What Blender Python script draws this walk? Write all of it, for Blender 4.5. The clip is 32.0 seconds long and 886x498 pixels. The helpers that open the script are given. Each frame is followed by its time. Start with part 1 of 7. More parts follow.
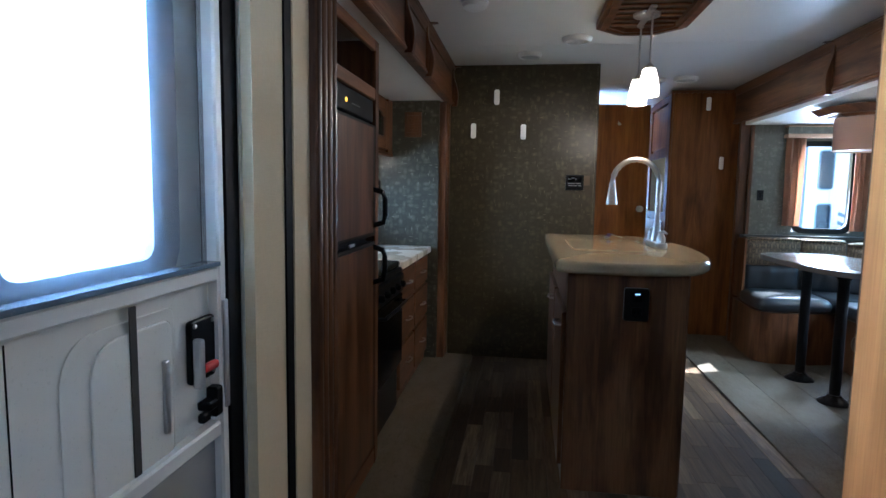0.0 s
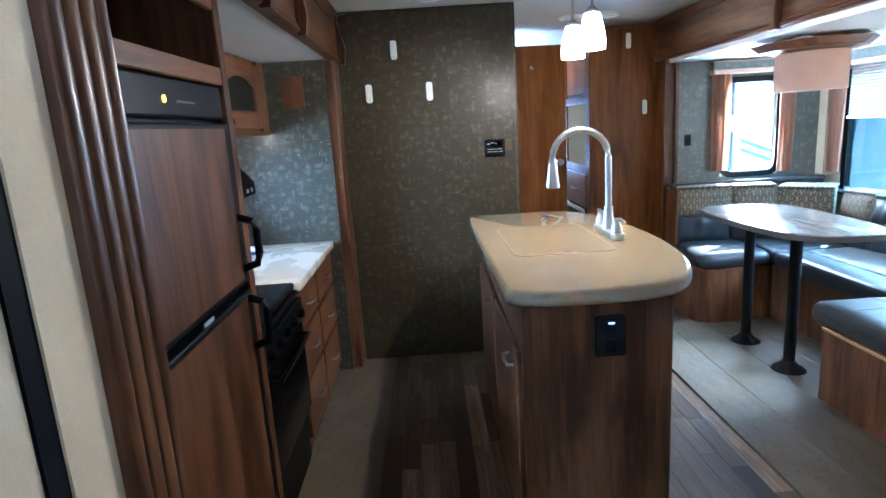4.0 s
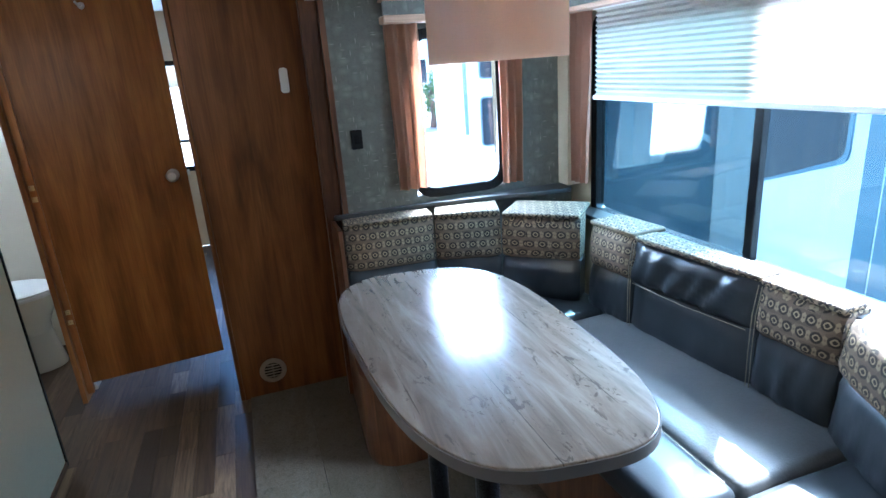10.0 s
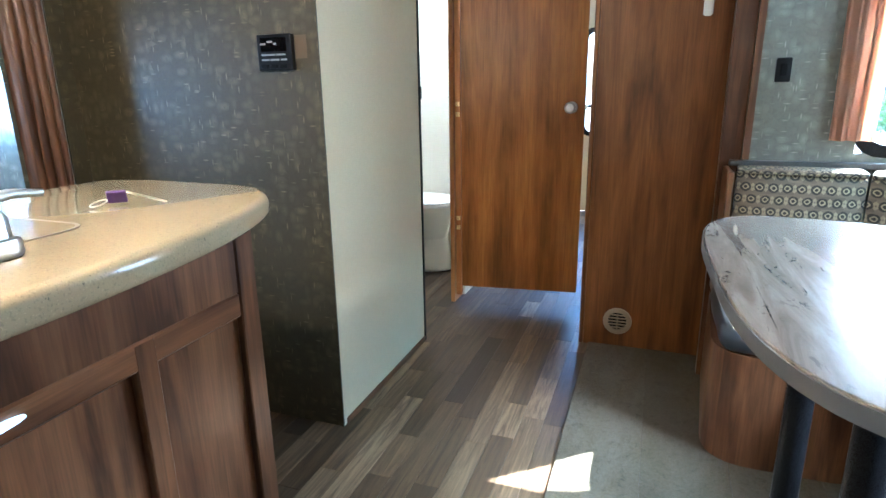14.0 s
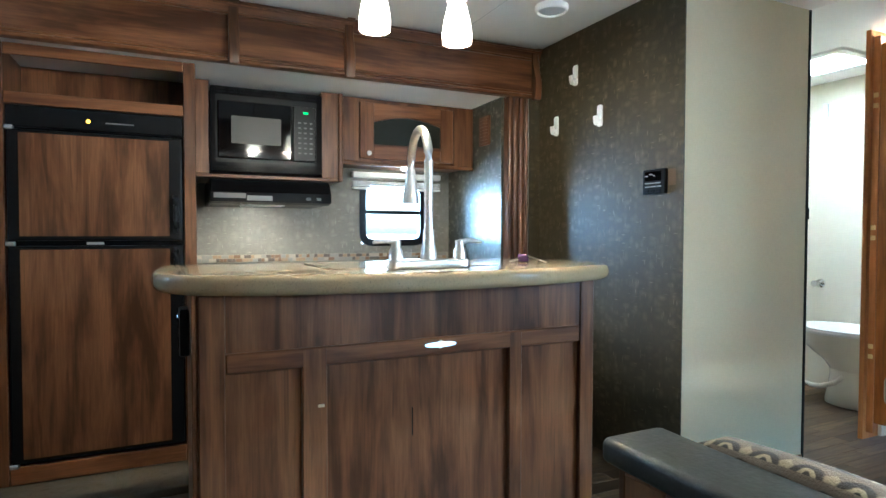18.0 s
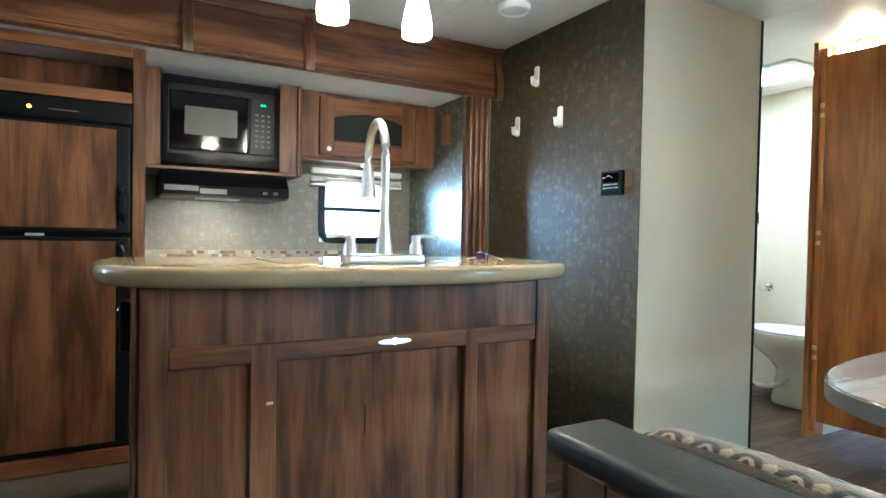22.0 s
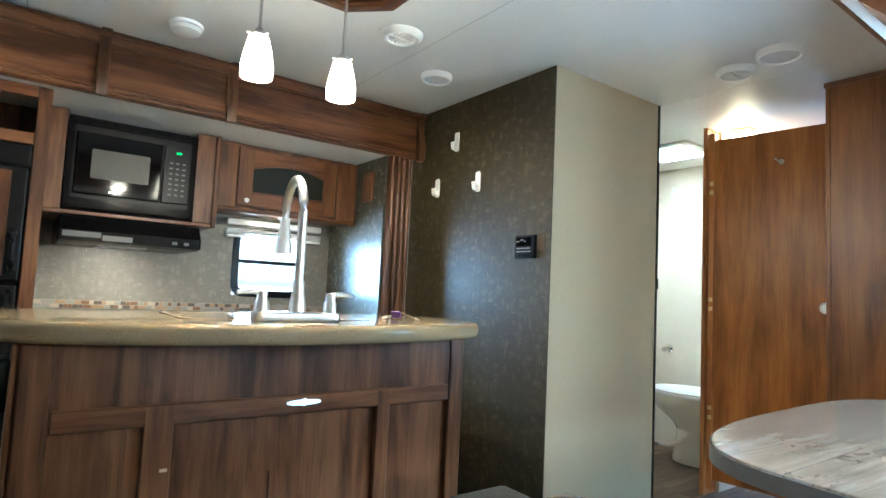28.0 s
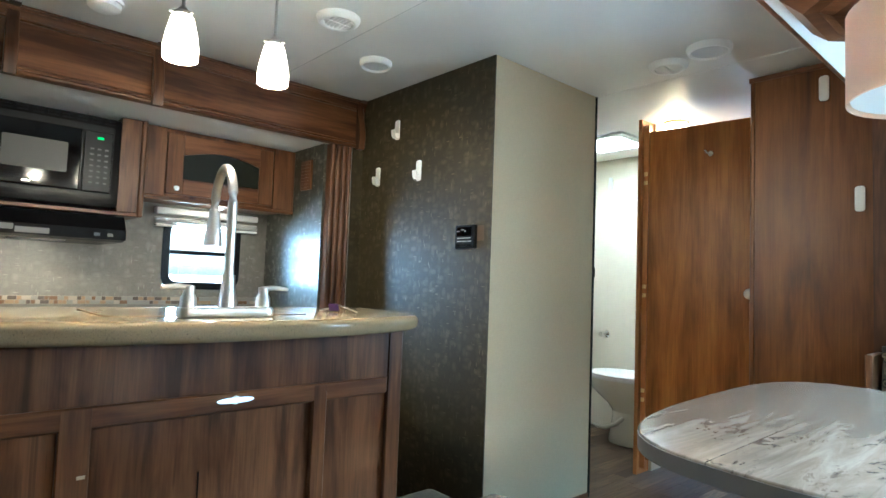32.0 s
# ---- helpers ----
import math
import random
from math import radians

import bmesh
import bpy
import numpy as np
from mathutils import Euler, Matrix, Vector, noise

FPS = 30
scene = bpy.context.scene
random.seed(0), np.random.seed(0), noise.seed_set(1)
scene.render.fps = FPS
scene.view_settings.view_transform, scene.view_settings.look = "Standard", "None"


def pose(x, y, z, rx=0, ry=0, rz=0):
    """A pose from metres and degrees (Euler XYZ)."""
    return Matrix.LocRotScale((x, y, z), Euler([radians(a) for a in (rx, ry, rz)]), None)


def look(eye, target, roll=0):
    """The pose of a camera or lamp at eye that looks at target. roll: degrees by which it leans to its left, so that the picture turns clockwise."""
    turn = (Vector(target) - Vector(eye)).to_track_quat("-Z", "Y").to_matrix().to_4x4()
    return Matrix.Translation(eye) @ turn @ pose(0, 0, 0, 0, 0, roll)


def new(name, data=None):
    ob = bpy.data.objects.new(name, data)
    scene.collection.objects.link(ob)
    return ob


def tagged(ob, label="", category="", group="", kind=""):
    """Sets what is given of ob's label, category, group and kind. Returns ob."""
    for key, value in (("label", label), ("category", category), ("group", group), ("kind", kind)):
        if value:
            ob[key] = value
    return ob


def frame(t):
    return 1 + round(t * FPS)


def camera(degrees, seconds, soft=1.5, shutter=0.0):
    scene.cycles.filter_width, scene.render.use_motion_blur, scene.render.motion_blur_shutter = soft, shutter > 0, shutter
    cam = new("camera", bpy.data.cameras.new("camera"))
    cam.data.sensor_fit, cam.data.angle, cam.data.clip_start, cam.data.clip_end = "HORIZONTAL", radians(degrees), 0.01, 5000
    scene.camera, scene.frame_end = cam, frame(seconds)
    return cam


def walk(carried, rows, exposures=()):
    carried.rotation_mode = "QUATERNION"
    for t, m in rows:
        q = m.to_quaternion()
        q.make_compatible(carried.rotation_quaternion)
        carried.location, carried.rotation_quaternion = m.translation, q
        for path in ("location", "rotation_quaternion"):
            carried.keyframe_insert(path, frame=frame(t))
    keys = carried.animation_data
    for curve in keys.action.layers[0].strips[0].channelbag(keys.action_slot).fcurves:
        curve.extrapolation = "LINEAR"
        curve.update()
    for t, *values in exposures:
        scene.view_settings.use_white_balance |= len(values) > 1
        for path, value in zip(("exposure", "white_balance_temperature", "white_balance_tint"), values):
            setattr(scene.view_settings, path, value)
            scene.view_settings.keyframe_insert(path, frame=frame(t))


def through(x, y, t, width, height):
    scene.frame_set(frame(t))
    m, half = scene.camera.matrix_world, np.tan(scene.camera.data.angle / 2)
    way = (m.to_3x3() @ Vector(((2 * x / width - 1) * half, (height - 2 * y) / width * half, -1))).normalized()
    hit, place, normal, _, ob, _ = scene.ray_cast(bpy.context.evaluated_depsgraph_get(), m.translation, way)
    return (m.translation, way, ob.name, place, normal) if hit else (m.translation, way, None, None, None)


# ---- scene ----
cam = camera(75.1, 32.0)
PATH = [
    (0, (0.994, 0.576, 1.163), (0.715, 2.545, 0.958), 0.9),
    (0.5, (0.978, 0.576, 1.143), (0.699, 2.545, 0.936), 1.0),
    (1, (0.973, 0.574, 1.14), (0.682, 2.542, 0.935), 1.0),
    (1.5, (0.956, 0.561, 1.151), (0.646, 2.526, 0.945), 0.8),
    (2, (0.944, 0.581, 1.15), (0.621, 2.543, 0.932), 0.4),
    (2.5, (0.985, 0.75, 1.114), (0.661, 2.711, 0.889), -0.0),
    (3, (0.964, 0.968, 1.035), (0.685, 2.926, 0.742), -1.0),
    (3.5, (0.915, 1.105, 1.195), (0.837, 3.064, 0.800), -2.9),
    (5.5, (1.080, 1.730, 1.494), (1.305, 3.667, 1.050), -6.1),
    (6, (1.181, 1.981, 1.428), (1.797, 3.831, 0.987), -5.7),
    (6.5, (1.34, 2.097, 1.428), (2.025, 3.925, 0.993), -5.4),
    (7, (1.573, 2.118, 1.452), (2.262, 3.94, 1.0), -5.6),
    (7.5, (1.826, 2.25, 1.415), (2.755, 3.962, 0.959), -5.7),
    (8, (1.966, 2.457, 1.448), (2.935, 4.142, 0.978), -5.5),
    (8.5, (2.055, 2.551, 1.431), (2.921, 4.281, 0.924), -5.6),
    (9, (2.223, 2.599, 1.458), (3.014, 4.355, 0.92), -4.9),
    (9.5, (2.306, 2.773, 1.41), (3.079, 4.535, 0.864), -4.7),
    (10, (2.325, 2.933, 1.421), (2.917, 4.744, 0.814), -4.2),
    (10.5, (2.321, 2.988, 1.36), (2.5, 4.854, 0.663), -3.1),
    (11, (2.357, 3.036, 1.289), (2.185, 4.898, 0.578), -3.0),
    (11.5, (2.354, 3.025, 1.186), (2.014, 4.871, 0.494), -2.4),
    (12, (2.352, 3.007, 1.127), (1.936, 4.849, 0.468), -1.8),
    (12.5, (2.385, 3.024, 1.128), (1.887, 4.868, 0.534), -2.3),
    (13, (2.394, 3.012, 1.134), (1.835, 4.854, 0.592), -1.8),
    (13.5, (2.387, 3.014, 1.128), (1.773, 4.839, 0.589), -1.4),
    (14, (2.381, 3.018, 1.11), (1.716, 4.827, 0.578), -0.9),
    (14.5, (2.365, 3.013, 1.092), (1.574, 4.782, 0.599), -1.1),
    (15, (2.391, 2.95, 1.054), (1.309, 4.595, 0.703), -2.5),
    (15.5, (2.47, 2.79, 0.912), (0.985, 4.108, 0.728), -4.6),
    (17.5, (3.083, 2.691, 1.026), (1.258, 3.509, 0.98), 0.3),
    (18, (3.086, 2.736, 1.012), (1.277, 3.587, 0.956), 0.1),
    (18.5, (3.07, 2.739, 0.994), (1.258, 3.581, 0.916), -0.1),
    (19, (3.068, 2.731, 0.984), (1.247, 3.555, 0.896), 0.5),
    (19.5, (3.079, 2.749, 1.0), (1.27, 3.6, 0.935), -0.2),
    (20, (3.086, 2.769, 1.01), (1.31, 3.688, 0.973), -0.5),
    (20.5, (3.084, 2.757, 1.002), (1.309, 3.678, 0.975), 0.2),
    (21, (3.083, 2.759, 1.003), (1.318, 3.699, 0.972), 0.7),
    (21.5, (3.08, 2.767, 1.003), (1.332, 3.737, 0.966), 1.2),
    (22, (3.076, 2.764, 0.994), (1.324, 3.728, 0.946), 1.1),
    (22.5, (3.075, 2.765, 0.992), (1.323, 3.728, 0.936), 1.3),
    (23, (3.073, 2.763, 0.986), (1.324, 3.731, 0.939), 1.4),
    (23.5, (3.079, 2.754, 0.988), (1.322, 3.71, 0.963), 1.9),
    (24, (3.097, 2.761, 1.005), (1.347, 3.731, 1.026), 1.7),
    (24.5, (3.099, 2.76, 1.004), (1.37, 3.763, 1.057), 1.4),
    (25, (3.114, 2.765, 1.014), (1.426, 3.833, 1.117), 1.6),
    (25.5, (3.108, 2.764, 1.012), (1.455, 3.881, 1.144), 1.9),
    (27.5, (3.104, 2.766, 1.008), (1.481, 3.925, 1.153), 2.5),
    (28, (3.1, 2.765, 1.008), (1.496, 3.951, 1.16), 2.7),
    (28.5, (3.107, 2.769, 1.016), (1.51, 3.962, 1.18), 2.6),
    (29, (3.108, 2.768, 1.018), (1.521, 3.973, 1.189), 2.7),
    (29.5, (3.106, 2.769, 1.015), (1.541, 4.003, 1.184), 3.3),
    (30, (3.099, 2.775, 1.019), (1.571, 4.057, 1.165), 3.5),
    (30.5, (3.101, 2.777, 1.018), (1.588, 4.076, 1.164), 3.1),
    (31, (3.092, 2.783, 1.012), (1.601, 4.11, 1.136), 3.0),
    (31.5, (3.093, 2.788, 1.021), (1.615, 4.13, 1.135), 2.6),
    (32, (3.097, 2.794, 1.022), (1.613, 4.129, 1.138), 2.1),
]
walk(cam, [(t, look(e, g, r)) for t, e, g, r in PATH], [(0, 3.25, 5100, 10), (2.5, 3.4, 5050, 10), (3, 3.75, 4650, 10), (3.5, 4.15, 4650, 8), (5.5, 4.55, 5150, 10), (6, 4.45, 5200, 10), (7, 3.95, 5150, 10), (8, 3.7, 5300, 10), (9, 3.5, 5000, 10), (10, 3.55, 4900, 10), (11, 3.3, 4950, 10), (12, 4.4, 5150, 8), (13.5, 4.75, 5050, 5), (15, 4.95, 5000, 3), (17.5, 4.6, 5000, 0), (20, 4.75, 5100, 0), (25.5, 4.7, 5200, 0), (32, 4.38, 5250, 0)])

# ==== world and light ====
world = bpy.data.worlds.new("world")
world.use_nodes = True
scene.world = world
SUN_EL, SUN_AZ = radians(46.0), radians(52.2)
wn = world.node_tree.nodes
sky = wn.new("ShaderNodeTexSky")
sky.sky_type = "NISHITA"
sky.sun_disc = False
sky.sun_elevation, sky.sun_rotation = SUN_EL, SUN_AZ
sky.dust_density = 4.0
wn["Background"].inputs[1].default_value = 0.15
world.node_tree.links.new(sky.outputs[0], wn["Background"].inputs[0])


def lamp(name, kind, m, power, colour=(1, 1, 1), **kw):
    d = bpy.data.lights.new(name, kind)
    d.energy, d.color = power, colour
    for k, v in kw.items():
        if k == "size":
            d.shape, d.size, d.size_y = "RECTANGLE", v[0], v[1]
        elif k == "radius":
            d.shadow_soft_size = v
        elif k == "angle":
            d.angle = v
    ob = new(name, d)
    ob.matrix_world = m
    return ob


sun_way = Vector((-math.sin(SUN_AZ) * math.cos(SUN_EL), -math.cos(SUN_AZ) * math.cos(SUN_EL), -math.sin(SUN_EL)))
lamp("sun", "SUN", look((0, 0, 9), Vector((0, 0, 9)) + sun_way), 4.5, (1.0, 0.95, 0.86), angle=radians(0.53))
DAY = (0.58, 0.79, 1.0)
WARM = (1.0, 0.80, 0.57)
# area lamps added to stand in for sky light, some well outside their windows
lamp("sky_dinette_window", "AREA", look((5.1, 4.28, 2.45), (3.0, 4.28, 2.30)), 154.0, (0.85, 0.935, 1.0), size=(2.4, 1.5))
lamp("sky_end_window", "AREA", look((3.2075, 5.288, 1.22), (3.2075, 4.3, 1.12)), 2.3, (0.70, 0.86, 1.0), size=(0.36, 0.60))
lamp("sky_entry_window", "AREA", look((0.20, 1.36, 1.48), (1.4, 1.36, 1.43)), 4.9, DAY, size=(0.36, 0.75))
lamp("sky_kitchen_window", "AREA", look((-2.3, 3.7, 1.5), (0.0, 3.7, 1.45)), 112.0, DAY, size=(3.4, 2.4))
lamp("sky_bath_vent", "AREA", look((0.98, 6.15, 2.14), (0.98, 6.16, 0)), 1.15, (0.93, 0.97, 1.0), size=(0.32, 0.32))
lamp("sky_bedroom_window", "AREA", look((2.06, 8.476, 1.15), (2.06, 6.2, 1.15)), 2.8, (0.38, 0.60, 1.0), size=(0.62, 0.8))
# warm fill added behind the view, brightens the entry door like bounced light
lamp("rear_fill", "AREA", look((1.68, -1.1, 1.55), (0.45, 1.2, 0.9)), 0.95, (1.0, 0.95, 0.88), size=(0.8, 0.7))

# ==== materials ====
def mat(name, colour=(0.5, 0.5, 0.5), rough=0.5, metal=0.0, **kw):
    m = bpy.data.materials.new(name)
    m.use_nodes = True
    b = m.node_tree.nodes["Principled BSDF"]
    b.inputs["Base Color"].default_value = (*colour, 1)
    b.inputs["Roughness"].default_value = rough
    b.inputs["Metallic"].default_value = metal
    for k, v in kw.items():
        b.inputs[k].default_value = v
    return m


class Tree:
    """Short hand for node trees."""

    def __init__(self, m):
        self.t = m.node_tree
        self.b = self.t.nodes["Principled BSDF"]

    def node(self, kind, ins=None, **props):
        n = self.t.nodes.new(kind)
        for k, v in props.items():
            if k == "operation":
                n.operation = v
            elif k == "data_type":
                n.data_type = v
            elif k == "blend_type":
                n.blend_type = v
            elif k == "feature":
                n.feature = v
            elif k == "interpolation_type":
                n.interpolation_type = v
        for k, v in (ins or {}).items():
            if isinstance(v, bpy.types.NodeSocket):
                self.t.links.new(v, n.inputs[k])
            else:
                n.inputs[k].default_value = v
        return n

    def uv(self):
        return self.node("ShaderNodeUVMap").outputs[0]

    def obj(self):
        return self.node("ShaderNodeTexCoord").outputs["Object"]

    def mapped(self, vec, scale, loc=(0, 0, 0), rot=(0, 0, 0)):
        return self.node("ShaderNodeMapping", {"Vector": vec, "Scale": scale, "Location": loc, "Rotation": rot}).outputs[0]

    def noise(self, vec, scale, detail=4, rough=0.6, dist=0.0):
        return self.node("ShaderNodeTexNoise", {"Vector": vec, "Scale": scale, "Detail": detail, "Roughness": rough, "Distortion": dist}).outputs["Fac"]

    def math(self, op, a, b=0.0):
        return self.node("ShaderNodeMath", {0: a, 1: b}, operation=op).outputs[0]

    def ramp(self, fac, stops):
        n = self.node("ShaderNodeValToRGB", {"Fac": fac})
        els = n.color_ramp.elements
        while len(els) < len(stops):
            els.new(0.5)
        for e, (p, c) in zip(els, stops):
            e.position, e.color = p, (*c, 1)
        return n.outputs[0]

    def mix(self, fac, a, b, blend="MIX"):
        n = self.node("ShaderNodeMix", data_type="RGBA", blend_type=blend)
        for i, v in ((0, fac), (6, a), (7, b)):
            if isinstance(v, bpy.types.NodeSocket):
                self.t.links.new(v, n.inputs[i])
            else:
                n.inputs[i].default_value = v if i == 0 else (*v, 1)
        return n.outputs[2]

    def set(self, name, v):
        if isinstance(v, bpy.types.NodeSocket):
            self.t.links.new(v, self.b.inputs[name])
        else:
            self.b.inputs[name].default_value = v

    def bump(self, h, strength=0.3, dist=0.002):
        self.set("Normal", self.node("ShaderNodeBump", {"Height": h, "Strength": strength, "Distance": dist}).outputs[0])

    def jitter(self, vec, amount=7.0):
        r = self.node("ShaderNodeObjectInfo").outputs["Random"]
        off = self.node("ShaderNodeCombineXYZ", {0: self.math("MULTIPLY", r, amount), 1: self.math("MULTIPLY", r, amount * 1.7), 2: 0.0}).outputs[0]
        return self.node("ShaderNodeVectorMath", {0: vec, 1: off}, operation="ADD").outputs[0]


def wood(name, dark, mid, light, rough=0.32, across=False, scale=1.0, figure=1.0):
    """Laminate wood, straight grain along v (or u when across): broad bands, streaks and fine pores."""
    m = mat(name, mid, rough)
    t = Tree(m)
    v = t.jitter(t.uv())

    def grain(a, b, off, detail, rg, dist):
        sc = (b, a, 1) if across else (a, b, 1)
        return t.noise(t.mapped(v, [k * scale for k in sc[:2]] + [1], off), 1.0, detail, rg, dist)

    band = grain(10.5, 1.3, (0, 0, 0), 4, 0.55, 0.7)
    streak = grain(48.0, 3.0, (3, 7, 0), 4, 0.6, 0.6)
    pore = grain(230.0, 5.0, (1, 2, 0), 3, 0.6, 0.0)
    blotch = grain(7.0, 3.0, (8, 1, 0), 4, 0.6, 0.4)
    f = t.math("ADD", t.math("MULTIPLY", band, 0.58), t.math("ADD", t.math("MULTIPLY", streak, 0.22), t.math("MULTIPLY", blotch, 0.20)))
    w = 0.055 + 0.035 / max(figure, 0.5)
    c = t.ramp(f, [(0.5 - w, dark), (0.5, mid), (0.5 + w * 1.05, light)])
    line = t.ramp(grain(34.0, 2.0, (5, 3, 0), 4, 0.55, 0.6), [(0.60, (0, 0, 0)), (0.70, (1, 1, 1))])
    c = t.mix(t.math("MULTIPLY", line, 0.45 * figure), c, [a * 0.55 for a in dark])
    c = t.mix(t.math("MULTIPLY", t.ramp(pore, [(0.42, (0, 0, 0)), (0.66, (1, 1, 1))]), 0.24), c, [a * 0.5 for a in dark])
    t.set("Base Color", c)
    t.set("Roughness", t.math("ADD", t.math("MULTIPLY", pore, 0.18), rough - 0.08))
    t.set("Specular IOR Level", 0.16 + 0.14 * figure)
    t.bump(pore, 0.14, 0.001)
    return m


WOOD = wood("walnut_laminate", (0.042, 0.0160, 0.0063), (0.100, 0.0415, 0.0170), (0.165, 0.0740, 0.0320))
WOOD_H = wood("walnut_laminate_lengthwise", (0.062, 0.0232, 0.0090), (0.132, 0.0540, 0.0215), (0.195, 0.0870, 0.0375), across=True)
WOOD_RED = wood("cherry_door_laminate", (0.160, 0.053, 0.0090), (0.285, 0.102, 0.0180), (0.385, 0.150, 0.029), rough=0.38, scale=0.8, figure=0.7)
WOOD_WARM = wood("warm_brown_laminate", (0.066, 0.0225, 0.0050), (0.134, 0.0480, 0.0105), (0.200, 0.077, 0.0185), rough=0.38, scale=0.8, figure=0.7)
WOOD_EDGE = wood("orange_edge_band", (0.30, 0.10, 0.025), (0.42, 0.16, 0.045), (0.50, 0.21, 0.06), rough=0.4)


def wallpaper(name, base, dash, amount, coat=0.28, sheen=0.30):
    """Vinyl wallpaper brushed with short strokes in both directions, with a pearly sheen on the strokes."""
    m = mat(name, base, 0.5, **{"Coat Weight": coat, "Coat Roughness": sheen, "Specular IOR Level": 0.22})
    t = Tree(m)
    v = t.uv()

    def strokes(sc, loc, lo, hi, few):
        vo = t.node("ShaderNodeTexVoronoi", {"Vector": t.mapped(v, sc, loc), "Scale": 1.0, "Randomness": 0.95})
        near = t.ramp(vo.outputs["Distance"], [(lo, (1, 1, 1)), (hi, (0, 0, 0))])
        pick = t.node("ShaderNodeSeparateColor", {0: vo.outputs["Color"]}).outputs[0]
        return t.math("MULTIPLY", near, t.ramp(pick, [(few, (0, 0, 0)), (1.0, (1, 1, 1))]))

    soft = t.math("MAXIMUM", strokes((34, 22, 1), (2, 1, 0), 0.12, 0.60, 0.30), strokes((20, 38, 1), (7, 4, 0), 0.12, 0.60, 0.35))
    thin = t.math("MAXIMUM", strokes((120, 24, 1), (0, 0, 0), 0.14, 0.34, 0.74), strokes((24, 120, 1), (5, 3, 0), 0.14, 0.34, 0.80))
    brush = t.noise(t.mapped(v, (90, 90, 1)), 1.0, 4, 0.7, 0.6)
    blot = t.noise(v, 2.2, 4, 0.6)
    c = t.mix(blot, [a * 0.72 for a in base], [a * 1.22 for a in base])
    c = t.mix(t.math("MULTIPLY", t.math("MULTIPLY", soft, t.ramp(brush, [(0.30, (0, 0, 0)), (0.62, (1, 1, 1))])), amount * 1.1), c, [0.3 * a + 0.7 * b for a, b in zip(base, dash)])
    c = t.mix(t.math("MULTIPLY", t.ramp(brush, [(0.45, (0, 0, 0)), (0.70, (1, 1, 1))]), 0.35), c, [a * 0.45 for a in base])
    c = t.mix(t.math("MULTIPLY", thin, amount), c, dash)
    t.set("Base Color", c)
    t.set("Roughness", t.math("SUBTRACT", 0.56, t.math("MULTIPLY", t.math("MAXIMUM", soft, thin), 0.2)))
    t.set("Coat Roughness", t.math("ADD", sheen - 0.06, t.math("MULTIPLY", brush, 0.14)))
    t.bump(t.math("ADD", t.math("ADD", thin, t.math("MULTIPLY", soft, 0.6)), t.math("MULTIPLY", brush, 0.5)), 0.30, 0.0012)
    return m


PAPER = wallpaper("dark_olive_wallpaper", (0.043, 0.0335, 0.0160), (0.175, 0.140, 0.078), 0.68, 0.20)
PAPER_GREY = wallpaper("grey_wallpaper", (0.110, 0.112, 0.092), (0.34, 0.34, 0.29), 0.6)
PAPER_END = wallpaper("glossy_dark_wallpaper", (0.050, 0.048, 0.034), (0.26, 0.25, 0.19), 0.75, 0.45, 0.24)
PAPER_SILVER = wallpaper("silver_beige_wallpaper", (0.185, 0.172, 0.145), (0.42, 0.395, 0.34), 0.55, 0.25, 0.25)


def plain(name, colour, rough=0.5, grain=220.0, vary=0.12, bump=0.15, blot=4.0, **kw):
    """A painted or moulded surface with faint mottling and fine relief."""
    m = mat(name, colour, rough, **kw)
    t = Tree(m)
    v = t.obj()
    n = t.noise(v, blot, 4, 0.6)
    f = t.noise(v, grain, 2, 0.6)
    c = t.mix(n, [a * (1 - vary) for a in colour], [min(1.0, a * (1 + vary)) for a in colour])
    t.set("Base Color", c)
    t.set("Roughness", t.math("ADD", rough - 0.08, t.math("MULTIPLY", f, 0.16)))
    if bump:
        t.bump(f, bump, 0.0008)
    return m


def linen(name, colour):
    """Papered wall with a faint crossed weave and soft unevenness."""
    m = mat(name, colour, 0.85, **{"Specular IOR Level": 0.12})
    t = Tree(m)
    v = t.uv()
    warp = t.noise(t.mapped(v, (420, 36, 1)), 1.0, 3, 0.6)
    weft = t.noise(t.mapped(v, (36, 420, 1), (4, 2, 0)), 1.0, 3, 0.6)
    cloud = t.noise(v, 3.5, 5, 0.65)
    weave = t.math("MULTIPLY", t.math("ADD", warp, weft), 0.5)
    c = t.mix(t.ramp(weave, [(0.36, (0, 0, 0)), (0.64, (1, 1, 1))]), [a * 0.93 for a in colour], [a * 1.05 for a in colour])
    c = t.mix(t.math("MULTIPLY", cloud, 0.22), c, [a * 0.82 for a in colour])
    t.set("Base Color", c)
    t.bump(weave, 0.35, 0.0012)
    return m


CREAM = linen("cream_linen_wallpaper", (0.575, 0.470, 0.312))
CEILING = plain("white_ceiling_panel", (0.80, 0.785, 0.745), 0.42, 160.0, 0.04, 0.10)
MOULDED = plain("bright_white_moulding", (0.90, 0.895, 0.87), 0.4, 300.0, 0.02, 0.03)
BATHWALL = plain("pale_bath_wallpaper", (0.70, 0.645, 0.52), 0.5, 260.0, 0.05, 0.15)
WHITE = plain("white_plastic", (0.78, 0.78, 0.76), 0.35, 300.0, 0.03, 0.03)
FRAMEWHITE = plain("white_painted_aluminium", (0.66, 0.64, 0.60), 0.36, 300.0, 0.05, 0.05)
DOORWHITE = plain("white_door_skin", (0.72, 0.70, 0.64), 0.3, 200.0, 0.06, 0.06)
ALU = plain("satin_aluminium_frame", (0.62, 0.63, 0.64), 0.34, 300.0, 0.05, 0.05, Metallic=0.85)
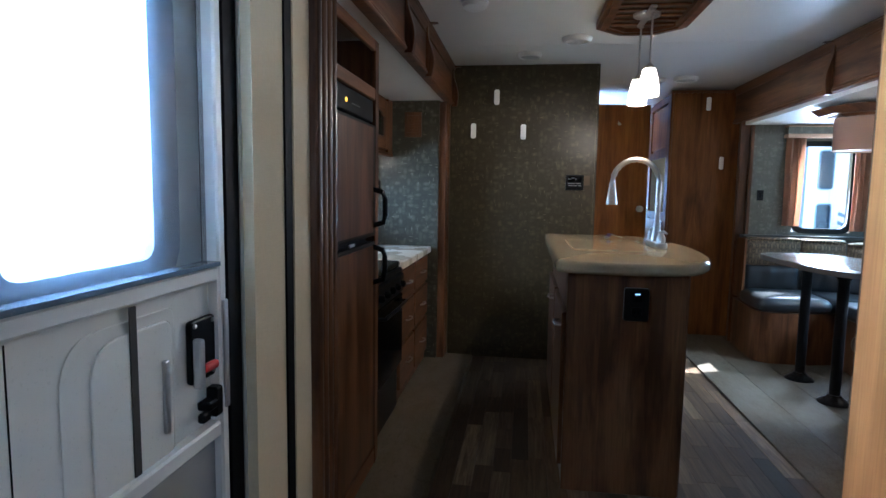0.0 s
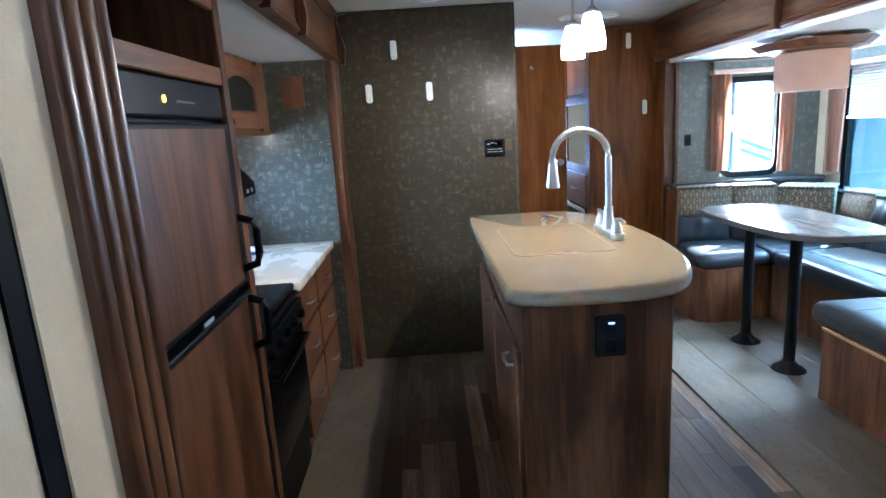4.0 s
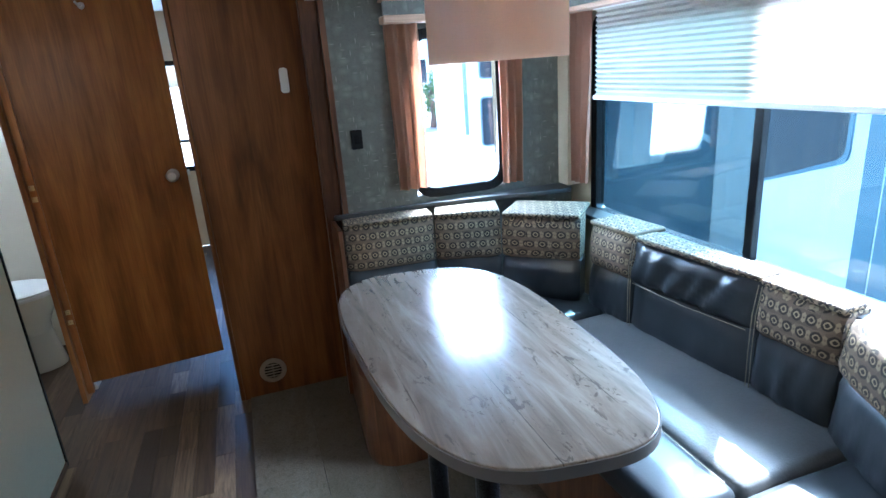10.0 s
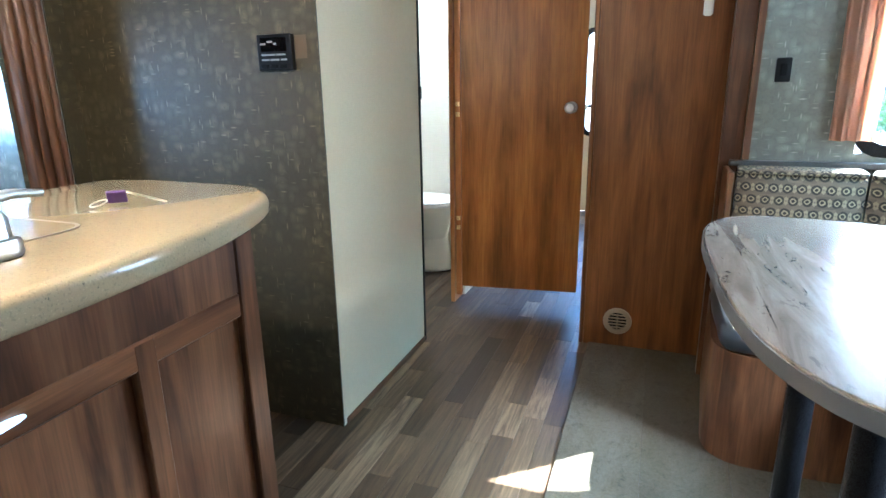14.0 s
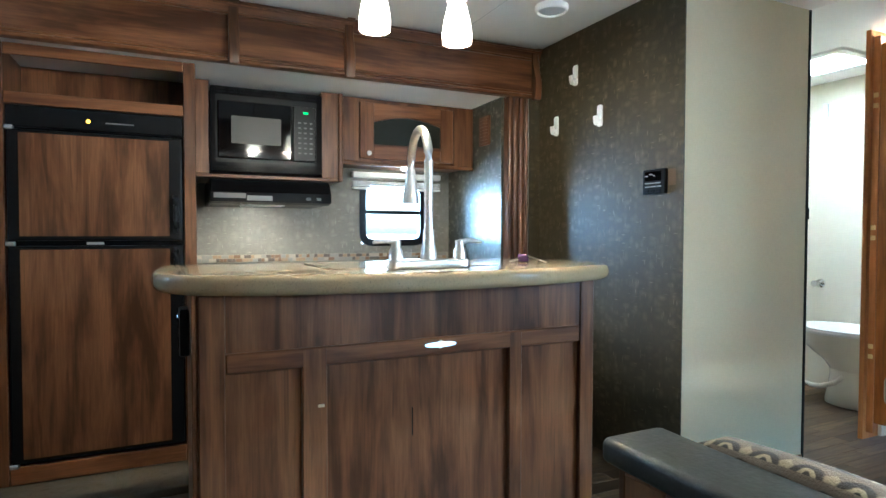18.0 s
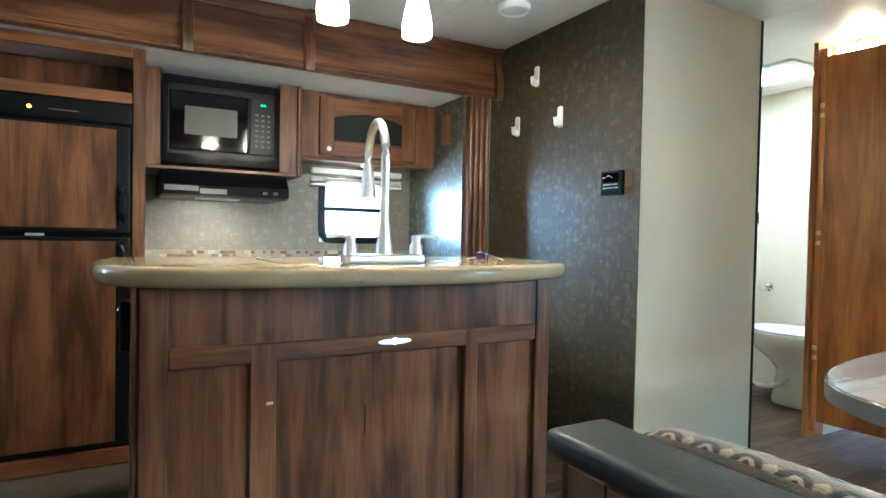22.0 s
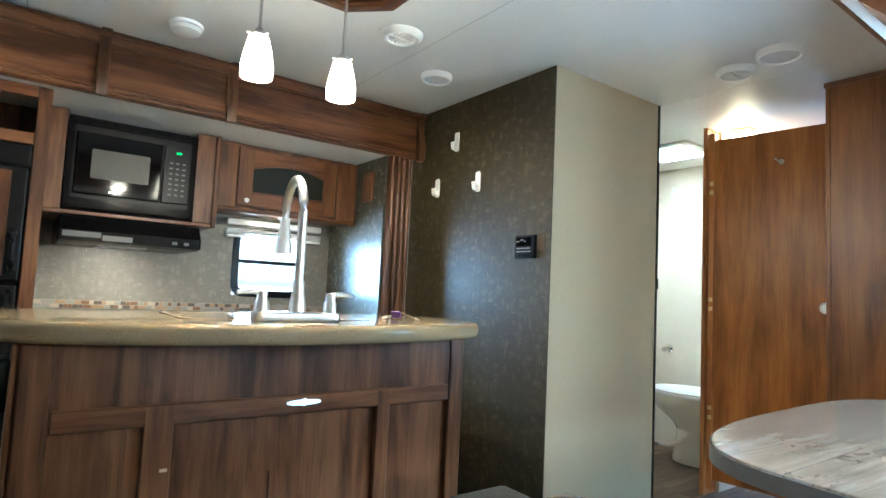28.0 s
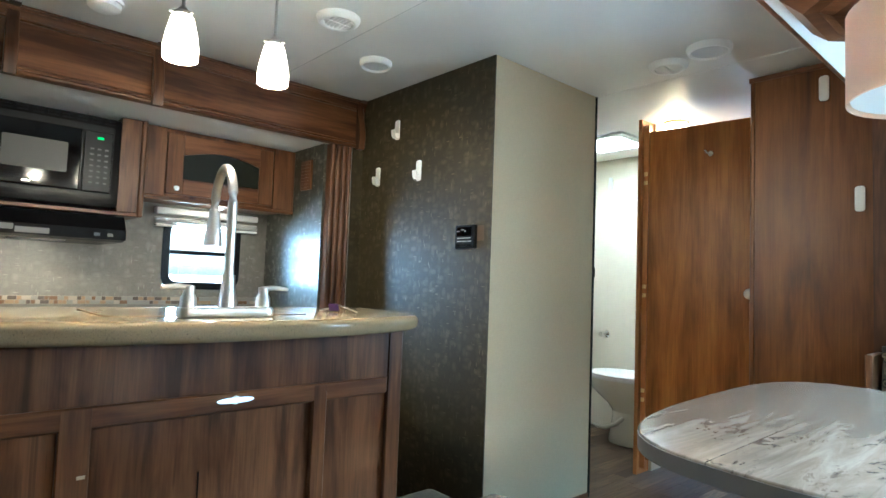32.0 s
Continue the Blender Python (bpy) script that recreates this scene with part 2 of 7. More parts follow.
STEEL = plain("brushed_nickel", (0.60, 0.575, 0.54), 0.31, 500.0, 0.05, 0.04, Metallic=1.0)
CHROME = mat("chrome", (0.8, 0.8, 0.8), 0.07, 1.0)
BLACK = plain("black_plastic", (0.0040, 0.0046, 0.0054), 0.34, 300.0, 0.2, 0.06, **{"Specular IOR Level": 0.12})
BLACKGLASS = mat("black_glass", (0.002, 0.002, 0.0025), 0.06, **{"Specular IOR Level": 0.27})
RUBBER = plain("black_rubber_seal", (0.003, 0.003, 0.0035), 0.6, 300.0, 0.2, 0.1, **{"Specular IOR Level": 0.08})
RED = plain("red_lever", (0.55, 0.03, 0.02), 0.35, 300.0, 0.1, 0.03)
BLACKMETAL = plain("black_powder_coat", (0.004, 0.004, 0.0045), 0.28, 700.0, 0.2, 0.08, **{"Specular IOR Level": 0.2})
PORCELAIN = plain("white_porcelain", (0.74, 0.71, 0.62), 0.12, 100.0, 0.02, 0.0)
GREYMESH = plain("grey_screen_lower", (0.26, 0.27, 0.27), 0.6, 900.0, 0.08, 0.4)
MIRROR = mat("mirror", (0.85, 0.87, 0.87), 0.02, 1.0)
VINYL = plain("black_vinyl", (0.024, 0.027, 0.029), 0.36, 190.0, 0.25, 0.28, 3.0)
STITCH = plain("tan_stitching", (0.22, 0.19, 0.13), 0.7, 300.0, 0.1, 0.1)


def seat_cloth(name, colour):
    m = mat(name, colour, 0.5)
    t = Tree(m)
    v = t.uv()
    w = t.noise(v, 130.0, 3, 0.65)
    b = t.noise(v, 5.0, 4, 0.6)
    c = t.mix(b, [a * 0.75 for a in colour], [a * 1.35 for a in colour])
    t.set("Base Color", c)
    t.set("Roughness", t.math("ADD", 0.38, t.math("MULTIPLY", w, 0.25)))
    t.bump(t.math("ADD", w, t.math("MULTIPLY", b, 2.0)), 0.35, 0.003)
    return m


CAPVINYL = plain("worn_black_vinyl", (0.021, 0.020, 0.014), 0.5, 150.0, 0.4, 0.5, 9.0, **{"Specular IOR Level": 0.22})
SUEDE = seat_cloth("charcoal_grey_vinyl", (0.092, 0.092, 0.087))


def circle_cloth():
    """Woven upholstery: dark rings with pale diamond hearts, and pale triangles between them."""
    m = mat("brown_circle_fabric", (0.2, 0.13, 0.07), 0.85)
    t = Tree(m)
    v = t.uv()
    wob = t.noise(v, 60.0, 2, 0.5)
    g = t.mapped(v, (25, 25, 1))
    g = t.node("ShaderNodeVectorMath", {0: g, 1: t.node("ShaderNodeCombineXYZ", {0: t.math("MULTIPLY", wob, 0.18), 1: t.math("MULTIPLY", wob, -0.14), 2: 0.0}).outputs[0]}, operation="ADD").outputs[0]
    sep = t.node("ShaderNodeSeparateXYZ", {0: g})
    row = t.math("FLOOR", sep.outputs[1])
    sh = t.math("MULTIPLY", t.math("MODULO", t.math("ABSOLUTE", row), 2.0), 0.5)
    su = t.math("ADD", sep.outputs[0], sh)
    col = t.math("FLOOR", su)
    fu = t.math("SUBTRACT", t.math("FRACT", su), 0.5)
    fv = t.math("SUBTRACT", t.math("FRACT", sep.outputs[1]), 0.5)
    d = t.math("SQRT", t.math("ADD", t.math("MULTIPLY", fu, fu), t.math("MULTIPLY", fv, fv)))
    au, av = t.math("ABSOLUTE", fu), t.math("ABSOLUTE", fv)
    dia = t.math("ADD", au, av)
    cell = t.node("ShaderNodeTexWhiteNoise", {0: t.node("ShaderNodeCombineXYZ", {0: col, 1: row, 2: 0.0}).outputs[0]}).outputs[0]
    ground = t.mix(cell, (0.110, 0.078, 0.048), (0.185, 0.132, 0.080))
    pale = t.mix(t.noise(v, 40.0, 2, 0.5), (0.29, 0.21, 0.11), (0.44, 0.35, 0.21))
    # pale triangles fill the corners of the cells
    tri = t.ramp(t.math("SUBTRACT", au, t.math("MULTIPLY", av, 0.9)), [(0.16, (0, 0, 0)), (0.20, (1, 1, 1)), (0.40, (1, 1, 1)), (0.45, (0, 0, 0))])
    c = t.mix(t.math("MULTIPLY", tri, 0.75), ground, pale)
    disc = t.ramp(d, [(0.35, (1, 1, 1)), (0.41, (0, 0, 0))])
    c = t.mix(t.math("MULTIPLY", disc, 0.95), c, (0.020, 0.015, 0.010))
    hoop = t.ramp(t.math("ABSOLUTE", t.math("SUBTRACT", t.math("MAXIMUM", d, t.math("MULTIPLY", dia, 0.78)), 0.185)), [(0.035, (1, 1, 1)), (0.065, (0, 0, 0))])
    c = t.mix(t.math("MULTIPLY", hoop, 0.9), c, pale)
    w = t.noise(v, 420.0, 2, 0.6)
    c = t.mix(t.math("MULTIPLY", w, 0.3), c, (0.07, 0.05, 0.032))
    t.set("Base Color", c)
    t.bump(w, 0.5, 0.002)
    return m


CIRCLES = circle_cloth()


def carpet(name, lo, hi, rough, gloss):
    """Flecked floor covering in wide strips: fine dark specks over soft tan and grey clouds."""
    m = mat(name, lo, rough, **{"Specular IOR Level": gloss})
    t = Tree(m)
    v = t.obj()
    tuft = t.noise(v, 120.0, 4, 0.75)
    clump = t.noise(t.mapped(v, (46, 30, 1)), 1.0, 6, 0.8, 0.8)
    blot = t.noise(t.mapped(v, (6.0, 2.4, 1)), 1.0, 6, 0.72, 0.9)
    grey = sum(lo) / 3
    c = t.mix(t.ramp(blot, [(0.38, (0, 0, 0)), (0.62, (1, 1, 1))]), [0.55 * a + 0.45 * grey for a in hi], lo)
    c = t.mix(t.math("MULTIPLY", t.ramp(tuft, [(0.40, (0, 0, 0)), (0.64, (1, 1, 1))]), 0.5), c, hi)
    c = t.mix(t.math("MULTIPLY", t.ramp(clump, [(0.54, (0, 0, 0)), (0.64, (1, 1, 1))]), 0.55), c, [a * 0.45 for a in lo])
    lane = t.node("ShaderNodeObjectInfo").outputs["Random"]
    c = t.mix(t.math("MULTIPLY", lane, 0.35), c, [a * 0.75 for a in lo])
    t.set("Base Color", c)
    t.set("Roughness", t.math("ADD", rough - 0.08, t.math("MULTIPLY", clump, 0.16)))
    t.bump(t.math("ADD", tuft, clump), 0.55, 0.004)
    return m


CARPET = carpet("beige_carpet", (0.085, 0.064, 0.038), (0.170, 0.132, 0.084), 0.9, 0.1)
# slightly glossy flecked vinyl, not carpet
STRIPS = carpet("tan_flecked_vinyl_strips", (0.066, 0.050, 0.029), (0.142, 0.114, 0.074), 0.6, 0.18)


def plank():
    m = mat("mixed_brown_floor_board", (0.1, 0.07, 0.05), 0.38)
    t = Tree(m)
    r = t.node("ShaderNodeObjectInfo").outputs["Random"]
    isl = t.node("ShaderNodeNewGeometry").outputs["Random Per Island"]
    r = t.math("FRACT", t.math("ADD", r, isl))
    base = t.ramp(r, [(0.0, (0.038, 0.023, 0.012)), (0.18, (0.11, 0.068, 0.034)), (0.36, (0.29, 0.192, 0.104)), (0.55, (0.058, 0.035, 0.018)), (0.72, (0.18, 0.113, 0.057)), (0.86, (0.085, 0.052, 0.026)), (1.0, (0.37, 0.252, 0.143))])
    off = t.node("ShaderNodeCombineXYZ", {0: t.math("MULTIPLY", r, 31.0), 1: t.math("MULTIPLY", r, 17.0), 2: 0.0}).outputs[0]
    v = t.node("ShaderNodeVectorMath", {0: t.obj(), 1: off}, operation="ADD").outputs[0]
    n = t.noise(t.mapped(v, (42, 2.6, 1)), 1.0, 7, 0.72, 1.0)
    f = t.noise(t.mapped(v, (160, 6, 1)), 1.0, 3, 0.6)
    c = t.mix(t.ramp(n, [(0.38, (0, 0, 0)), (0.66, (1, 1, 1))]), base, (0.040, 0.024, 0.014), "MIX")
    c = t.mix(0.16, c, base)
    c = t.mix(t.math("MULTIPLY", f, 0.42), c, (0.030, 0.018, 0.010))
    t.set("Base Color", c)
    t.set("Roughness", t.math("ADD", 0.40, t.math("MULTIPLY", f, 0.2)))
    t.set("Specular IOR Level", 0.18)
    t.bump(f, 0.15, 0.001)
    return m


PLANK = plank()


def speckle(name, base, grit, dark, rough=0.20):
    """Cast solid surface with coloured chips."""
    m = mat(name, base, rough)
    t = Tree(m)
    v = t.obj()
    c = base
    for sc, col, lo, hi in ((300.0, grit, 0.57, 0.66), (170.0, dark, 0.69, 0.71), (340.0, [min(0.7, a * 1.35) for a in base], 0.62, 0.70)):
        n = t.noise(v, sc, 2, 0.5)
        c = t.mix(t.math("MULTIPLY", t.ramp(n, [(lo, (0, 0, 0)), (hi, (1, 1, 1))]), 0.75), c, col)
    b = t.noise(v, 6.0, 3, 0.6)
    c = t.mix(t.math("MULTIPLY", b, 0.2), c, [a * 0.8 for a in base])
    t.set("Base Color", c)
    t.set("Roughness", t.math("ADD", rough, t.math("MULTIPLY", b, 0.05)))
    t.set("Specular IOR Level", 0.14)
    return m


COUNTER = speckle("speckled_tan_solid_surface", (0.268, 0.204, 0.121), (0.180, 0.148, 0.092), (0.045, 0.040, 0.030), 0.07)
COUNTER_PALE = speckle("pale_speckled_counter", (0.60, 0.55, 0.45), (0.40, 0.33, 0.22), (0.14, 0.12, 0.10), 0.25)


def table_top():
    m = mat("grey_weathered_laminate", (0.35, 0.31, 0.26), 0.12)
    t = Tree(m)
    v = t.obj()
    a = t.noise(t.mapped(v, (20, 2.2, 1)), 1.0, 6, 0.66, 1.0)
    b = t.noise(t.mapped(v, (90, 5, 1), (3, 1, 0)), 1.0, 4, 0.6)
    k = t.noise(t.mapped(v, (52, 24, 1), (9, 4, 0)), 1.0, 4, 0.65, 1.2)
    near = t.noise(t.mapped(v, (14, 5, 1), (1, 6, 0)), 1.0, 3, 0.6)
    c = t.ramp(a, [(0.32, (0.085, 0.067, 0.050)), (0.5, (0.158, 0.130, 0.101)), (0.66, (0.240, 0.204, 0.166))])
    c = t.mix(t.math("MULTIPLY", b, 0.4), c, (0.11, 0.088, 0.068))
    pits = t.math("MULTIPLY", t.ramp(k, [(0.575, (0, 0, 0)), (0.615, (1, 1, 1))]), t.ramp(near, [(0.44, (0, 0, 0)), (0.56, (1, 1, 1))]))
    c = t.mix(t.math("MULTIPLY", pits, 0.85), c, (0.055, 0.040, 0.030))
    x = t.node("ShaderNodeSeparateXYZ", {0: v}).outputs[0]
    for at in (2.735, 2.56, 2.92):
        seam = t.math("LESS_THAN", t.math("ABSOLUTE", t.math("ADD", x, -at)), 0.0012)
        c = t.mix(t.math("MULTIPLY", t.math("MULTIPLY", seam, t.ramp(near, [(0.40, (0, 0, 0)), (0.52, (1, 1, 1))])), 0.85), c, (0.045, 0.036, 0.028))
    t.set("Base Color", c)
    t.set("Roughness", t.math("ADD", 0.19, t.math("MULTIPLY", b, 0.10)))
    t.set("Specular IOR Level", 0.42)
    return m


TABLE = table_top()


def drape(name, colour, through=0.35):
    """Thin woven curtain cloth: some light passes."""
    m = mat(name, colour, 0.85)
    t = Tree(m)
    out = t.t.nodes["Material Output"]
    tr = t.node("ShaderNodeBsdfTranslucent", {"Color": (*colour, 1)})
    mx = t.node("ShaderNodeMixShader", {0: through, 1: t.b.outputs[0], 2: tr.outputs[0]})
    t.t.links.new(mx.outputs[0], out.inputs[0])
    w = t.noise(t.uv(), 500.0, 2, 0.6)
    c = t.mix(w, [a * 0.8 for a in colour], [min(1, a * 1.15) for a in colour])
    t.set("Base Color", c)
    t.t.links.new(c, tr.inputs[0])
    t.bump(w, 0.3, 0.001)
    return m


CURTAIN = drape("tan_curtain", (0.44, 0.235, 0.145), 0.14)
BLIND = drape("white_pleated_blind", (0.60, 0.54, 0.46), 0.20)
LINEN = drape("cream_linen_shade", (0.78, 0.585, 0.45), 0.6)


def glass(name, tint=(0.9, 0.95, 0.95), rough=0.0):
    m = mat(name, tint, rough)
    t = Tree(m)
    out = t.t.nodes["Material Output"]
    tr = t.node("ShaderNodeBsdfTransparent", {0: (*tint, 1)})
    gl = t.node("ShaderNodeBsdfGlossy", {"Color": (1, 1, 1, 1), "Roughness": 0.02})
    lw = t.node("ShaderNodeLayerWeight", {0: 0.5}).outputs["Facing"]
    fr = t.math("ADD", 0.04, t.math("MULTIPLY", t.math("POWER", lw, 5.0), 0.9))
    mx = t.node("ShaderNodeMixShader", {0: fr, 1: tr.outputs[0], 2: gl.outputs[0]})
    t.t.links.new(mx.outputs[0], out.inputs[0])
    return m


GLASS = glass("window_glass", (0.86, 0.92, 0.95))
TINTED = glass("tinted_window_glass", (0.30, 0.40, 0.44))
PALE_TINT = glass("pale_tinted_window_glass", (0.56, 0.70, 0.77))


def glow(name, colour, strength):
    m = mat(name, colour, 0.5)
    b = m.node_tree.nodes["Principled BSDF"]
    b.inputs["Emission Color"].default_value = (*colour, 1)
    b.inputs["Emission Strength"].default_value = strength
    return m


LAMP = glow("lit_frosted_glass", (1.0, 0.82, 0.58), 1.1)
LAMP_DIM = glow("hall_lamp_glass", (1.0, 0.80, 0.52), 3.0)
LED = glow("lit_white_led", (0.50, 0.75, 1.0), 0.12)
AMBER = glow("amber_indicator", (1.0, 0.45, 0.03), 0.25)
GREEN = glow("green_digits", (0.03, 0.6, 0.12), 0.08)


# ==== helpers for meshes ====
def uv_metres(bm):
    """Box-projected coordinates in metres, so that patterns keep their true size."""
    lay = bm.loops.layers.uv.verify()
    bm.normal_update()
    for f in bm.faces:
        n = f.normal
        ax = max(range(3), key=lambda i: abs(n[i]))
        for lp in f.loops:
            c = lp.vert.co
            lp[lay].uv = (c.y, c.z) if ax == 0 else (c.x, c.z) if ax == 1 else (c.x, c.y)


def thing(name, at, label, category, group="", kind=""):
    """An Empty at the base of a thing that has parts."""
    ob = new(name)
    ob.matrix_world = Matrix.Translation(at)
    ob.empty_display_size = 0.05
    return tagged(ob, label, category, group, kind)


def world_of(ob):
    m = ob.matrix_basis.copy()
    while ob.parent:
        m = ob.parent.matrix_basis @ ob.matrix_parent_inverse @ m
        ob = ob.parent
    return m


def mesh_of(name, bm, material, smooth=False):
    uv_metres(bm)
    me = bpy.data.meshes.new(name)
    bm.to_mesh(me)
    bm.free()
    for m in material if isinstance(material, (list, tuple)) else [material]:
        me.materials.append(m)
    if smooth:
        for p in me.polygons:
            p.use_smooth = True
        me.set_sharp_from_angle(angle=radians(smooth if smooth is not True else 40))
    return me


def under(ob, parent):
    ob.parent = parent
    ob.matrix_parent_inverse = world_of(parent).inverted()
    return ob


def part(name, bm, material, parent, label="", smooth=False, kind=""):
    """Links a bmesh as one mesh object under a thing or a part."""
    ob = new(name, mesh_of(name, bm, material, smooth))
    under(ob, parent)
    return tagged(ob, label, kind=kind)


def solo(name, bm, material, label, category, kind="", smooth=False, group=""):
    """A thing made of one mesh."""
    return tagged(new(name, mesh_of(name, bm, material, smooth)), label, category, group, kind)


def add_box(bm, x0, x1, y0, y1, z0, z1, bevel=0.0, seg=1):
    r = bmesh.ops.create_cube(bm, size=1.0)
    vs = r["verts"]
    for v in vs:
        v.co = Vector(((x0 + x1) / 2 + v.co.x * (x1 - x0), (y0 + y1) / 2 + v.co.y * (y1 - y0), (z0 + z1) / 2 + v.co.z * (z1 - z0)))
    if bevel:
        es = {e for v in vs for e in v.link_edges}
        bmesh.ops.bevel(bm, geom=list(es), offset=bevel, segments=seg, affect="EDGES", profile=0.5)
    return bm


def box(x0, x1, y0, y1, z0, z1, bevel=0.0, seg=1):
    return add_box(bmesh.new(), x0, x1, y0, y1, z0, z1, bevel, seg)


def boxes(*rows, bevel=0.0):
    bm = bmesh.new()
    for r in rows:
        add_box(bm, *r, bevel=bevel)
    return bm


def cyl(p, q, r0, r1=None, n=20, bm=None, caps=True):
    """A round bar from p to q."""
    bm = bm or bmesh.new()
    p, q = Vector(p), Vector(q)
    m = Matrix.Translation((p + q) / 2) @ (q - p).to_track_quat("Z", "Y").to_matrix().to_4x4()
    bmesh.ops.create_cone(bm, cap_ends=caps, segments=n, radius1=r0, radius2=r0 if r1 is None else r1, depth=(q - p).length, matrix=m)
    return bm


def lathe(profile, at=(0, 0, 0), axis="z", n=28, bm=None):
    """Turns a profile of (radius, height) about an axis through at."""
    bm = bm or bmesh.new()
    rings = []
    for r, h in profile:
        ring = []
        for i in range(n):
            a = 2 * math.pi * i / n
            c, s = r * math.cos(a), r * math.sin(a)
            co = {"z": (c, s, h), "x": (h, c, s), "y": (c, h, s)}[axis]
            ring.append(bm.verts.new(Vector(at) + Vector(co)))
        rings.append(ring)
    for a, b in zip(rings, rings[1:]):
        for i in range(n):
            bm.faces.new((a[i], a[(i + 1) % n], b[(i + 1) % n], b[i]))
    if profile[0][0] > 1e-5:
        bm.faces.new(rings[0][::-1])
    if profile[-1][0] > 1e-5:
        bm.faces.new(rings[-1])
    bmesh.ops.remove_doubles(bm, verts=bm.verts, dist=1e-6)
    bmesh.ops.recalc_face_normals(bm, faces=bm.faces)
    return bm


def prism(outline, lo, hi, axis="z", bevel=0.0, seg=2, bm=None):
    """An outline pushed along an axis; its corners run in either sense."""
    bm = bm or bmesh.new()
    put = {"z": lambda a, b, h: (a, b, h), "x": lambda a, b, h: (h, a, b), "y": lambda a, b, h: (a, h, b)}[axis]
    lower = [bm.verts.new(put(a, b, lo)) for a, b in outline]
    upper = [bm.verts.new(put(a, b, hi)) for a, b in outline]
    n = len(outline)
    fs = [bm.faces.new(lower), bm.faces.new(upper)]
    for i in range(n):
        fs.append(bm.faces.new((lower[i], lower[(i + 1) % n], upper[(i + 1) % n], upper[i])))
    bmesh.ops.recalc_face_normals(bm, faces=fs)
    if bevel:
        es = [e for f in fs[:2] for e in f.edges]
        bmesh.ops.bevel(bm, geom=es, offset=bevel, segments=seg, affect="EDGES", profile=0.5)
    return bm


def rounded(points, r, n=5):
    """Rounds the corners of an outline; r is one radius or one for each corner."""
    out = []
    k = len(points)
    for i, p in enumerate(points):
        p, a, b = Vector(p), Vector(points[i - 1]), Vector(points[(i + 1) % k])
        rr = r[i] if isinstance(r, (list, tuple)) else r
        da, db = (a - p).normalized(), (b - p).normalized()
        s, e = p + da * rr, p + db * rr
        for j in range(n + 1):
            t = j / n
            q = s * (1 - t) ** 2 + p * 2 * t * (1 - t) + e * t * t
            out.append((q.x, q.y))
    return out


def ring_plate(outer, inner, lo, hi, axis, bm=None):
    """A flat frame between two outlines with the same number of corners."""
    bm = bm or bmesh.new()
    put = {"z": lambda a, b, h: (a, b, h), "x": lambda a, b, h: (h, a, b), "y": lambda a, b, h: (a, h, b)}[axis]
    vs = [[bm.verts.new(put(a, b, h)) for a, b in o] for o in (outer, inner) for h in (lo, hi)]
    n = len(outer)
    for a, b in ((0, 1), (1, 3), (3, 2), (2, 0)):
        for i in range(n):
            bm.faces.new((vs[a][i], vs[a][(i + 1) % n], vs[b][(i + 1) % n], vs[b][i]))
    bmesh.ops.recalc_face_normals(bm, faces=bm.faces)
    return bm


def tube(points, r, n=12, bm=None):
    """A bent bar of even thickness through the points."""
    bm = bm or bmesh.new()
    pts = [Vector(p) for p in points]
    rings = []
    up = Vector((0.0123, 0.0456, 1)).normalized()
    for i, p in enumerate(pts):
        d = (pts[min(i + 1, len(pts) - 1)] - pts[max(i - 1, 0)]).normalized()
        if abs(d.dot(up)) > 0.98:
            side = d.cross(Vector((0, 1, 0.01))).normalized()
        else:
            side = d.cross(up).normalized()
        if rings and side.dot(last) < 0:
            side = -side
        last = side
        o = d.cross(side)
        rings.append([bm.verts.new(p + (side * math.cos(2 * math.pi * j / n) + o * math.sin(2 * math.pi * j / n)) * (r[i] if isinstance(r, (list, tuple)) else r)) for j in range(n)])
    for a, b in zip(rings, rings[1:]):
        for j in range(n):
            bm.faces.new((a[j], a[(j + 1) % n], b[(j + 1) % n], b[j]))
    bm.faces.new(rings[0])
    bm.faces.new(rings[-1])
    bmesh.ops.recalc_face_normals(bm, faces=bm.faces)
    return bm


def rect(a0, a1, b0, b1, r, n=5):
    return rounded([(a0, b0), (a1, b0), (a1, b1), (a0, b1)], r, n)


def loft(sections, bm=None, closed=False):
    """Skins a row of outlines with equal counts (3D points)."""
    bm = bm or bmesh.new()
    rings = [[bm.verts.new(p) for p in s] for s in sections]
    n = len(rings[0])
    pairs = list(zip(rings, rings[1:])) + ([(rings[-1], rings[0])] if closed else [])
    for a, b in pairs:
        for i in range(n):
            bm.faces.new((a[i], a[(i + 1) % n], b[(i + 1) % n], b[i]))
    if not closed:
        bm.faces.new(rings[0])
        bm.faces.new(rings[-1])
    bmesh.ops.recalc_face_normals(bm, faces=bm.faces)
    return bm


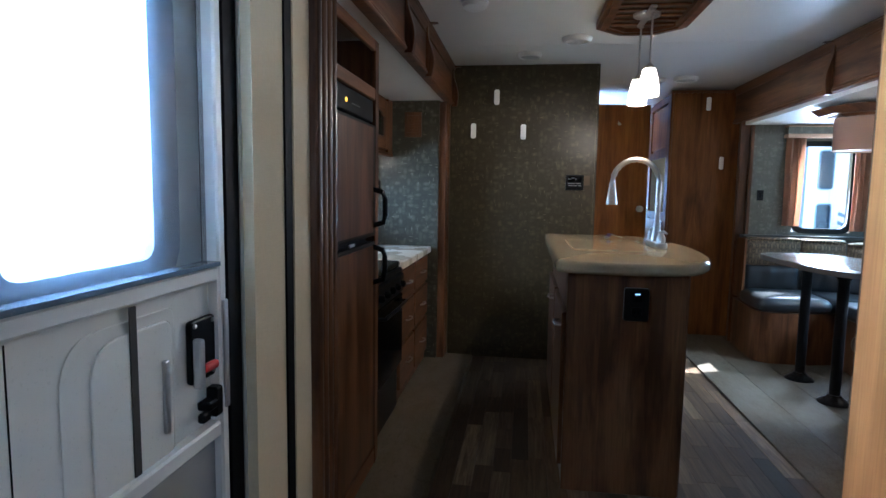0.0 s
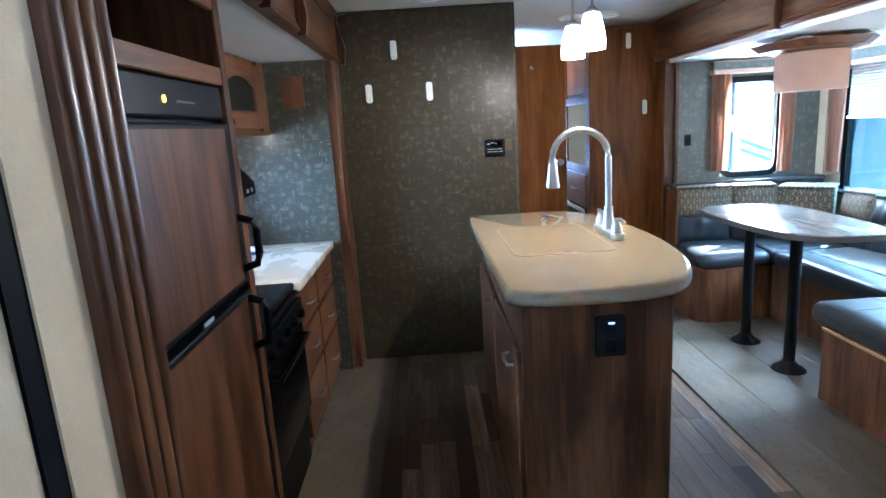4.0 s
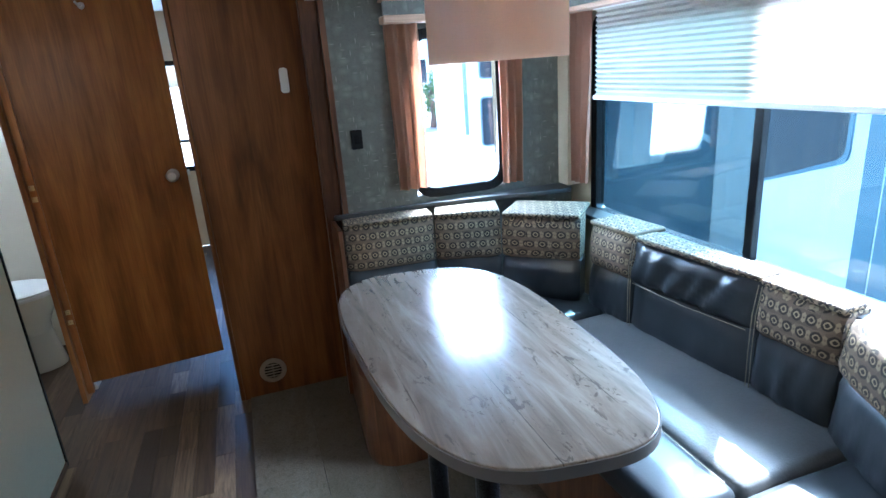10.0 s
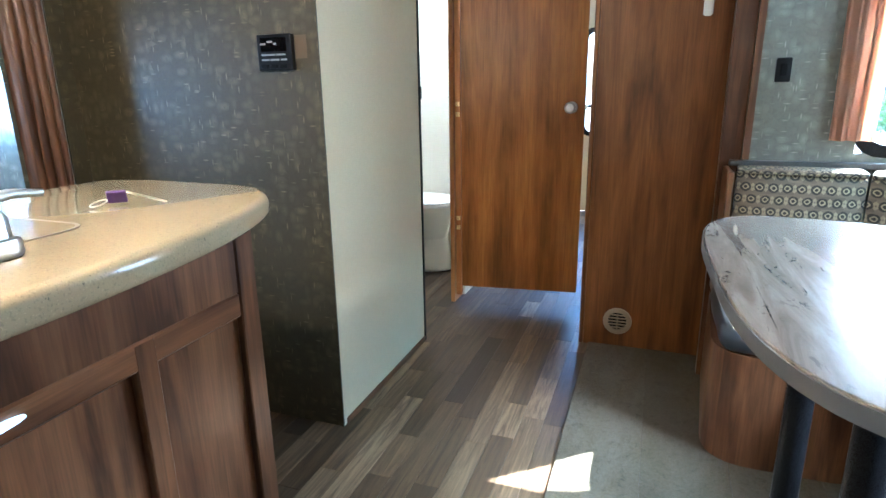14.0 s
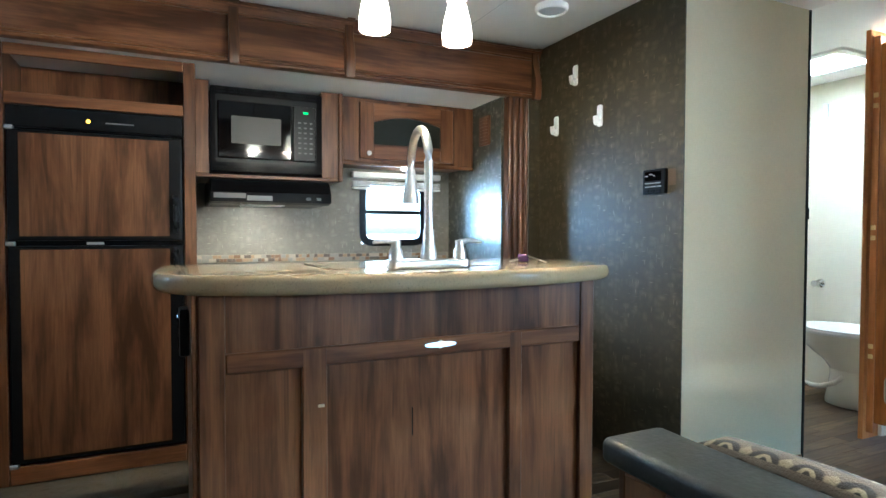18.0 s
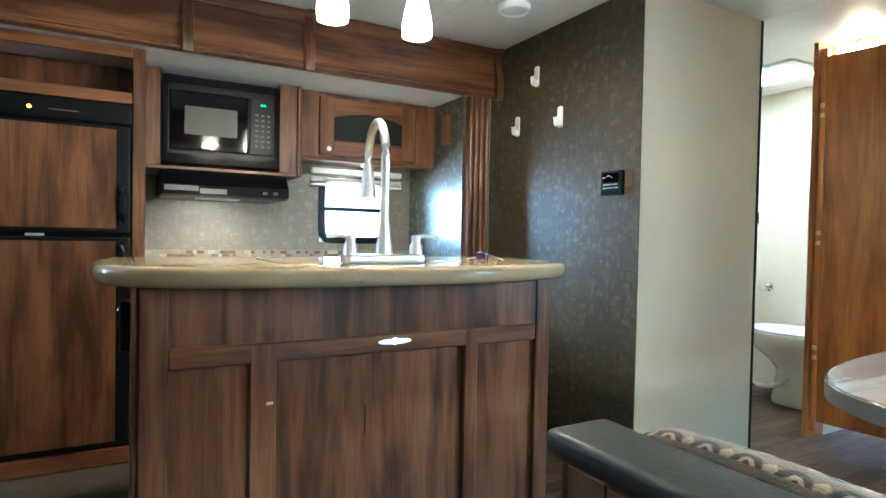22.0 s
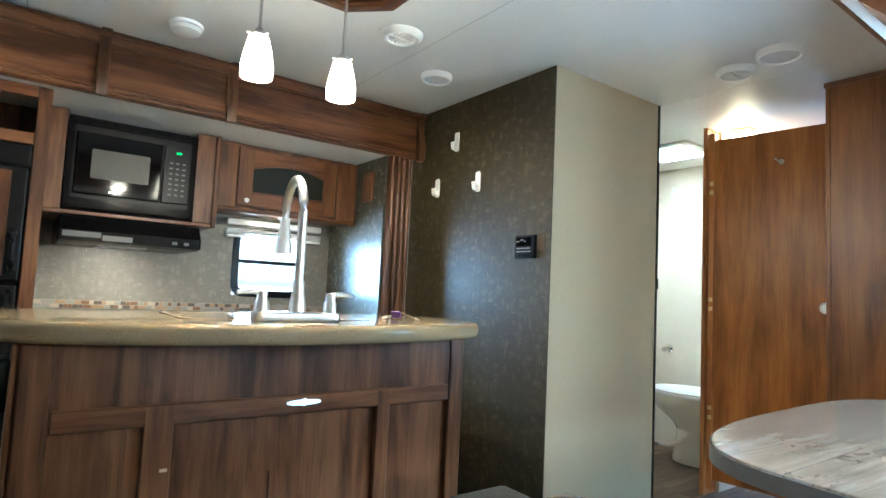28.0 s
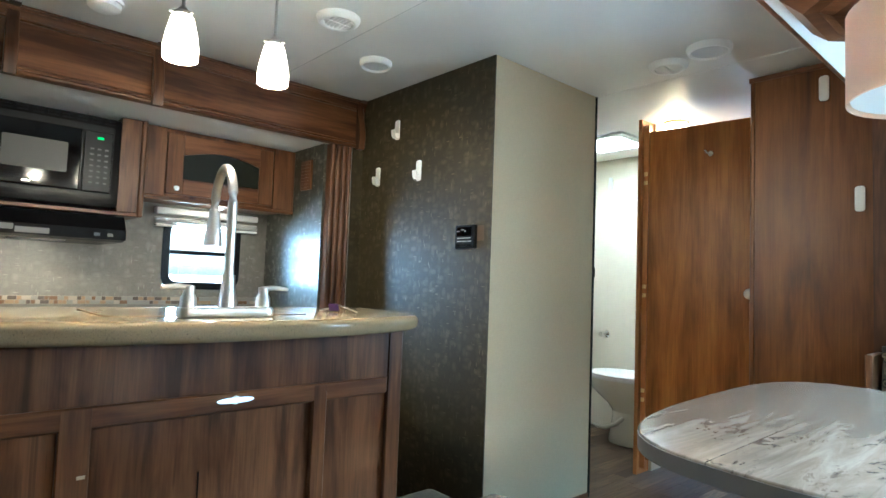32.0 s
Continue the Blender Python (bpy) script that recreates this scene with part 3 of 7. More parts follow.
def cushion(x0, x1, y0, y1, z0, z1, puff=0.02, r=0.035, wrinkle=0.004, seed=1, cuts=7):
    """A soft upholstered block: rounded edges, crowned faces, slight folds."""
    bm = bmesh.new()
    add_box(bm, x0, x1, y0, y1, z0, z1)
    bmesh.ops.bevel(bm, geom=list(bm.edges), offset=r, segments=3, affect="EDGES", profile=0.5)
    longest = max(x1 - x0, y1 - y0, z1 - z0)
    for _ in range(2):
        es = [e for e in bm.edges if e.calc_length() > longest / cuts]
        if es:
            bmesh.ops.subdivide_edges(bm, edges=es, cuts=2, use_grid_fill=True)
    c = Vector(((x0 + x1) / 2, (y0 + y1) / 2, (z0 + z1) / 2))
    h = Vector(((x1 - x0) / 2, (y1 - y0) / 2, (z1 - z0) / 2))
    bm.normal_update()
    for v in bm.verts:
        u = [(v.co[i] - c[i]) / h[i] for i in range(3)]
        thin = min(range(3), key=lambda i: h[i])
        a, b = [i for i in range(3) if i != thin]
        crown = max(0, 1 - u[a] ** 2) ** 0.5 * max(0, 1 - u[b] ** 2) ** 0.5
        v.co[thin] += puff * crown * (1 if u[thin] > 0 else -1)
        v.co += v.normal * (noise.noise(Vector(v.co) * 9 + Vector((seed, 0, 0))) * wrinkle)
    return bm


def slab(outline, z0, z1, r, n=5):
    """A board whose rim is rounded with radius r; the outline runs counter-clockwise."""
    pts = [Vector(p) for p in outline]
    k = len(pts)
    nor = []
    for i in range(k):
        d = (pts[(i + 1) % k] - pts[i - 1]).normalized()
        nor.append(Vector((d.y, -d.x)))
    rows = []
    for j in range(n + 1):
        a = math.pi / 2 * j / n
        rows.append((r * (1 - math.sin(a)), z0 + r - r * math.cos(a)))
    for j in range(n + 1):
        a = math.pi / 2 * j / n
        rows.append((r * (1 - math.cos(a)), z1 - r + r * math.sin(a)))
    secs = [[(p.x - m.x * ins, p.y - m.y * ins, z) for p, m in zip(pts, nor)] for ins, z in rows]
    bm = loft(secs)
    big = [f for f in bm.faces if len(f.verts) > 4]
    for f in big:
        c = bm.verts.new(f.calc_center_median())
        vs = list(f.verts)
        bm.faces.remove(f)
        for i in range(len(vs)):
            bm.faces.new((vs[i], vs[(i + 1) % len(vs)], c))
    bmesh.ops.recalc_face_normals(bm, faces=bm.faces)
    return bm


def squircle(cx, cy, a, b, e=3.0, n=64, skew=0.0):
    out = []
    for i in range(n):
        t = 2 * math.pi * i / n
        c, s = math.cos(t), math.sin(t)
        out.append((cx + a * abs(c) ** (2 / e) * (1 if c > 0 else -1) * (1 + skew * s), cy + b * abs(s) ** (2 / e) * (1 if s > 0 else -1)))
    return out



def smooth_outline(points, n=6):
    """A closed smooth curve through the points."""
    out = []
    k = len(points)
    P = [Vector(p) for p in points]
    for i in range(k):
        a, b, c, d = P[i - 1], P[i], P[(i + 1) % k], P[(i + 2) % k]
        for j in range(n):
            t = j / n
            q = 0.5 * ((2 * b) + (c - a) * t + (2 * a - 5 * b + 4 * c - d) * t * t + (3 * b - a - 3 * c + d) * t ** 3)
            out.append((q.x, q.y))
    even, k = [], len(out)
    for i in range(k):  # even spacing keeps the rim clean
        p, q = Vector(out[i]), Vector(out[(i + 1) % k])
        if not even or (p - Vector(even[-1])).length > 0.012:
            even.append((p.x, p.y))
    return even



# ==== structure ====
H = 1.998
def struct(name, bm, material, label, smooth=False):
    return solo(name, bm, material, label, name.split("_")[0], "structure", smooth)


def holed(axis, lo, hi, a0, a1, b0, b1, c0, c1, d0, d1):
    """A wall with one window opening through it."""
    return ring_plate([(a0, b0), (a1, b0), (a1, b1), (a0, b1)], [(c0, d0), (c1, d0), (c1, d1), (c0, d1)], lo, hi, axis)


struct("floor", box(0.42, 2.67, -0.65, 8.45, -0.06, -0.004), PLANK, "dark subfloor under the floor boards")
struct("ceiling", boxes((0.42, 2.67, -0.65, 2.72, H, H + 0.05), (0.42, 2.67, 2.724, 4.03, H, H + 0.05), (0.42, 2.67, 4.034, 5.30, H, H + 0.05),
                        (1.17, 2.67, 5.304, 8.45, H, H + 0.05), (0.42, 0.80, 5.304, 8.45, H, H + 0.05), (0.80, 1.17, 5.304, 5.98, H, H + 0.05), (0.80, 1.17, 6.34, 8.45, H, H + 0.05),
                        (0.42, 2.67, -0.65, 8.45, H + 0.19, H + 0.2)), CEILING, "white panelled ceiling with thin joints")
struct("trim_ceiling", boxes((0.42, 2.67, 2.7202, 2.7238, H + 0.0012, H + 0.04), (0.42, 2.67, 4.0302, 4.0338, H + 0.0012, H + 0.04), (0.42, 2.67, 5.3002, 5.3038, H + 0.0012, H + 0.04)), plain("grey_joint_strip", (0.38, 0.38, 0.36), 0.6), "thin grey joint strips of the ceiling")
# left wall with the entry opening and the kitchen slide opening
struct("wall_left", boxes((0.37, 0.428, -0.65, 0.935, 0, H), (0.37, 0.442, 1.694, 1.846, 0, H),
                          (0.36, 0.45, 1.855, 4.47, 1.76, H), (0.42, 0.47, 4.5815, 8.45, 0, H)), CREAM, "cream wallpapered side wall")
struct("wall_right", boxes((2.67, 2.72, -0.65, 1.48, 0, H), (2.624, 2.70, 1.482, 5.34, 1.715, H), (2.67, 2.72, 5.345, 8.45, 0, H)), CREAM, "cream wallpapered side wall over the dining slide")
struct("wall_rear", holed("y", -0.70, -0.65, 0.42, 2.72, 0, H, 1.32, 2.02, 0.9, 1.55), CREAM, "cream wall at the back of the trailer")
struct("wall_bedroom_end", holed("y", 8.45, 8.5, 0.42, 2.72, 0, H, 1.74, 2.40, 0.70, 1.60), CREAM, "cream wall at the end of the bedroom")
struct("wall_return", box(0.42, 0.4735, 4.475, 4.581, 0, H), PAPER, "dark olive wallpapered end of the side wall")
struct("wall_dark", box(0.474, 1.438, 4.54, 4.58, 0, H - 0.002), PAPER, "dark olive wallpapered partition with woven dashes")
struct("wall_cream_side", box(1.41, 1.45, 4.542, 5.285, 0, H - 0.002), CREAM, "cream linen wallpapered side of the partition")
struct("trim_partition_corner", boxes((1.4385, 1.4515, 4.5365, 4.5415, 0, H - 0.004)), PAPER, "thin dark corner trim of the partition")
struct("trim_partition_end", boxes((1.404, 1.4555, 5.286, 5.296, 0, H - 0.004)), BLACK, "thin dark edge trim of the partition")
struct("baseboard", boxes((1.4505, 1.456, 4.56, 5.284, 0.0, 0.022)), WOOD_H, "thin wooden shoe moulding")
# bathroom walls
struct("wall_bath_back", box(0.47, 1.44, 6.62, 6.66, 0, H - 0.002), BATHWALL, "pale wallpapered bathroom wall")
struct("wall_bath_hall", boxes((1.40, 1.44, 5.93, 6.62, 0, H - 0.002)), BATHWALL, "pale wall between bathroom and hall")
struct("wall_bath_side", box(0.472, 0.49, 4.60, 6.62, 0, H - 0.002), BATHWALL, "pale wallpapered bathroom side wall")
struct("wall_bath_front", box(0.49, 1.41, 4.60, 4.62, 0, H - 0.002), BATHWALL, "pale wall behind the partition")
struct("wall_bedroom_divide", box(0.47, 1.44, 6.66, 6.70, 0, H - 0.002), CREAM, "cream bedroom wall")

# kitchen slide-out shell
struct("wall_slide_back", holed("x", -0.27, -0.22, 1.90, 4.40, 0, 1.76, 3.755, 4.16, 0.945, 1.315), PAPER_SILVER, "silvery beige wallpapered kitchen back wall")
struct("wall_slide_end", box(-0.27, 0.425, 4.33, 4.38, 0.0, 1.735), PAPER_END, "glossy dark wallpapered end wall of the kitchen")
struct("wall_slide_near", box(-0.27, 0.40, 1.86, 1.90, 0.0, 1.76), CREAM, "cream end wall of the kitchen slide")
struct("ceiling_kitchen_slide", box(-0.27, 0.472, 1.86, 4.46, 1.735, 1.758), CEILING, "white ceiling of the kitchen slide")
struct("floor_kitchen_slide", box(-0.27, 0.66, 1.90, 4.46, -0.004, 0.034, 0.006), CARPET, "beige carpet on the kitchen slide floor")
# dining slide-out shell
struct("wall_dinette_outer", holed("x", 3.76, 3.81, 1.48, 5.34, 0, 1.76, 3.47, 5.11, 0.74, 1.56), CREAM, "cream outer wall of the dining slide")
struct("wall_dinette_end", holed("y", 5.29, 5.338, 2.67, 3.76, 0, 1.76, 3.00, 3.415, 0.885, 1.555), PAPER_GREY, "grey green wallpapered end wall of the dining slide")
struct("trim_dinette_corner", box(3.69, 3.7595, 5.206, 5.2895, 0.859, 1.587), CREAM, "cream boxed corner of the dining slide")
struct("wall_dinette_near", box(2.67, 3.76, 1.44, 1.48, 0, 1.76), CREAM, "cream end wall of the dining slide")
struct("ceiling_dinette_slide", box(2.626, 3.81, 1.48, 5.338, 1.685, 1.712), CEILING, "white ceiling of the dining slide")
slide_floor = thing("floor_dinette_slide", (3.0, 3.4, 0.0), "tan flecked vinyl strips on the dining slide floor", "floor", kind="structure")
for i in range(7):
    part("carpet_strip", box(2.165 + i * 0.247, min(2.165 + (i + 1) * 0.247 - 0.0008, 3.81), 1.30, 5.478, -0.004, 0.010, 0.0012), STRIPS, slide_floor)


def carved_fascia(name, x_face, x_back, y0, y1, z0, z1, label):
    """Wooden header over a slide opening: board with a bead at top and bottom."""
    f = thing(name, ((x_face + x_back) / 2, y0, z0), label, "fascia", kind="structure")
    s = 1 if x_face > x_back else -1
    def xs(d):
        return sorted((x_back, x_face + s * d))
    a, b = xs(0)
    part("board", box(a, b, y0, y1, z0 + 0.034, z1 - 0.055, 0.003), WOOD_H, f)

    def moulding(name, prof):
        part(name, prism([(x_back, prof[0][1])] + [(x_face + s * d, z) for d, z in prof] + [(x_back, prof[-1][1])], y0, y1, "y"), WOOD_H, f, smooth=35)

    def bead(zc, r, out):
        return [(out + r * math.cos(q), zc + r * math.sin(q)) for q in [math.pi * (k / 6 - 0.5) for k in range(7)]]

    moulding("lower_moulding", bead(z0 + 0.009, 0.009, 0.005) + bead(z0 + 0.025, 0.006, 0.003) + [(0.002, z0 + 0.0335)])
    moulding("upper_moulding", [(0.002, z1 - 0.0545)] + bead(z1 - 0.048, 0.005, 0.001) + [(0.003, z1 - 0.040), (0.006, z1 - 0.030), (0.014, z1 - 0.020)] + bead(z1 - 0.011, 0.006, 0.014) + [(0.022, z1 - 0.004), (0.022, z1)])
    return f


def bracket(x_face, out, y, z0, z1, f):
    """A shaped wooden strap across the header."""
    s = 1 if out > 0 else -1
    w, h = abs(out), z1 - z0
    prof = [(0, z0 - 0.010)] + [(w * (0.62 + 0.46 * math.sin(2 * math.pi * (0.06 + 0.80 * k / 18)) * (0.55 + 0.45 * k / 18)), z0 - 0.010 + h * k / 18) for k in range(19)] + [(w * 1.30, z1 - 0.006), (0, z1 - 0.002)]
    bm = prism([(x_face + s * a, b) for a, b in prof], y - 0.021, y + 0.021, "y", 0.003, 1)
    part("bracket", bm, WOOD, f)


fascia_kitchen = carved_fascia("fascia_kitchen", 0.482, 0.45, 1.86, 4.535, 1.73, 1.985, "brown wooden header with beaded edges over the kitchen slide")
for y in (2.98, 3.48):
    bracket(0.484, 0.044, y, 1.73, 1.985, fascia_kitchen)
bracket(0.484, 0.044, 4.50, 1.73, 1.985, fascia_kitchen)
fascia_dinette = carved_fascia("fascia_dinette", 2.604, 2.624, 1.50, 5.475, 1.712, 1.985, "brown wooden header with beaded edges over the dining slide")
for y in (4.01, 2.62):
    bracket(2.602, -0.044, y, 1.712, 1.985, fascia_dinette)

# fluted posts at the kitchen slide's ends
def fluted_post(name, x, y0, y1, z0, z1, label):
    n = 28
    pts = []
    for i in range(n + 1):
        u = i / n
        d = 0.012 + 0.012 * abs(math.sin(u * math.pi * 3.5)) ** 0.6
        pts.append((x + d, y0 + (y1 - y0) * u))
    pts += [(x - 0.03, y1), (x - 0.03, y0)]
    return solo(name, prism(pts, z0, z1, "z"), WOOD, label, "trim", "structure", smooth=50)


fluted_post("trim_kitchen_near", 0.452, 1.985, 2.125, 0.03, 1.73, "fluted brown wooden trim beside the refrigerator")
fluted_post("trim_kitchen_far", 0.452, 4.345, 4.465, 0.03, 1.73, "fluted brown wooden trim at the kitchen's end")
struct("trim_kitchen_flange", boxes((0.36, 0.451, 1.884, 1.984, 0.0, 1.735)), CREAM, "grey cream flange of the kitchen slide")
struct("trim_kitchen_seal", boxes((0.40, 0.447, 1.8465, 1.8835, 0.0, 1.99)), RUBBER, "black rubber seal of the kitchen slide")
struct("trim_kitchen_flange_far", boxes((0.36, 0.468, 4.4655, 4.4735, 0.0, 1.735)), ALU, "metal edge of the kitchen slide")
struct("trim_dinette_end", boxes((2.60, 2.668, 5.30, 5.342, 0.01, 1.711)), WOOD, "brown wooden upright trim at the dining slide")
struct("trim_dinette_end_thin", boxes((2.668, 2.69, 5.276, 5.289, 0.86, 1.684)), WOOD, "thin brown wooden corner trim")

# entry door: screen door inside, insulated door behind it
door = thing("door_1", (0.45, 1.26, 0.0), "white entry door with a bright frosted window and an inner screen door", "door", kind="structure")
Y0, Y1, ZS = 0.905, 1.524, 1.000
part("jamb", boxes((0.38, 0.474, 1.527, 1.5825, 0, 1.93), (0.38, 0.474, 0.90, 0.904, 0, 1.93), (0.38, 0.474, 0.905, 1.5265, 1.905, 1.93)), RUBBER, door, "black door seal")
part("jamb_edge", box(0.474, 0.4765, 1.572, 1.5825, 0, 1.93), ALU, door, "thin metal edge")
part("screen_frame", boxes((0.440, 0.472, Y1 - 0.024, Y1, 0.03, 1.90), (0.440, 0.472, Y0, Y0 + 0.030, 0.03, 1.90), (0.440, 0.472, Y0 + 0.031, Y1 - 0.025, ZS, ZS + 0.026), (0.440, 0.472, Y0 + 0.031, Y1 - 0.025, 0.722, 0.750), (0.440, 0.472, Y0 + 0.031, Y1 - 0.025, 0.03, 0.06), (0.440, 0.472, Y0 + 0.031, Y1 - 0.025, 1.87, 1.90), bevel=0.004), FRAMEWHITE, door, "white painted aluminium frame")
# the sky's blue reflection is put into the spline's colour
part("screen_seal", boxes((0.4445, 0.4755, Y0 + 0.03, Y1 - 0.024, ZS + 0.0265, ZS + 0.034)), plain("sky_tinted_spline", (0.10, 0.13, 0.17), 0.25), door, "thin screen spline coloured blue grey for the sky it reflects")
MESH = mat("fine_screen_mesh", (0.26, 0.30, 0.34), 0.8)
mt = Tree(MESH)
mtr = mt.node("ShaderNodeBsdfTransparent", {0: (1, 1, 1, 1)})
mmx = mt.node("ShaderNodeMixShader", {0: 0.30, 1: mtr.outputs[0], 2: mt.b.outputs[0]})
mt.t.links.new(mmx.outputs[0], mt.t.nodes["Material Output"].inputs[0])
part("screen_mesh", box(0.452, 0.4528, Y0 + 0.028, Y1 - 0.028, ZS + 0.02, 1.875), MESH, door, "fine grey insect screen")
part("slider_panel", box(0.448, 0.452, Y0 + 0.026, Y1 - 0.026, 0.735, 1.002), DOORWHITE, door, "white moulded sliding panel")
part("moulded_field", prism(rounded([(1.166, 0.742), (1.394, 0.742), (1.394, 0.976), (1.166, 0.976)], [0.004, 0.02, 0.02, 0.07], 7), 0.452, 0.4545, "x", 0.0015, 2), DOORWHITE, door)
part("moulded_panel", prism(rounded([(1.212, 0.745), (1.382, 0.745), (1.382, 0.959), (1.212, 0.959)], [0.004, 0.02, 0.02, 0.06], 7), 0.4546, 0.4585, "x", 0.003, 2), DOORWHITE, door)
part("panel_joint", box(0.452, 0.4527, 1.0985, 1.1005, 0.738, 0.992), RUBBER, door, "thin dark joint")
part("finger_grip", box(0.4587, 0.466, 1.352, 1.365, 0.785, 0.90, 0.003, 2), ALU, door)
# the gap's shade is a dark strip laid on the panel
part("slider_gap", box(0.4586, 0.4605, 1.285, 1.299, 0.740, 0.995), plain("gap_shade_grey", (0.035, 0.031, 0.026), 0.7), door, "dark strip painted for the shaded gap in the sliding panel")
latch = part("latch", prism(rect(1.424, 1.498, 0.835, 0.943, 0.010), 0.4525, 0.464, "x", 0.004), BLACK, door, "black door latch")
part("latch_handle", box(0.464, 0.482, 1.424, 1.437, 0.83, 0.915, 0.005, 2), ALU, latch, "grey pull bar")
part("latch_lever", box(0.465, 0.478, 1.446, 1.487, 0.851, 0.866, 0.005, 2), RED, latch, "red locking lever")
for yy, zz in ((1.434, 0.934), (1.488, 0.934), (1.488, 0.845)):
    part("screw", lathe([(0.004, 0.0), (0.0035, 0.003), (0, 0.004)], (0.464, yy, zz), "x", 10), STEEL, latch)
lower = part("lower_latch", boxes((0.4525, 0.474, 1.480, 1.502, 0.762, 0.815), (0.4525, 0.478, 1.452, 1.4795, 0.782, 0.798), (0.466, 0.480, 1.430, 1.4515, 0.770, 0.786), bevel=0.003), BLACK, door, "black thumb latch")
part("latch_strike", box(0.4725, 0.478, 1.506, 1.520, 0.77, 0.965, 0.002), ALU, door)
part("lower_screen", box(0.452, 0.456, Y0 + 0.03, Y1 - 0.024, 0.05, 0.72), GREYMESH, door, "grey lower screen panel")
part("outer_leaf", boxes((0.385, 0.425, Y0, 1.110, 0.0, 1.90), (0.385, 0.425, 1.376, 1.526, 0.0, 1.90), (0.385, 0.425, 1.110, 1.376, 0.0, 1.050), (0.385, 0.425, 1.110, 1.376, 1.80, 1.90)), DOORWHITE, door, "white insulated door leaf")
part("window_frame", ring_plate(rect(1.062, 1.440, 1.010, 1.845, 0.075), rect(1.112, 1.374, 1.052, 1.795, 0.03), 0.425, 0.440, "x"), plain("grey_blue_window_frame", (0.16, 0.19, 0.23), 0.45), door, "grey moulded window surround")
FROST = mat("frosted_door_glass", (0.9, 0.94, 1.0), 0.6)
ft = Tree(FROST)
ft.set("Transmission Weight", 0.0)
ftr = ft.node("ShaderNodeBsdfTranslucent", {"Color": (0.95, 0.97, 1, 1)})
ft.t.links.new(ftr.outputs[0], ft.t.nodes["Material Output"].inputs[0])
part("pane", prism(rect(1.108, 1.378, 1.048, 1.802, 0.02), 0.398, 0.402, "x"), FROST, door, "glowing frosted glass").visible_shadow = False
# the door stands a little outside the wall's inner face
door.matrix_world = Matrix.Translation((0.390, 1.335, -0.128)) @ Matrix.Scale(1.11, 4)


def window(name, axis, plane, out, a0, a1, b0, b1, label, mullions=(), r=0.06, rail=None, frame_w=0.028, glass_m=None):
    """A black framed trailer window set into its opening."""
    at = (plane, (a0 + a1) / 2, b0) if axis == "x" else ((a0 + a1) / 2, plane, b0)
    w = thing(name, at, label, "window", kind="structure")
    lo, hi = sorted((plane - out * 0.012, plane + out * 0.03))
    part("window_frame", ring_plate(rect(a0 - 0.012, a1 + 0.012, b0 - 0.012, b1 + 0.012, r + 0.012), rect(a0 + frame_w, a1 - frame_w, b0 + frame_w, b1 - frame_w, max(0.012, r - 0.02)), lo, hi, axis), BLACKMETAL, w, "black window frame")
    def bar(c0, c1, d0, d1):
        l2, h2 = sorted((plane - out * 0.008, plane + out * 0.022))
        return box(l2, h2, c0, c1, d0, d1, 0.003) if axis == "x" else box(c0, c1, l2, h2, d0, d1, 0.003)
    for m in mullions:
        part("mullion", bar(m - 0.016, m + 0.016, b0 + frame_w, b1 - frame_w), BLACKMETAL, w)
    if rail:
        part("rail", bar(a0 + frame_w, a1 - frame_w, rail - 0.012, rail + 0.012), BLACKMETAL, w)
    cuts = [a0 + frame_w - 0.01, *mullions, a1 - frame_w + 0.01]
    for c0, c1 in zip(cuts, cuts[1:]):
        p0 = plane + out * 0.016
        bm = box(p0 - 0.002, p0 + 0.002, c0, c1, b0 + frame_w - 0.01, b1 - frame_w + 0.01) if axis == "x" else box(c0, c1, p0 - 0.002, p0 + 0.002, b0 + frame_w - 0.01, b1 - frame_w + 0.01)
        tint = glass_m is not None and c0 > (a0 + a1) / 2 - 0.1
        part("pane", bm, glass_m if tint else PALE_TINT if glass_m else GLASS, w).visible_shadow = tint
    return w


window("window_1", "x", 3.768, 1, 3.47, 5.11, 0.74, 1.56, "wide black framed window of the dining slide with two panes", (4.26,), 0.05, None, 0.028, TINTED)
window("window_2", "y", 5.298, 1, 3.00, 3.415, 0.885, 1.555, "black framed window with rounded corners beside the dinette", (), 0.09)
window("window_4", "y", 8.455, 1, 1.74, 2.40, 0.70, 1.60, "black framed bedroom window seen past the door", (), 0.08, 0.95)
# unseen window, added so the rear fill has an opening
window("window_5", "y", -0.658, -1, 1.32, 2.02, 0.90, 1.55, "unseen black framed rear window, added to let in the rear fill", (), 0.08)
window("window_3", "x", -0.228, -1, 3.755, 4.16, 0.945, 1.315, "small black framed kitchen window with rounded corners", (), 0.07, 1.135)

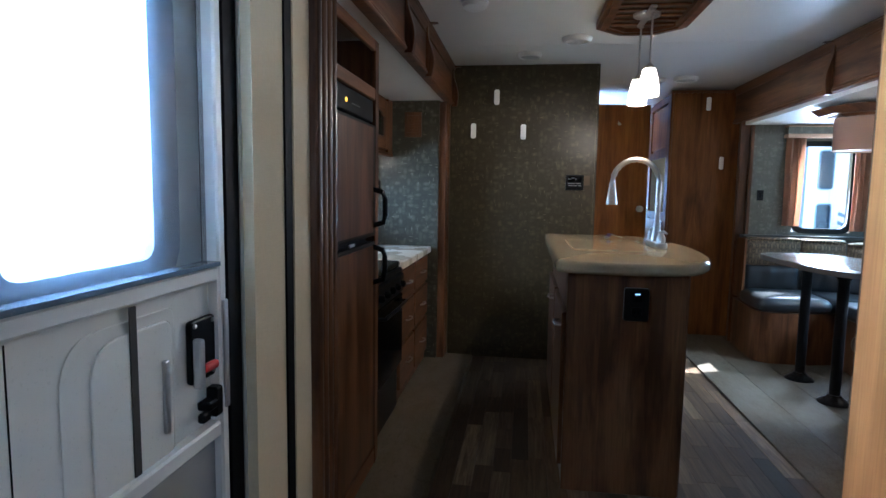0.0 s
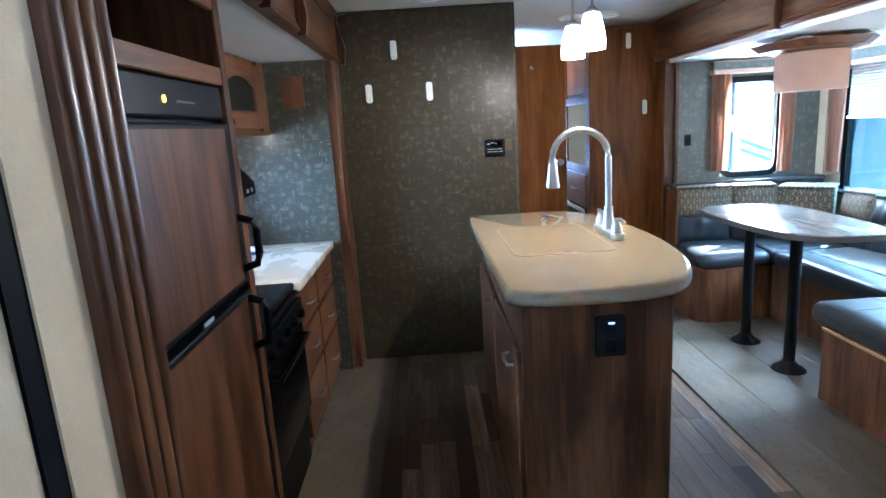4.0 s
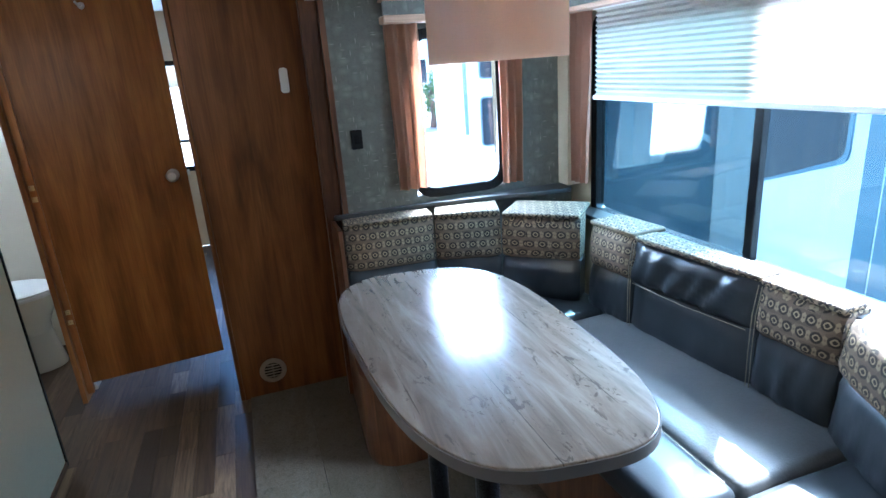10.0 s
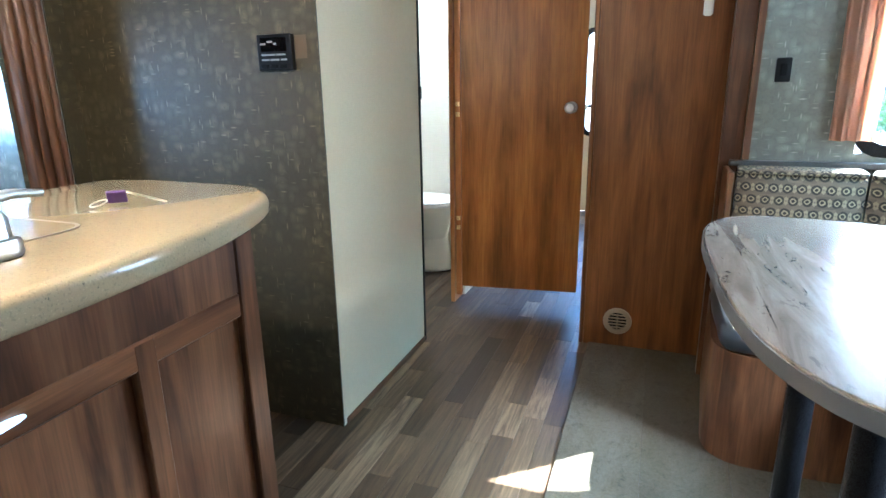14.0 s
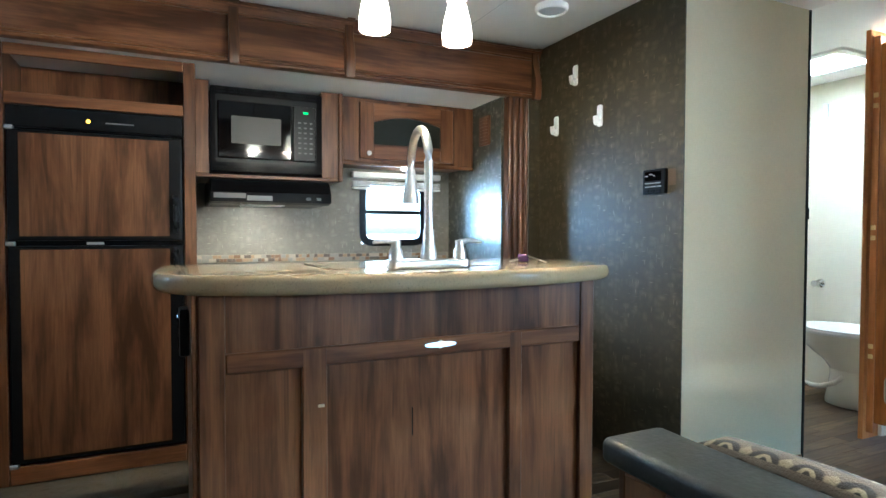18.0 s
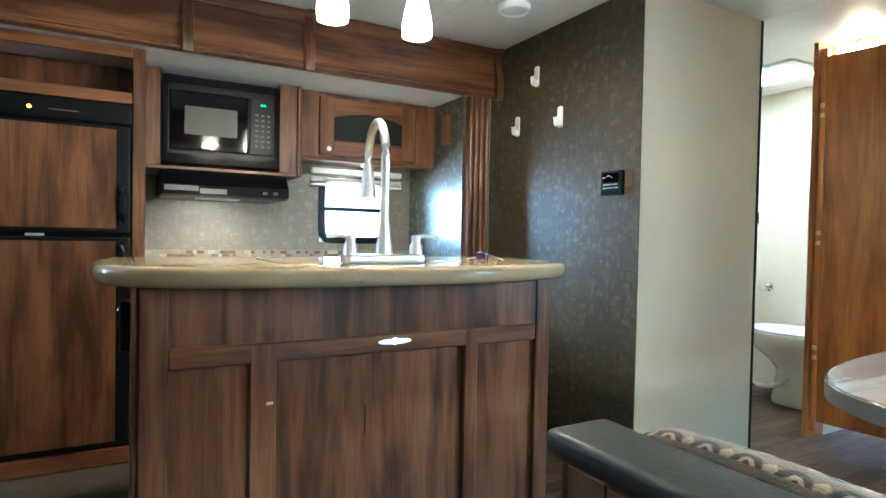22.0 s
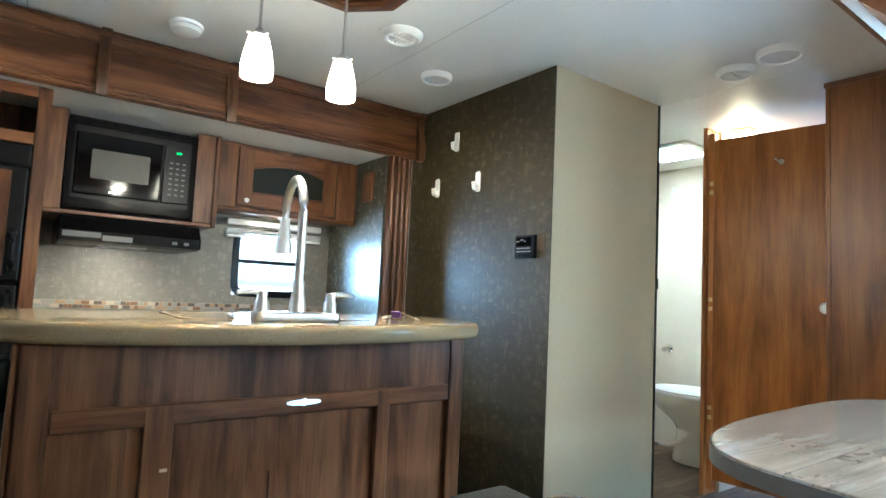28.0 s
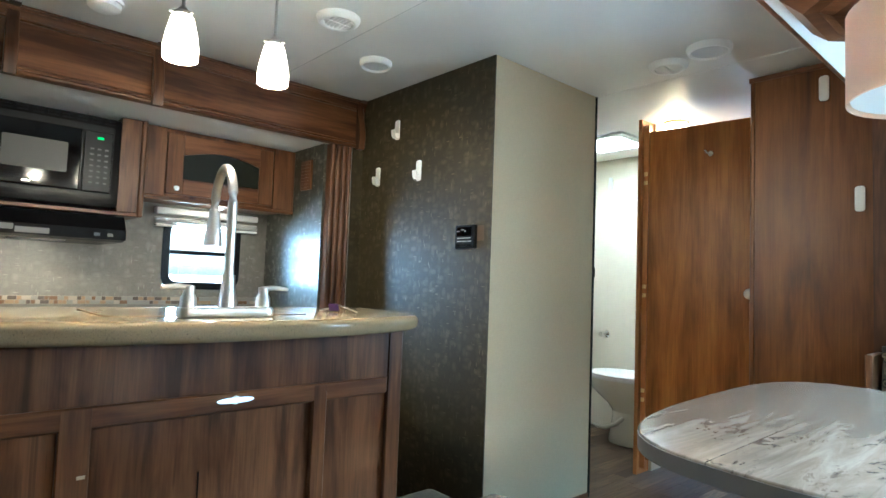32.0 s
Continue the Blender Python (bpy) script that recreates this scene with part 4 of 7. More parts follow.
# ==== kitchen ====
def raised_door(name, parent, x, y0, y1, z0, z1, glass_arch=False, out=1, stile=0.05):
    """A framed cabinet door facing along x: stiles, rails and a sunk panel."""
    d = part(name, box(x, x + 0.018, y0, y0 + stile, z0, z1, 0.003), WOOD, parent)
    part("stile", box(x, x + 0.018, y1 - stile, y1, z0, z1, 0.003), WOOD, d)
    part("rail", boxes((x, x + 0.018, y0 + stile, y1 - stile, z0, z0 + stile), bevel=0.003), WOOD_H, d)
    if glass_arch:
        ya, yb, za, zb = y0 + stile, y1 - stile, z0 + stile * 1.05, z1 - stile * 0.88
        arc = [(ya, z1 - 0.001), (ya, zb - 0.035)] + [(ya + (yb - ya) * i / 10, zb - 0.035 + 0.035 * math.sin(math.pi * i / 10)) for i in range(1, 10)] + [(yb, zb - 0.035), (yb, z1 - 0.001)]
        part("rail", prism(arc, x, x + 0.018, "x"), WOOD_H, d, "arched top rail")
        part("panel", box(x + 0.003, x + 0.008, ya, yb, za, zb), SMOKED, d, "dark smoked panel")
    else:
        part("rail", boxes((x, x + 0.018, y0 + stile, y1 - stile, z1 - stile, z1), bevel=0.003), WOOD_H, d)
        part("panel", box(x + 0.002, x + 0.008, y0 + stile, y1 - stile, z0 + stile, z1 - stile), WOOD, d)
    return d


SMOKED = plain("smoked_panel", (0.018, 0.020, 0.016), 0.22, 200.0, 0.2, 0.05, **{"Specular IOR Level": 0.2})


def pull(parent, x, y0, y1, z, m=None):
    """A slim bowed bar handle."""
    bm = tube([(x, y0, z), (x + 0.018, y0 + 0.006, z), (x + 0.026, (y0 + y1) / 2, z), (x + 0.018, y1 - 0.006, z), (x, y1, z)], 0.0045, 8)
    return part("handle", bm, m or STEEL, parent, "brushed nickel handle", smooth=True)


# refrigerator cabinet with the open cubby above
XF = 0.392
XR = XF - 0.031
fc = thing("refrigerator_cabinet", (0.2, 2.47, 0.03), "walnut cabinet around the refrigerator with an open cubby on top", "cabinet")
part("side_panel", box(-0.215, XF, 2.126, 2.15, 0.034, 1.73), WOOD, fc)
part("side_panel", box(-0.215, XF, 2.80, 2.83, 0.034, 1.73), WOOD, fc)
part("stile", box(XF, XF + 0.018, 2.127, 2.165, 0.036, 1.728, 0.003), WOOD, fc)
part("stile", box(XF, XF + 0.018, 2.785, 2.832, 0.036, 1.728, 0.003), WOOD, fc)
part("rail", box(XF, XF + 0.018, 2.166, 2.784, 1.685, 1.728, 0.003), WOOD_H, fc)
part("rail", box(XF, XF + 0.018, 2.166, 2.784, 1.50, 1.545, 0.003), WOOD_H, fc)
part("cubby_floor", box(-0.21, XF, 2.151, 2.799, 1.515, 1.53), WOOD_H, fc)
part("cubby_back", box(0.02, 0.03, 2.151, 2.799, 1.531, 1.73), WOOD, fc)
part("toe_board", box(XF - 0.01, XF + 0.016, 2.166, 2.784, 0.036, 0.105, 0.003), WOOD_H, fc)

fr = thing("refrigerator", (0.2, 2.475, 0.105), "black framed trailer refrigerator with walnut panelled doors", "refrigerator")
part("body", box(-0.15, XR + 0.012, 2.167, 2.783, 0.107, 1.499), BLACK, fr)
part("control_panel", box(XR + 0.013, XR + 0.04, 2.168, 2.782, 1.415, 1.498, 0.006, 2), BLACK, fr, "black control strip")
part("indicator_light", lathe([(0.008, 0), (0.007, 0.003), (0, 0.004)], (XR + 0.04, 2.44, 1.452), "x", 12), AMBER, fr, "glowing amber light")
part("control_text", boxes((XR + 0.0402, XR + 0.041, 2.50, 2.60, 1.447, 1.452)), plain("dim_grey_print", (0.10, 0.10, 0.10), 0.5), fr)
for z0, z1, nm in ((0.978, 1.405, "freezer_door"), (0.118, 0.958, "main_door")):
    d = part(nm, box(XR + 0.013, XR + 0.052, 2.172, 2.778, z0, z1, 0.006, 2), BLACK, fr, "black door frame")
    part("door_panel", box(XR + 0.0525, XR + 0.056, 2.212, 2.728, z0 + 0.018, z1 - 0.014), WOOD, d, "walnut door panel")
    hz = z0 + 0.042 if nm == "freezer_door" else z1 - 0.021
    s = 1 if nm == "freezer_door" else -1
    za, zb = sorted((hz, hz + s * 0.14))
    part("handle", tube([(XR + 0.05, 2.752, za), (XR + 0.088, 2.752, za + 0.012), (XR + 0.096, 2.752, za + 0.04), (XR + 0.096, 2.752, zb - 0.04), (XR + 0.088, 2.752, zb - 0.012), (XR + 0.05, 2.752, zb)], 0.011, 10), BLACK, d, "black loop handle", smooth=True)
part("badge", box(XR + 0.052, XR + 0.0545, 2.43, 2.49, 0.963, 0.973), ALU, fr, "small silver badge")
for zz in (0.967, 1.41, 0.112):
    part("hinge", boxes((XR + 0.03, XR + 0.06, 2.168, 2.195, zz - 0.008, zz + 0.008), bevel=0.002), ALU, fr)

# base cabinets, stove and counter
base = thing("base_cabinet", (0.1, 3.95, 0.03), "walnut base cabinet with three drawers beside the stove", "cabinet")
part("body", box(-0.215, 0.345, 3.46, 4.326, 0.036, 0.75), WOOD, base)
for y0, y1 in ((3.47, 3.86), (3.88, 4.31)):
    for z0, z1 in ((0.57, 0.735), (0.35, 0.55), (0.10, 0.33)):
        d = part("drawer", box(0.3455, 0.364, y0, y1, z0, z1, 0.004), WOOD_H, base)
        pull(d, 0.364, (y0 + y1) / 2 - 0.05, (y0 + y1) / 2 + 0.05, (z0 + z1) / 2)
solo("kitchen_counter", prism(rounded([(-0.215, 3.44), (0.385, 3.44), (0.385, 4.326), (-0.215, 4.326)], [0.002, 0.03, 0.02, 0.002], 4), 0.752, 0.79, "z", 0.006), COUNTER_PALE, "pale speckled kitchen counter beside the stove", "counter", smooth=30)
st = thing("stove", (0.1, 3.15, 0.03), "black gas stove with a raised glossy cover and oven", "stove")
part("body", box(-0.15, 0.355, 2.85, 3.435, 0.036, 0.745), BLACK, st)
part("oven_door", box(0.3555, 0.385, 2.86, 3.425, 0.28, 0.64, 0.006, 2), BLACKGLASS, st, "black glass oven door")
part("control_panel", box(0.3555, 0.392, 2.86, 3.425, 0.65, 0.742, 0.006, 2), BLACK, st)
for i in range(5):
    part("knob", lathe([(0.018, 0), (0.016, 0.02), (0.008, 0.024), (0, 0.024)], (0.392, 2.93 + i * 0.106, 0.695), "x", 16), BLACK, st)
part("oven_handle", tube([(0.385, 2.92, 0.61), (0.42, 2.925, 0.61), (0.425, 3.14, 0.61), (0.42, 3.36, 0.61), (0.385, 3.365, 0.61)], 0.008, 8), BLACK, st, smooth=True)
part("cover", box(-0.15, 0.37, 2.855, 3.43, 0.77, 0.80, 0.010, 3), BLACKGLASS, st, "glossy black folding stove cover")
part("hob", box(-0.16, 0.38, 2.852, 3.433, 0.746, 0.769, 0.006, 2), BLACK, st)

# upper cabinets, microwave and hood
uc = thing("microwave_cabinet", (0.0, 3.17, 1.285), "walnut cabinet built round the microwave", "cabinet")
part("side_panel", box(-0.215, 0.165, 2.834, 2.90, 1.29, 1.725, 0.003), WOOD, uc)
part("side_panel", box(-0.215, 0.165, 3.428, 3.53, 1.29, 1.725, 0.003), WOOD, uc)
part("bottom_rail", box(-0.215, 0.170, 2.834, 3.53, 1.272, 1.2895, 0.003), WOOD_H, uc)
part("corner_bead", box(0.150, 0.178, 3.512, 3.538, 1.272, 1.726, 0.008, 2), WOOD, uc)
LOUVRE = plain("black_trim", (0.0040, 0.0040, 0.0045), 0.17, 300.0, 0.15, 0.02, **{"Specular IOR Level": 0.05})
mw = thing("microwave", (0.0, 3.165, 1.29), "black built-in microwave with a window and keypad", "microwave")
part("body", box(-0.2, 0.168, 2.905, 3.424, 1.3, 1.70, 0.004), BLACK, mw)
part("trim_ring", ring_plate(rect(2.902, 3.426, 1.305, 1.70, 0.012), rect(2.925, 3.404, 1.345, 1.665, 0.010), 0.168, 0.180, "x"), LOUVRE, mw)
part("door_glass", box(0.170, 0.184, 2.935, 3.275, 1.365, 1.635, 0.005, 2), BLACKGLASS, mw, "black glass door")
part("door_window", prism(rect(2.995, 3.225, 1.435, 1.565, 0.008), 0.1842, 0.1856, "x"), plain("grey_mesh_window", (0.026, 0.025, 0.021), 0.4, 900.0, 0.1, 0.1, **{"Specular IOR Level": 0.25}), mw, "grey see-through window")
part("keypad", box(0.170, 0.183, 3.283, 3.395, 1.365, 1.635, 0.004, 2), BLACK, mw)
part("display", box(0.1835, 0.1845, 3.333, 3.357, 1.600, 1.610), GREEN, mw, "green clock digits")
KEY = plain("grey_key_print", (0.07, 0.075, 0.08), 0.5)
for r in range(7):
    for c in range(3):
        part("key", box(0.1832, 0.1842, 3.308 + c * 0.028, 3.322 + c * 0.028, 1.402 + r * 0.025, 1.409 + r * 0.025), KEY, mw)
for zz, w, k in ((1.690, 0.040, 9), (1.676, 0.040, 9), (1.322, 0.062, 6)):
    for i in range(k):
        yc = 2.95 + (3.38 - 2.95) * i / (k - 1)
        part("vent_slot", box(0.1795, 0.1808, yc - w / 2, yc + w / 2, zz - 0.0035, zz + 0.0035), RUBBER, mw)
for yy in (2.915, 3.413):
    part("trim_screw", lathe([(0.006, 0.0), (0.005, 0.003), (0, 0.004)], (0.180, yy, 1.318), "x", 10), LOUVRE, mw)
part("badge", box(0.1845, 0.186, 3.07, 3.10, 1.378, 1.384), STEEL, mw, "small silver badge")

rc = thing("upper_cabinet", (-0.05, 3.93, 1.385), "walnut wall cabinet with an arched smoked door panel", "cabinet")
part("body", box(-0.215, 0.10, 3.54, 4.326, 1.39, 1.73), WOOD, rc)
dd = raised_door("cabinet_door", rc, 0.1005, 3.645, 4.195, 1.408, 1.708, True, stile=0.078)
part("stile", box(0.1005, 0.117, 3.541, 3.64, 1.392, 1.728, 0.003), WOOD, rc)
part("stile", box(0.1005, 0.117, 4.20, 4.325, 1.392, 1.728, 0.003), WOOD, rc)
part("light_rail", box(0.085, 0.122, 3.541, 4.325, 1.372, 1.3915, 0.004), WOOD_H, rc)
part("door_knob", lathe([(0.006, 0), (0.006, 0.012), (0.013, 0.016), (0.012, 0.024), (0, 0.026)], (0.1185, 3.69, 1.435), "x", 14), STEEL, dd, smooth=True)
solo("wall_vent", boxes((0.20, 0.31, 4.318, 4.3295, 1.50, 1.66), *[(0.212, 0.298, 4.314, 4.318, 1.512 + i * 0.018, 1.521 + i * 0.018) for i in range(8)]), WOOD, "square brown vent grille on the kitchen end wall", "vent")
hood = thing("range_hood", (0.0, 3.18, 1.14), "black range hood under the microwave", "range hood")
part("body", prism([(-0.215, 1.262), (0.21, 1.262), (0.26, 1.20), (0.26, 1.155), (0.21, 1.148), (-0.215, 1.148)], 2.895, 3.455, "y", 0.004, 1), LOUVRE, hood)
part("label", boxes((0.2605, 0.2615, 2.91, 3.05, 1.172, 1.195)), plain("pale_grey_label", (0.13, 0.13, 0.13), 0.5), hood, "pale printed label")
part("label", boxes((0.2605, 0.2615, 3.055, 3.17, 1.162, 1.185)), plain("pale_grey_sticker", (0.16, 0.16, 0.165), 0.5), hood, "pale printed label")
for yy in (3.33, 3.38):
    part("switch", box(0.2605, 0.266, yy, yy + 0.022, 1.168, 1.182, 0.002), KEY, hood)
part("lens", box(0.0, 0.12, 3.05, 3.25, 1.1455, 1.1478), WHITE, hood, "white hood light lens")
lamp("hood_light", "AREA", look((0.06, 3.15, 1.138), (-0.12, 3.15, 0)), 0.196, WARM, size=(0.18, 0.1))
puck = thing("puck_light", (0.0, 4.0, 1.36), "small round chrome light under the wall cabinet", "light")
part("rim", lathe([(0.034, 0.018), (0.036, 0.004), (0.028, 0.0), (0.028, 0.006), (0.0, 0.006)], (0.0, 3.95, 1.3705)), STEEL, puck)
part("lens", lathe([(0.026, 0.004), (0.018, -0.004), (0.0, -0.007)], (0.0, 3.95, 1.3705)), LED, puck, "lit lens")
lamp("puck_lamp", "POINT", pose(0.0, 3.95, 1.34), 0.10, WARM, radius=0.02)

# backsplash strip of small mosaic tiles
ms = thing("mosaic_strip", (-0.22, 3.5, 0.86), "narrow strip of small brown and grey mosaic tiles", "tiles", kind="structure")
part("grout", box(-0.2195, -0.216, 2.84, 4.325, 0.850, 0.891), plain("mosaic_grout", (0.30, 0.27, 0.22), 0.8), ms)
TILE = [plain("mosaic_" + n, c, 0.2, 200.0, 0.15, 0.02) for n, c in (("brown", (0.17, 0.10, 0.055)), ("tan", (0.30, 0.21, 0.13)), ("grey", (0.26, 0.25, 0.22)), ("dark", (0.10, 0.08, 0.065)), ("pale", (0.38, 0.33, 0.26)))]
rnd = random.Random(5)
for r in range(2):
    y = 2.842
    while y < 4.31:
        w = rnd.choice((0.016, 0.024, 0.034))
        part("tile", box(-0.216, -0.2135, y, min(y + w, 4.323), 0.852 + r * 0.0195, 0.8695 + r * 0.0195), rnd.choice(TILE), ms)
        y += w + 0.002

# blind rolled up over the kitchen window
kb = thing("kitchen_blind", (-0.2, 3.99, 1.31), "white slatted blind pulled up over the kitchen window", "blind")
part("head_rail", box(-0.215, -0.165, 3.69, 4.25, 1.335, 1.368, 0.004), WHITE, kb)
for i in range(4):
    part("slat", box(-0.213, -0.168, 3.692, 4.248, 1.312 - i * 0.008, 1.3145 - i * 0.008), WHITE, kb)
part("bottom_rail", box(-0.213, -0.166, 3.692, 4.248, 1.268, 1.281, 0.003), WHITE, kb)

# small jar on the kitchen counter
jar = thing("jar", (0.02, 4.1, 0.79), "small low white tin with a blue band on the kitchen counter", "jar")
part("body", lathe([(0.032, 0), (0.036, 0.005), (0.036, 0.040), (0.033, 0.046), (0, 0.047)], (0.06, 4.0, 0.7905)), WHITE, jar, smooth=True)
part("band", lathe([(0.0365, 0.020), (0.0368, 0.021), (0.0368, 0.036), (0.0365, 0.037)], (0.06, 4.0, 0.7905)), plain("blue_band", (0.04, 0.08, 0.25), 0.4), jar, "dark blue band")

# ==== island ====
isl = thing("kitchen_island", (1.38, 3.38, 0), "walnut kitchen island cabinet with panelled side", "kitchen island")
IX0, IX1, IY0, IY1 = 1.165, 1.60, 2.775, 3.975
part("body", box(IX0, IX1 - 0.014, IY0 + 0.012, IY1 - 0.004, 0.0, 0.862), WOOD, isl)
part("end_panel", box(IX0 - 0.004, IX1 - 0.002, IY0, IY0 + 0.0115, 0.0, 0.862, 0.002), WOOD, isl)
for y0, y1 in ((IY0 + 0.014, IY0 + 0.075), (3.035, 3.10), (3.655, 3.70), (IY1 - 0.055, IY1)):
    z1 = 0.715 if y0 > 3.0 and y1 < 3.9 else 0.862
    part("stile", box(IX1 - 0.013, IX1 + 0.006, y0, y1, 0.0, z1 - 0.001, 0.003), WOOD, isl)
part("rail", box(IX1 - 0.013, IX1 + 0.0055, IY0 + 0.0755, IY1 - 0.0555, 0.665, 0.716, 0.004), WOOD_H, isl)
part("apron", box(IX1 - 0.013, IX1 + 0.002, IY0 + 0.0755, IY1 - 0.0555, 0.7165, 0.862), WOOD, isl)
part("base_rail", box(IX1 - 0.013, IX1 + 0.005, IY0 + 0.0755, IY1 - 0.0555, 0.0, 0.07, 0.003), WOOD_H, isl)
for y0, y1 in ((2.80, 3.36), (3.38, 3.94)):
    d = part("cabinet_door", boxes((IX0 - 0.02, IX0 - 0.001, y0, y1, 0.09, 0.70), bevel=0.004), WOOD, isl)
    part("handle", tube([(IX0 - 0.02, y0 + 0.05, 0.64), (IX0 - 0.04, y0 + 0.055, 0.64), (IX0 - 0.045, y0 + 0.1, 0.64), (IX0 - 0.04, y0 + 0.145, 0.64), (IX0 - 0.02, y0 + 0.15, 0.64)], 0.005, 8), STEEL, d, smooth=True)
part("chip", box(IX1 + 0.0055, IX1 + 0.0075, 3.075, 3.092, 0.558, 0.566, 0.0008), plain("pale_raw_chip", (0.5, 0.4, 0.28), 0.8), isl, "small pale chip in the laminate")
part("crack", box(IX1 - 0.0132, IX1 - 0.0122, 3.345, 3.348, 0.44, 0.52), BLACK, isl)

TOP = smooth_outline([(1.11, 2.80), (1.125, 2.735), (1.185, 2.70), (1.36, 2.685), (1.52, 2.70), (1.63, 2.76), (1.70, 2.88), (1.75, 3.08), (1.772, 3.34), (1.755, 3.62), (1.71, 3.84), (1.64, 4.0), (1.54, 4.07), (1.36, 4.09), (1.185, 4.085), (1.125, 4.05), (1.11, 3.985), (1.108, 3.40)])
top = solo("island_counter", slab(TOP, 0.864, 0.912, 0.019, 5), COUNTER, "speckled tan island worktop with rounded edges", "worktop", smooth=45)
# sink cover let into the worktop
sc = thing("sink_cover", (1.36, 3.38, 0.912), "tan sink cover board with two finger holes set in the worktop", "sink cover")
part("board", prism(rect(1.205, 1.552, 3.12, 3.66, 0.05), 0.9085, 0.9135, "z"), COUNTER, sc)
part("joint", ring_plate(rect(1.2005, 1.5565, 3.1155, 3.6645, 0.054), rect(1.206, 1.551, 3.121, 3.659, 0.05), 0.9100, 0.9139, "z"), plain("sink_joint", (0.17, 0.113, 0.062), 0.6), sc)
for yy in (3.145, 3.60):
    part("finger_hole", lathe([(0.014, 0.0), (0.014, 0.0006), (0.0, 0.0006)], (1.385, yy, 0.9136), n=20), BLACK, sc, "dark finger hole")

fa = thing("faucet", (1.60, 3.36, 0.912), "brushed nickel gooseneck kitchen faucet with two lever handles", "faucet")
FX, FY, FZ = 1.605, 3.388, 0.912
part("base_plate", prism(rect(FX - 0.028, FX + 0.028, FY - 0.125, FY + 0.125, 0.026), FZ, FZ + 0.026, "z", 0.006), STEEL, fa, smooth=40)
part("collar", lathe([(0.024, 0.026), (0.022, 0.05), (0.017, 0.075), (0.016, 0.11), (0, 0.11)], (FX, FY, FZ)), STEEL, fa, smooth=True)
arc = [(FX, FY, FZ + 0.10), (FX, FY, FZ + 0.285)]
R = 0.105
for i in range(0, 13):
    a = math.pi * i / 12
    arc.append((FX - R * 0.98 * (1 - math.cos(a)), FY + R * 0.14 * (1 - math.cos(a)), FZ + 0.30 + R * math.sin(a)))
part("neck", tube(arc, 0.0125, 14), STEEL, fa, smooth=True)
ex, ey = arc[-1][0], arc[-1][1]
part("spray_head", lathe([(0.012, 0.0), (0.015, -0.01), (0.0145, -0.02), (0.017, -0.03), (0.026, -0.10), (0.026, -0.108), (0.0, -0.108)], (ex, ey, FZ + 0.30)), STEEL, fa, smooth=True)
for s in (-1, 1):
    h = part("valve", lathe([(0.020, 0.026), (0.019, 0.05), (0.013, 0.06), (0.014, 0.078), (0.0, 0.082)], (FX, FY + s * 0.098, FZ)), STEEL, fa, smooth=True)
    part("lever", tube([(FX, FY + s * 0.098, FZ + 0.074), (FX + 0.004, FY + s * 0.125, FZ + 0.078), (FX + 0.008, FY + s * 0.165, FZ + 0.074)], [0.008, 0.007, 0.005], 10), STEEL, h, smooth=True)
# key left on the worktop
key = thing("key", (1.46, 3.82, 0.913), "small steel key with a purple plastic head and ring", "key")
bow = box(-0.017, 0.017, -0.003, 0.003, -0.014, 0.014, 0.0025, 2)
bow.transform(Matrix.Translation((1.446, 3.806, 0.928)) @ Matrix.Rotation(radians(44), 4, "Z") @ Matrix.Rotation(radians(32), 4, "X"))
part("head", bow, plain("purple_plastic", (0.085, 0.035, 0.17), 0.35), key, "purple plastic head")
bld = box(0.0, 0.076, -0.0045, 0.0045, -0.001, 0.001, 0.0004)
bld.transform(Matrix.Translation((1.456, 3.817, 0.936)) @ Matrix.Rotation(radians(22), 4, "Z") @ Matrix.Rotation(radians(15.5), 4, "Y"))
part("blade", bld, STEEL, key, "thin steel blade")
part("ring", tube([(1.432 + 0.012 * math.cos(q * 0.5236), 3.778 + 0.016 * math.sin(q * 0.5236), 0.9155 + 0.004 * (1 + math.sin(q * 0.5236))) for q in range(13)], 0.0012, 6), STEEL, key, "thin wire ring", smooth=True)

# outlet in the island's end
ou = thing("outlet", (1.41, 2.77, 0.75), "black double outlet box standing proud of the island's end", "outlet")
part("box", prism(rect(1.366, 1.456, 0.688, 0.812, 0.012), IY0 - 0.024, IY0 - 0.0005, "y", 0.005), BLACK, ou, smooth=30)
for zz in (0.722, 0.779):
    part("socket", prism(rect(1.393, 1.429, zz - 0.019, zz + 0.019, 0.006), IY0 - 0.0275, IY0 - 0.0242, "y", 0.001), RUBBER, ou)
    for xx in (1.403, 1.418):
        part("slot", box(xx - 0.0012, xx + 0.0012, IY0 - 0.0280, IY0 - 0.0276, zz - 0.004, zz + 0.008), BLACKGLASS, ou)
part("indicator", box(1.403, 1.421, IY0 - 0.0288, IY0 - 0.0276, 0.788, 0.793), LED, ou, "small white light")
il = thing("island_light", (1.61, 3.43, 0.69), "oval white courtesy light on the island", "light")
part("bezel", lathe([(0.012, 0.0), (0.010, 0.004)], (IX1 + 0.007, 3.425, 0.6955), "x", 8), WHITE, il)
part("lens", prism(squircle(3.4235, 0.6955, 0.049, 0.0075, 2.2, 28), IX1 + 0.0075, IX1 + 0.014, "x", 0.003), LED, il, "lit white lens")

# ==== dinette ====
tb = thing("dining_table", (2.735, 4.13, 0.0), "grey weathered wood laminate dining table on two black posts", "table")
TZ = 0.782


def table_outline(inset):
    """A rounded oblong whose ends run slightly askew."""
    out = []
    for px, py in squircle(0.0, 0.0, 0.272 - inset, 0.526 - inset, 3.2):
        px /= 1 - 0.12 * py
        out.append((2.771 + px, 4.15 + py - 0.14 * px))
    return out


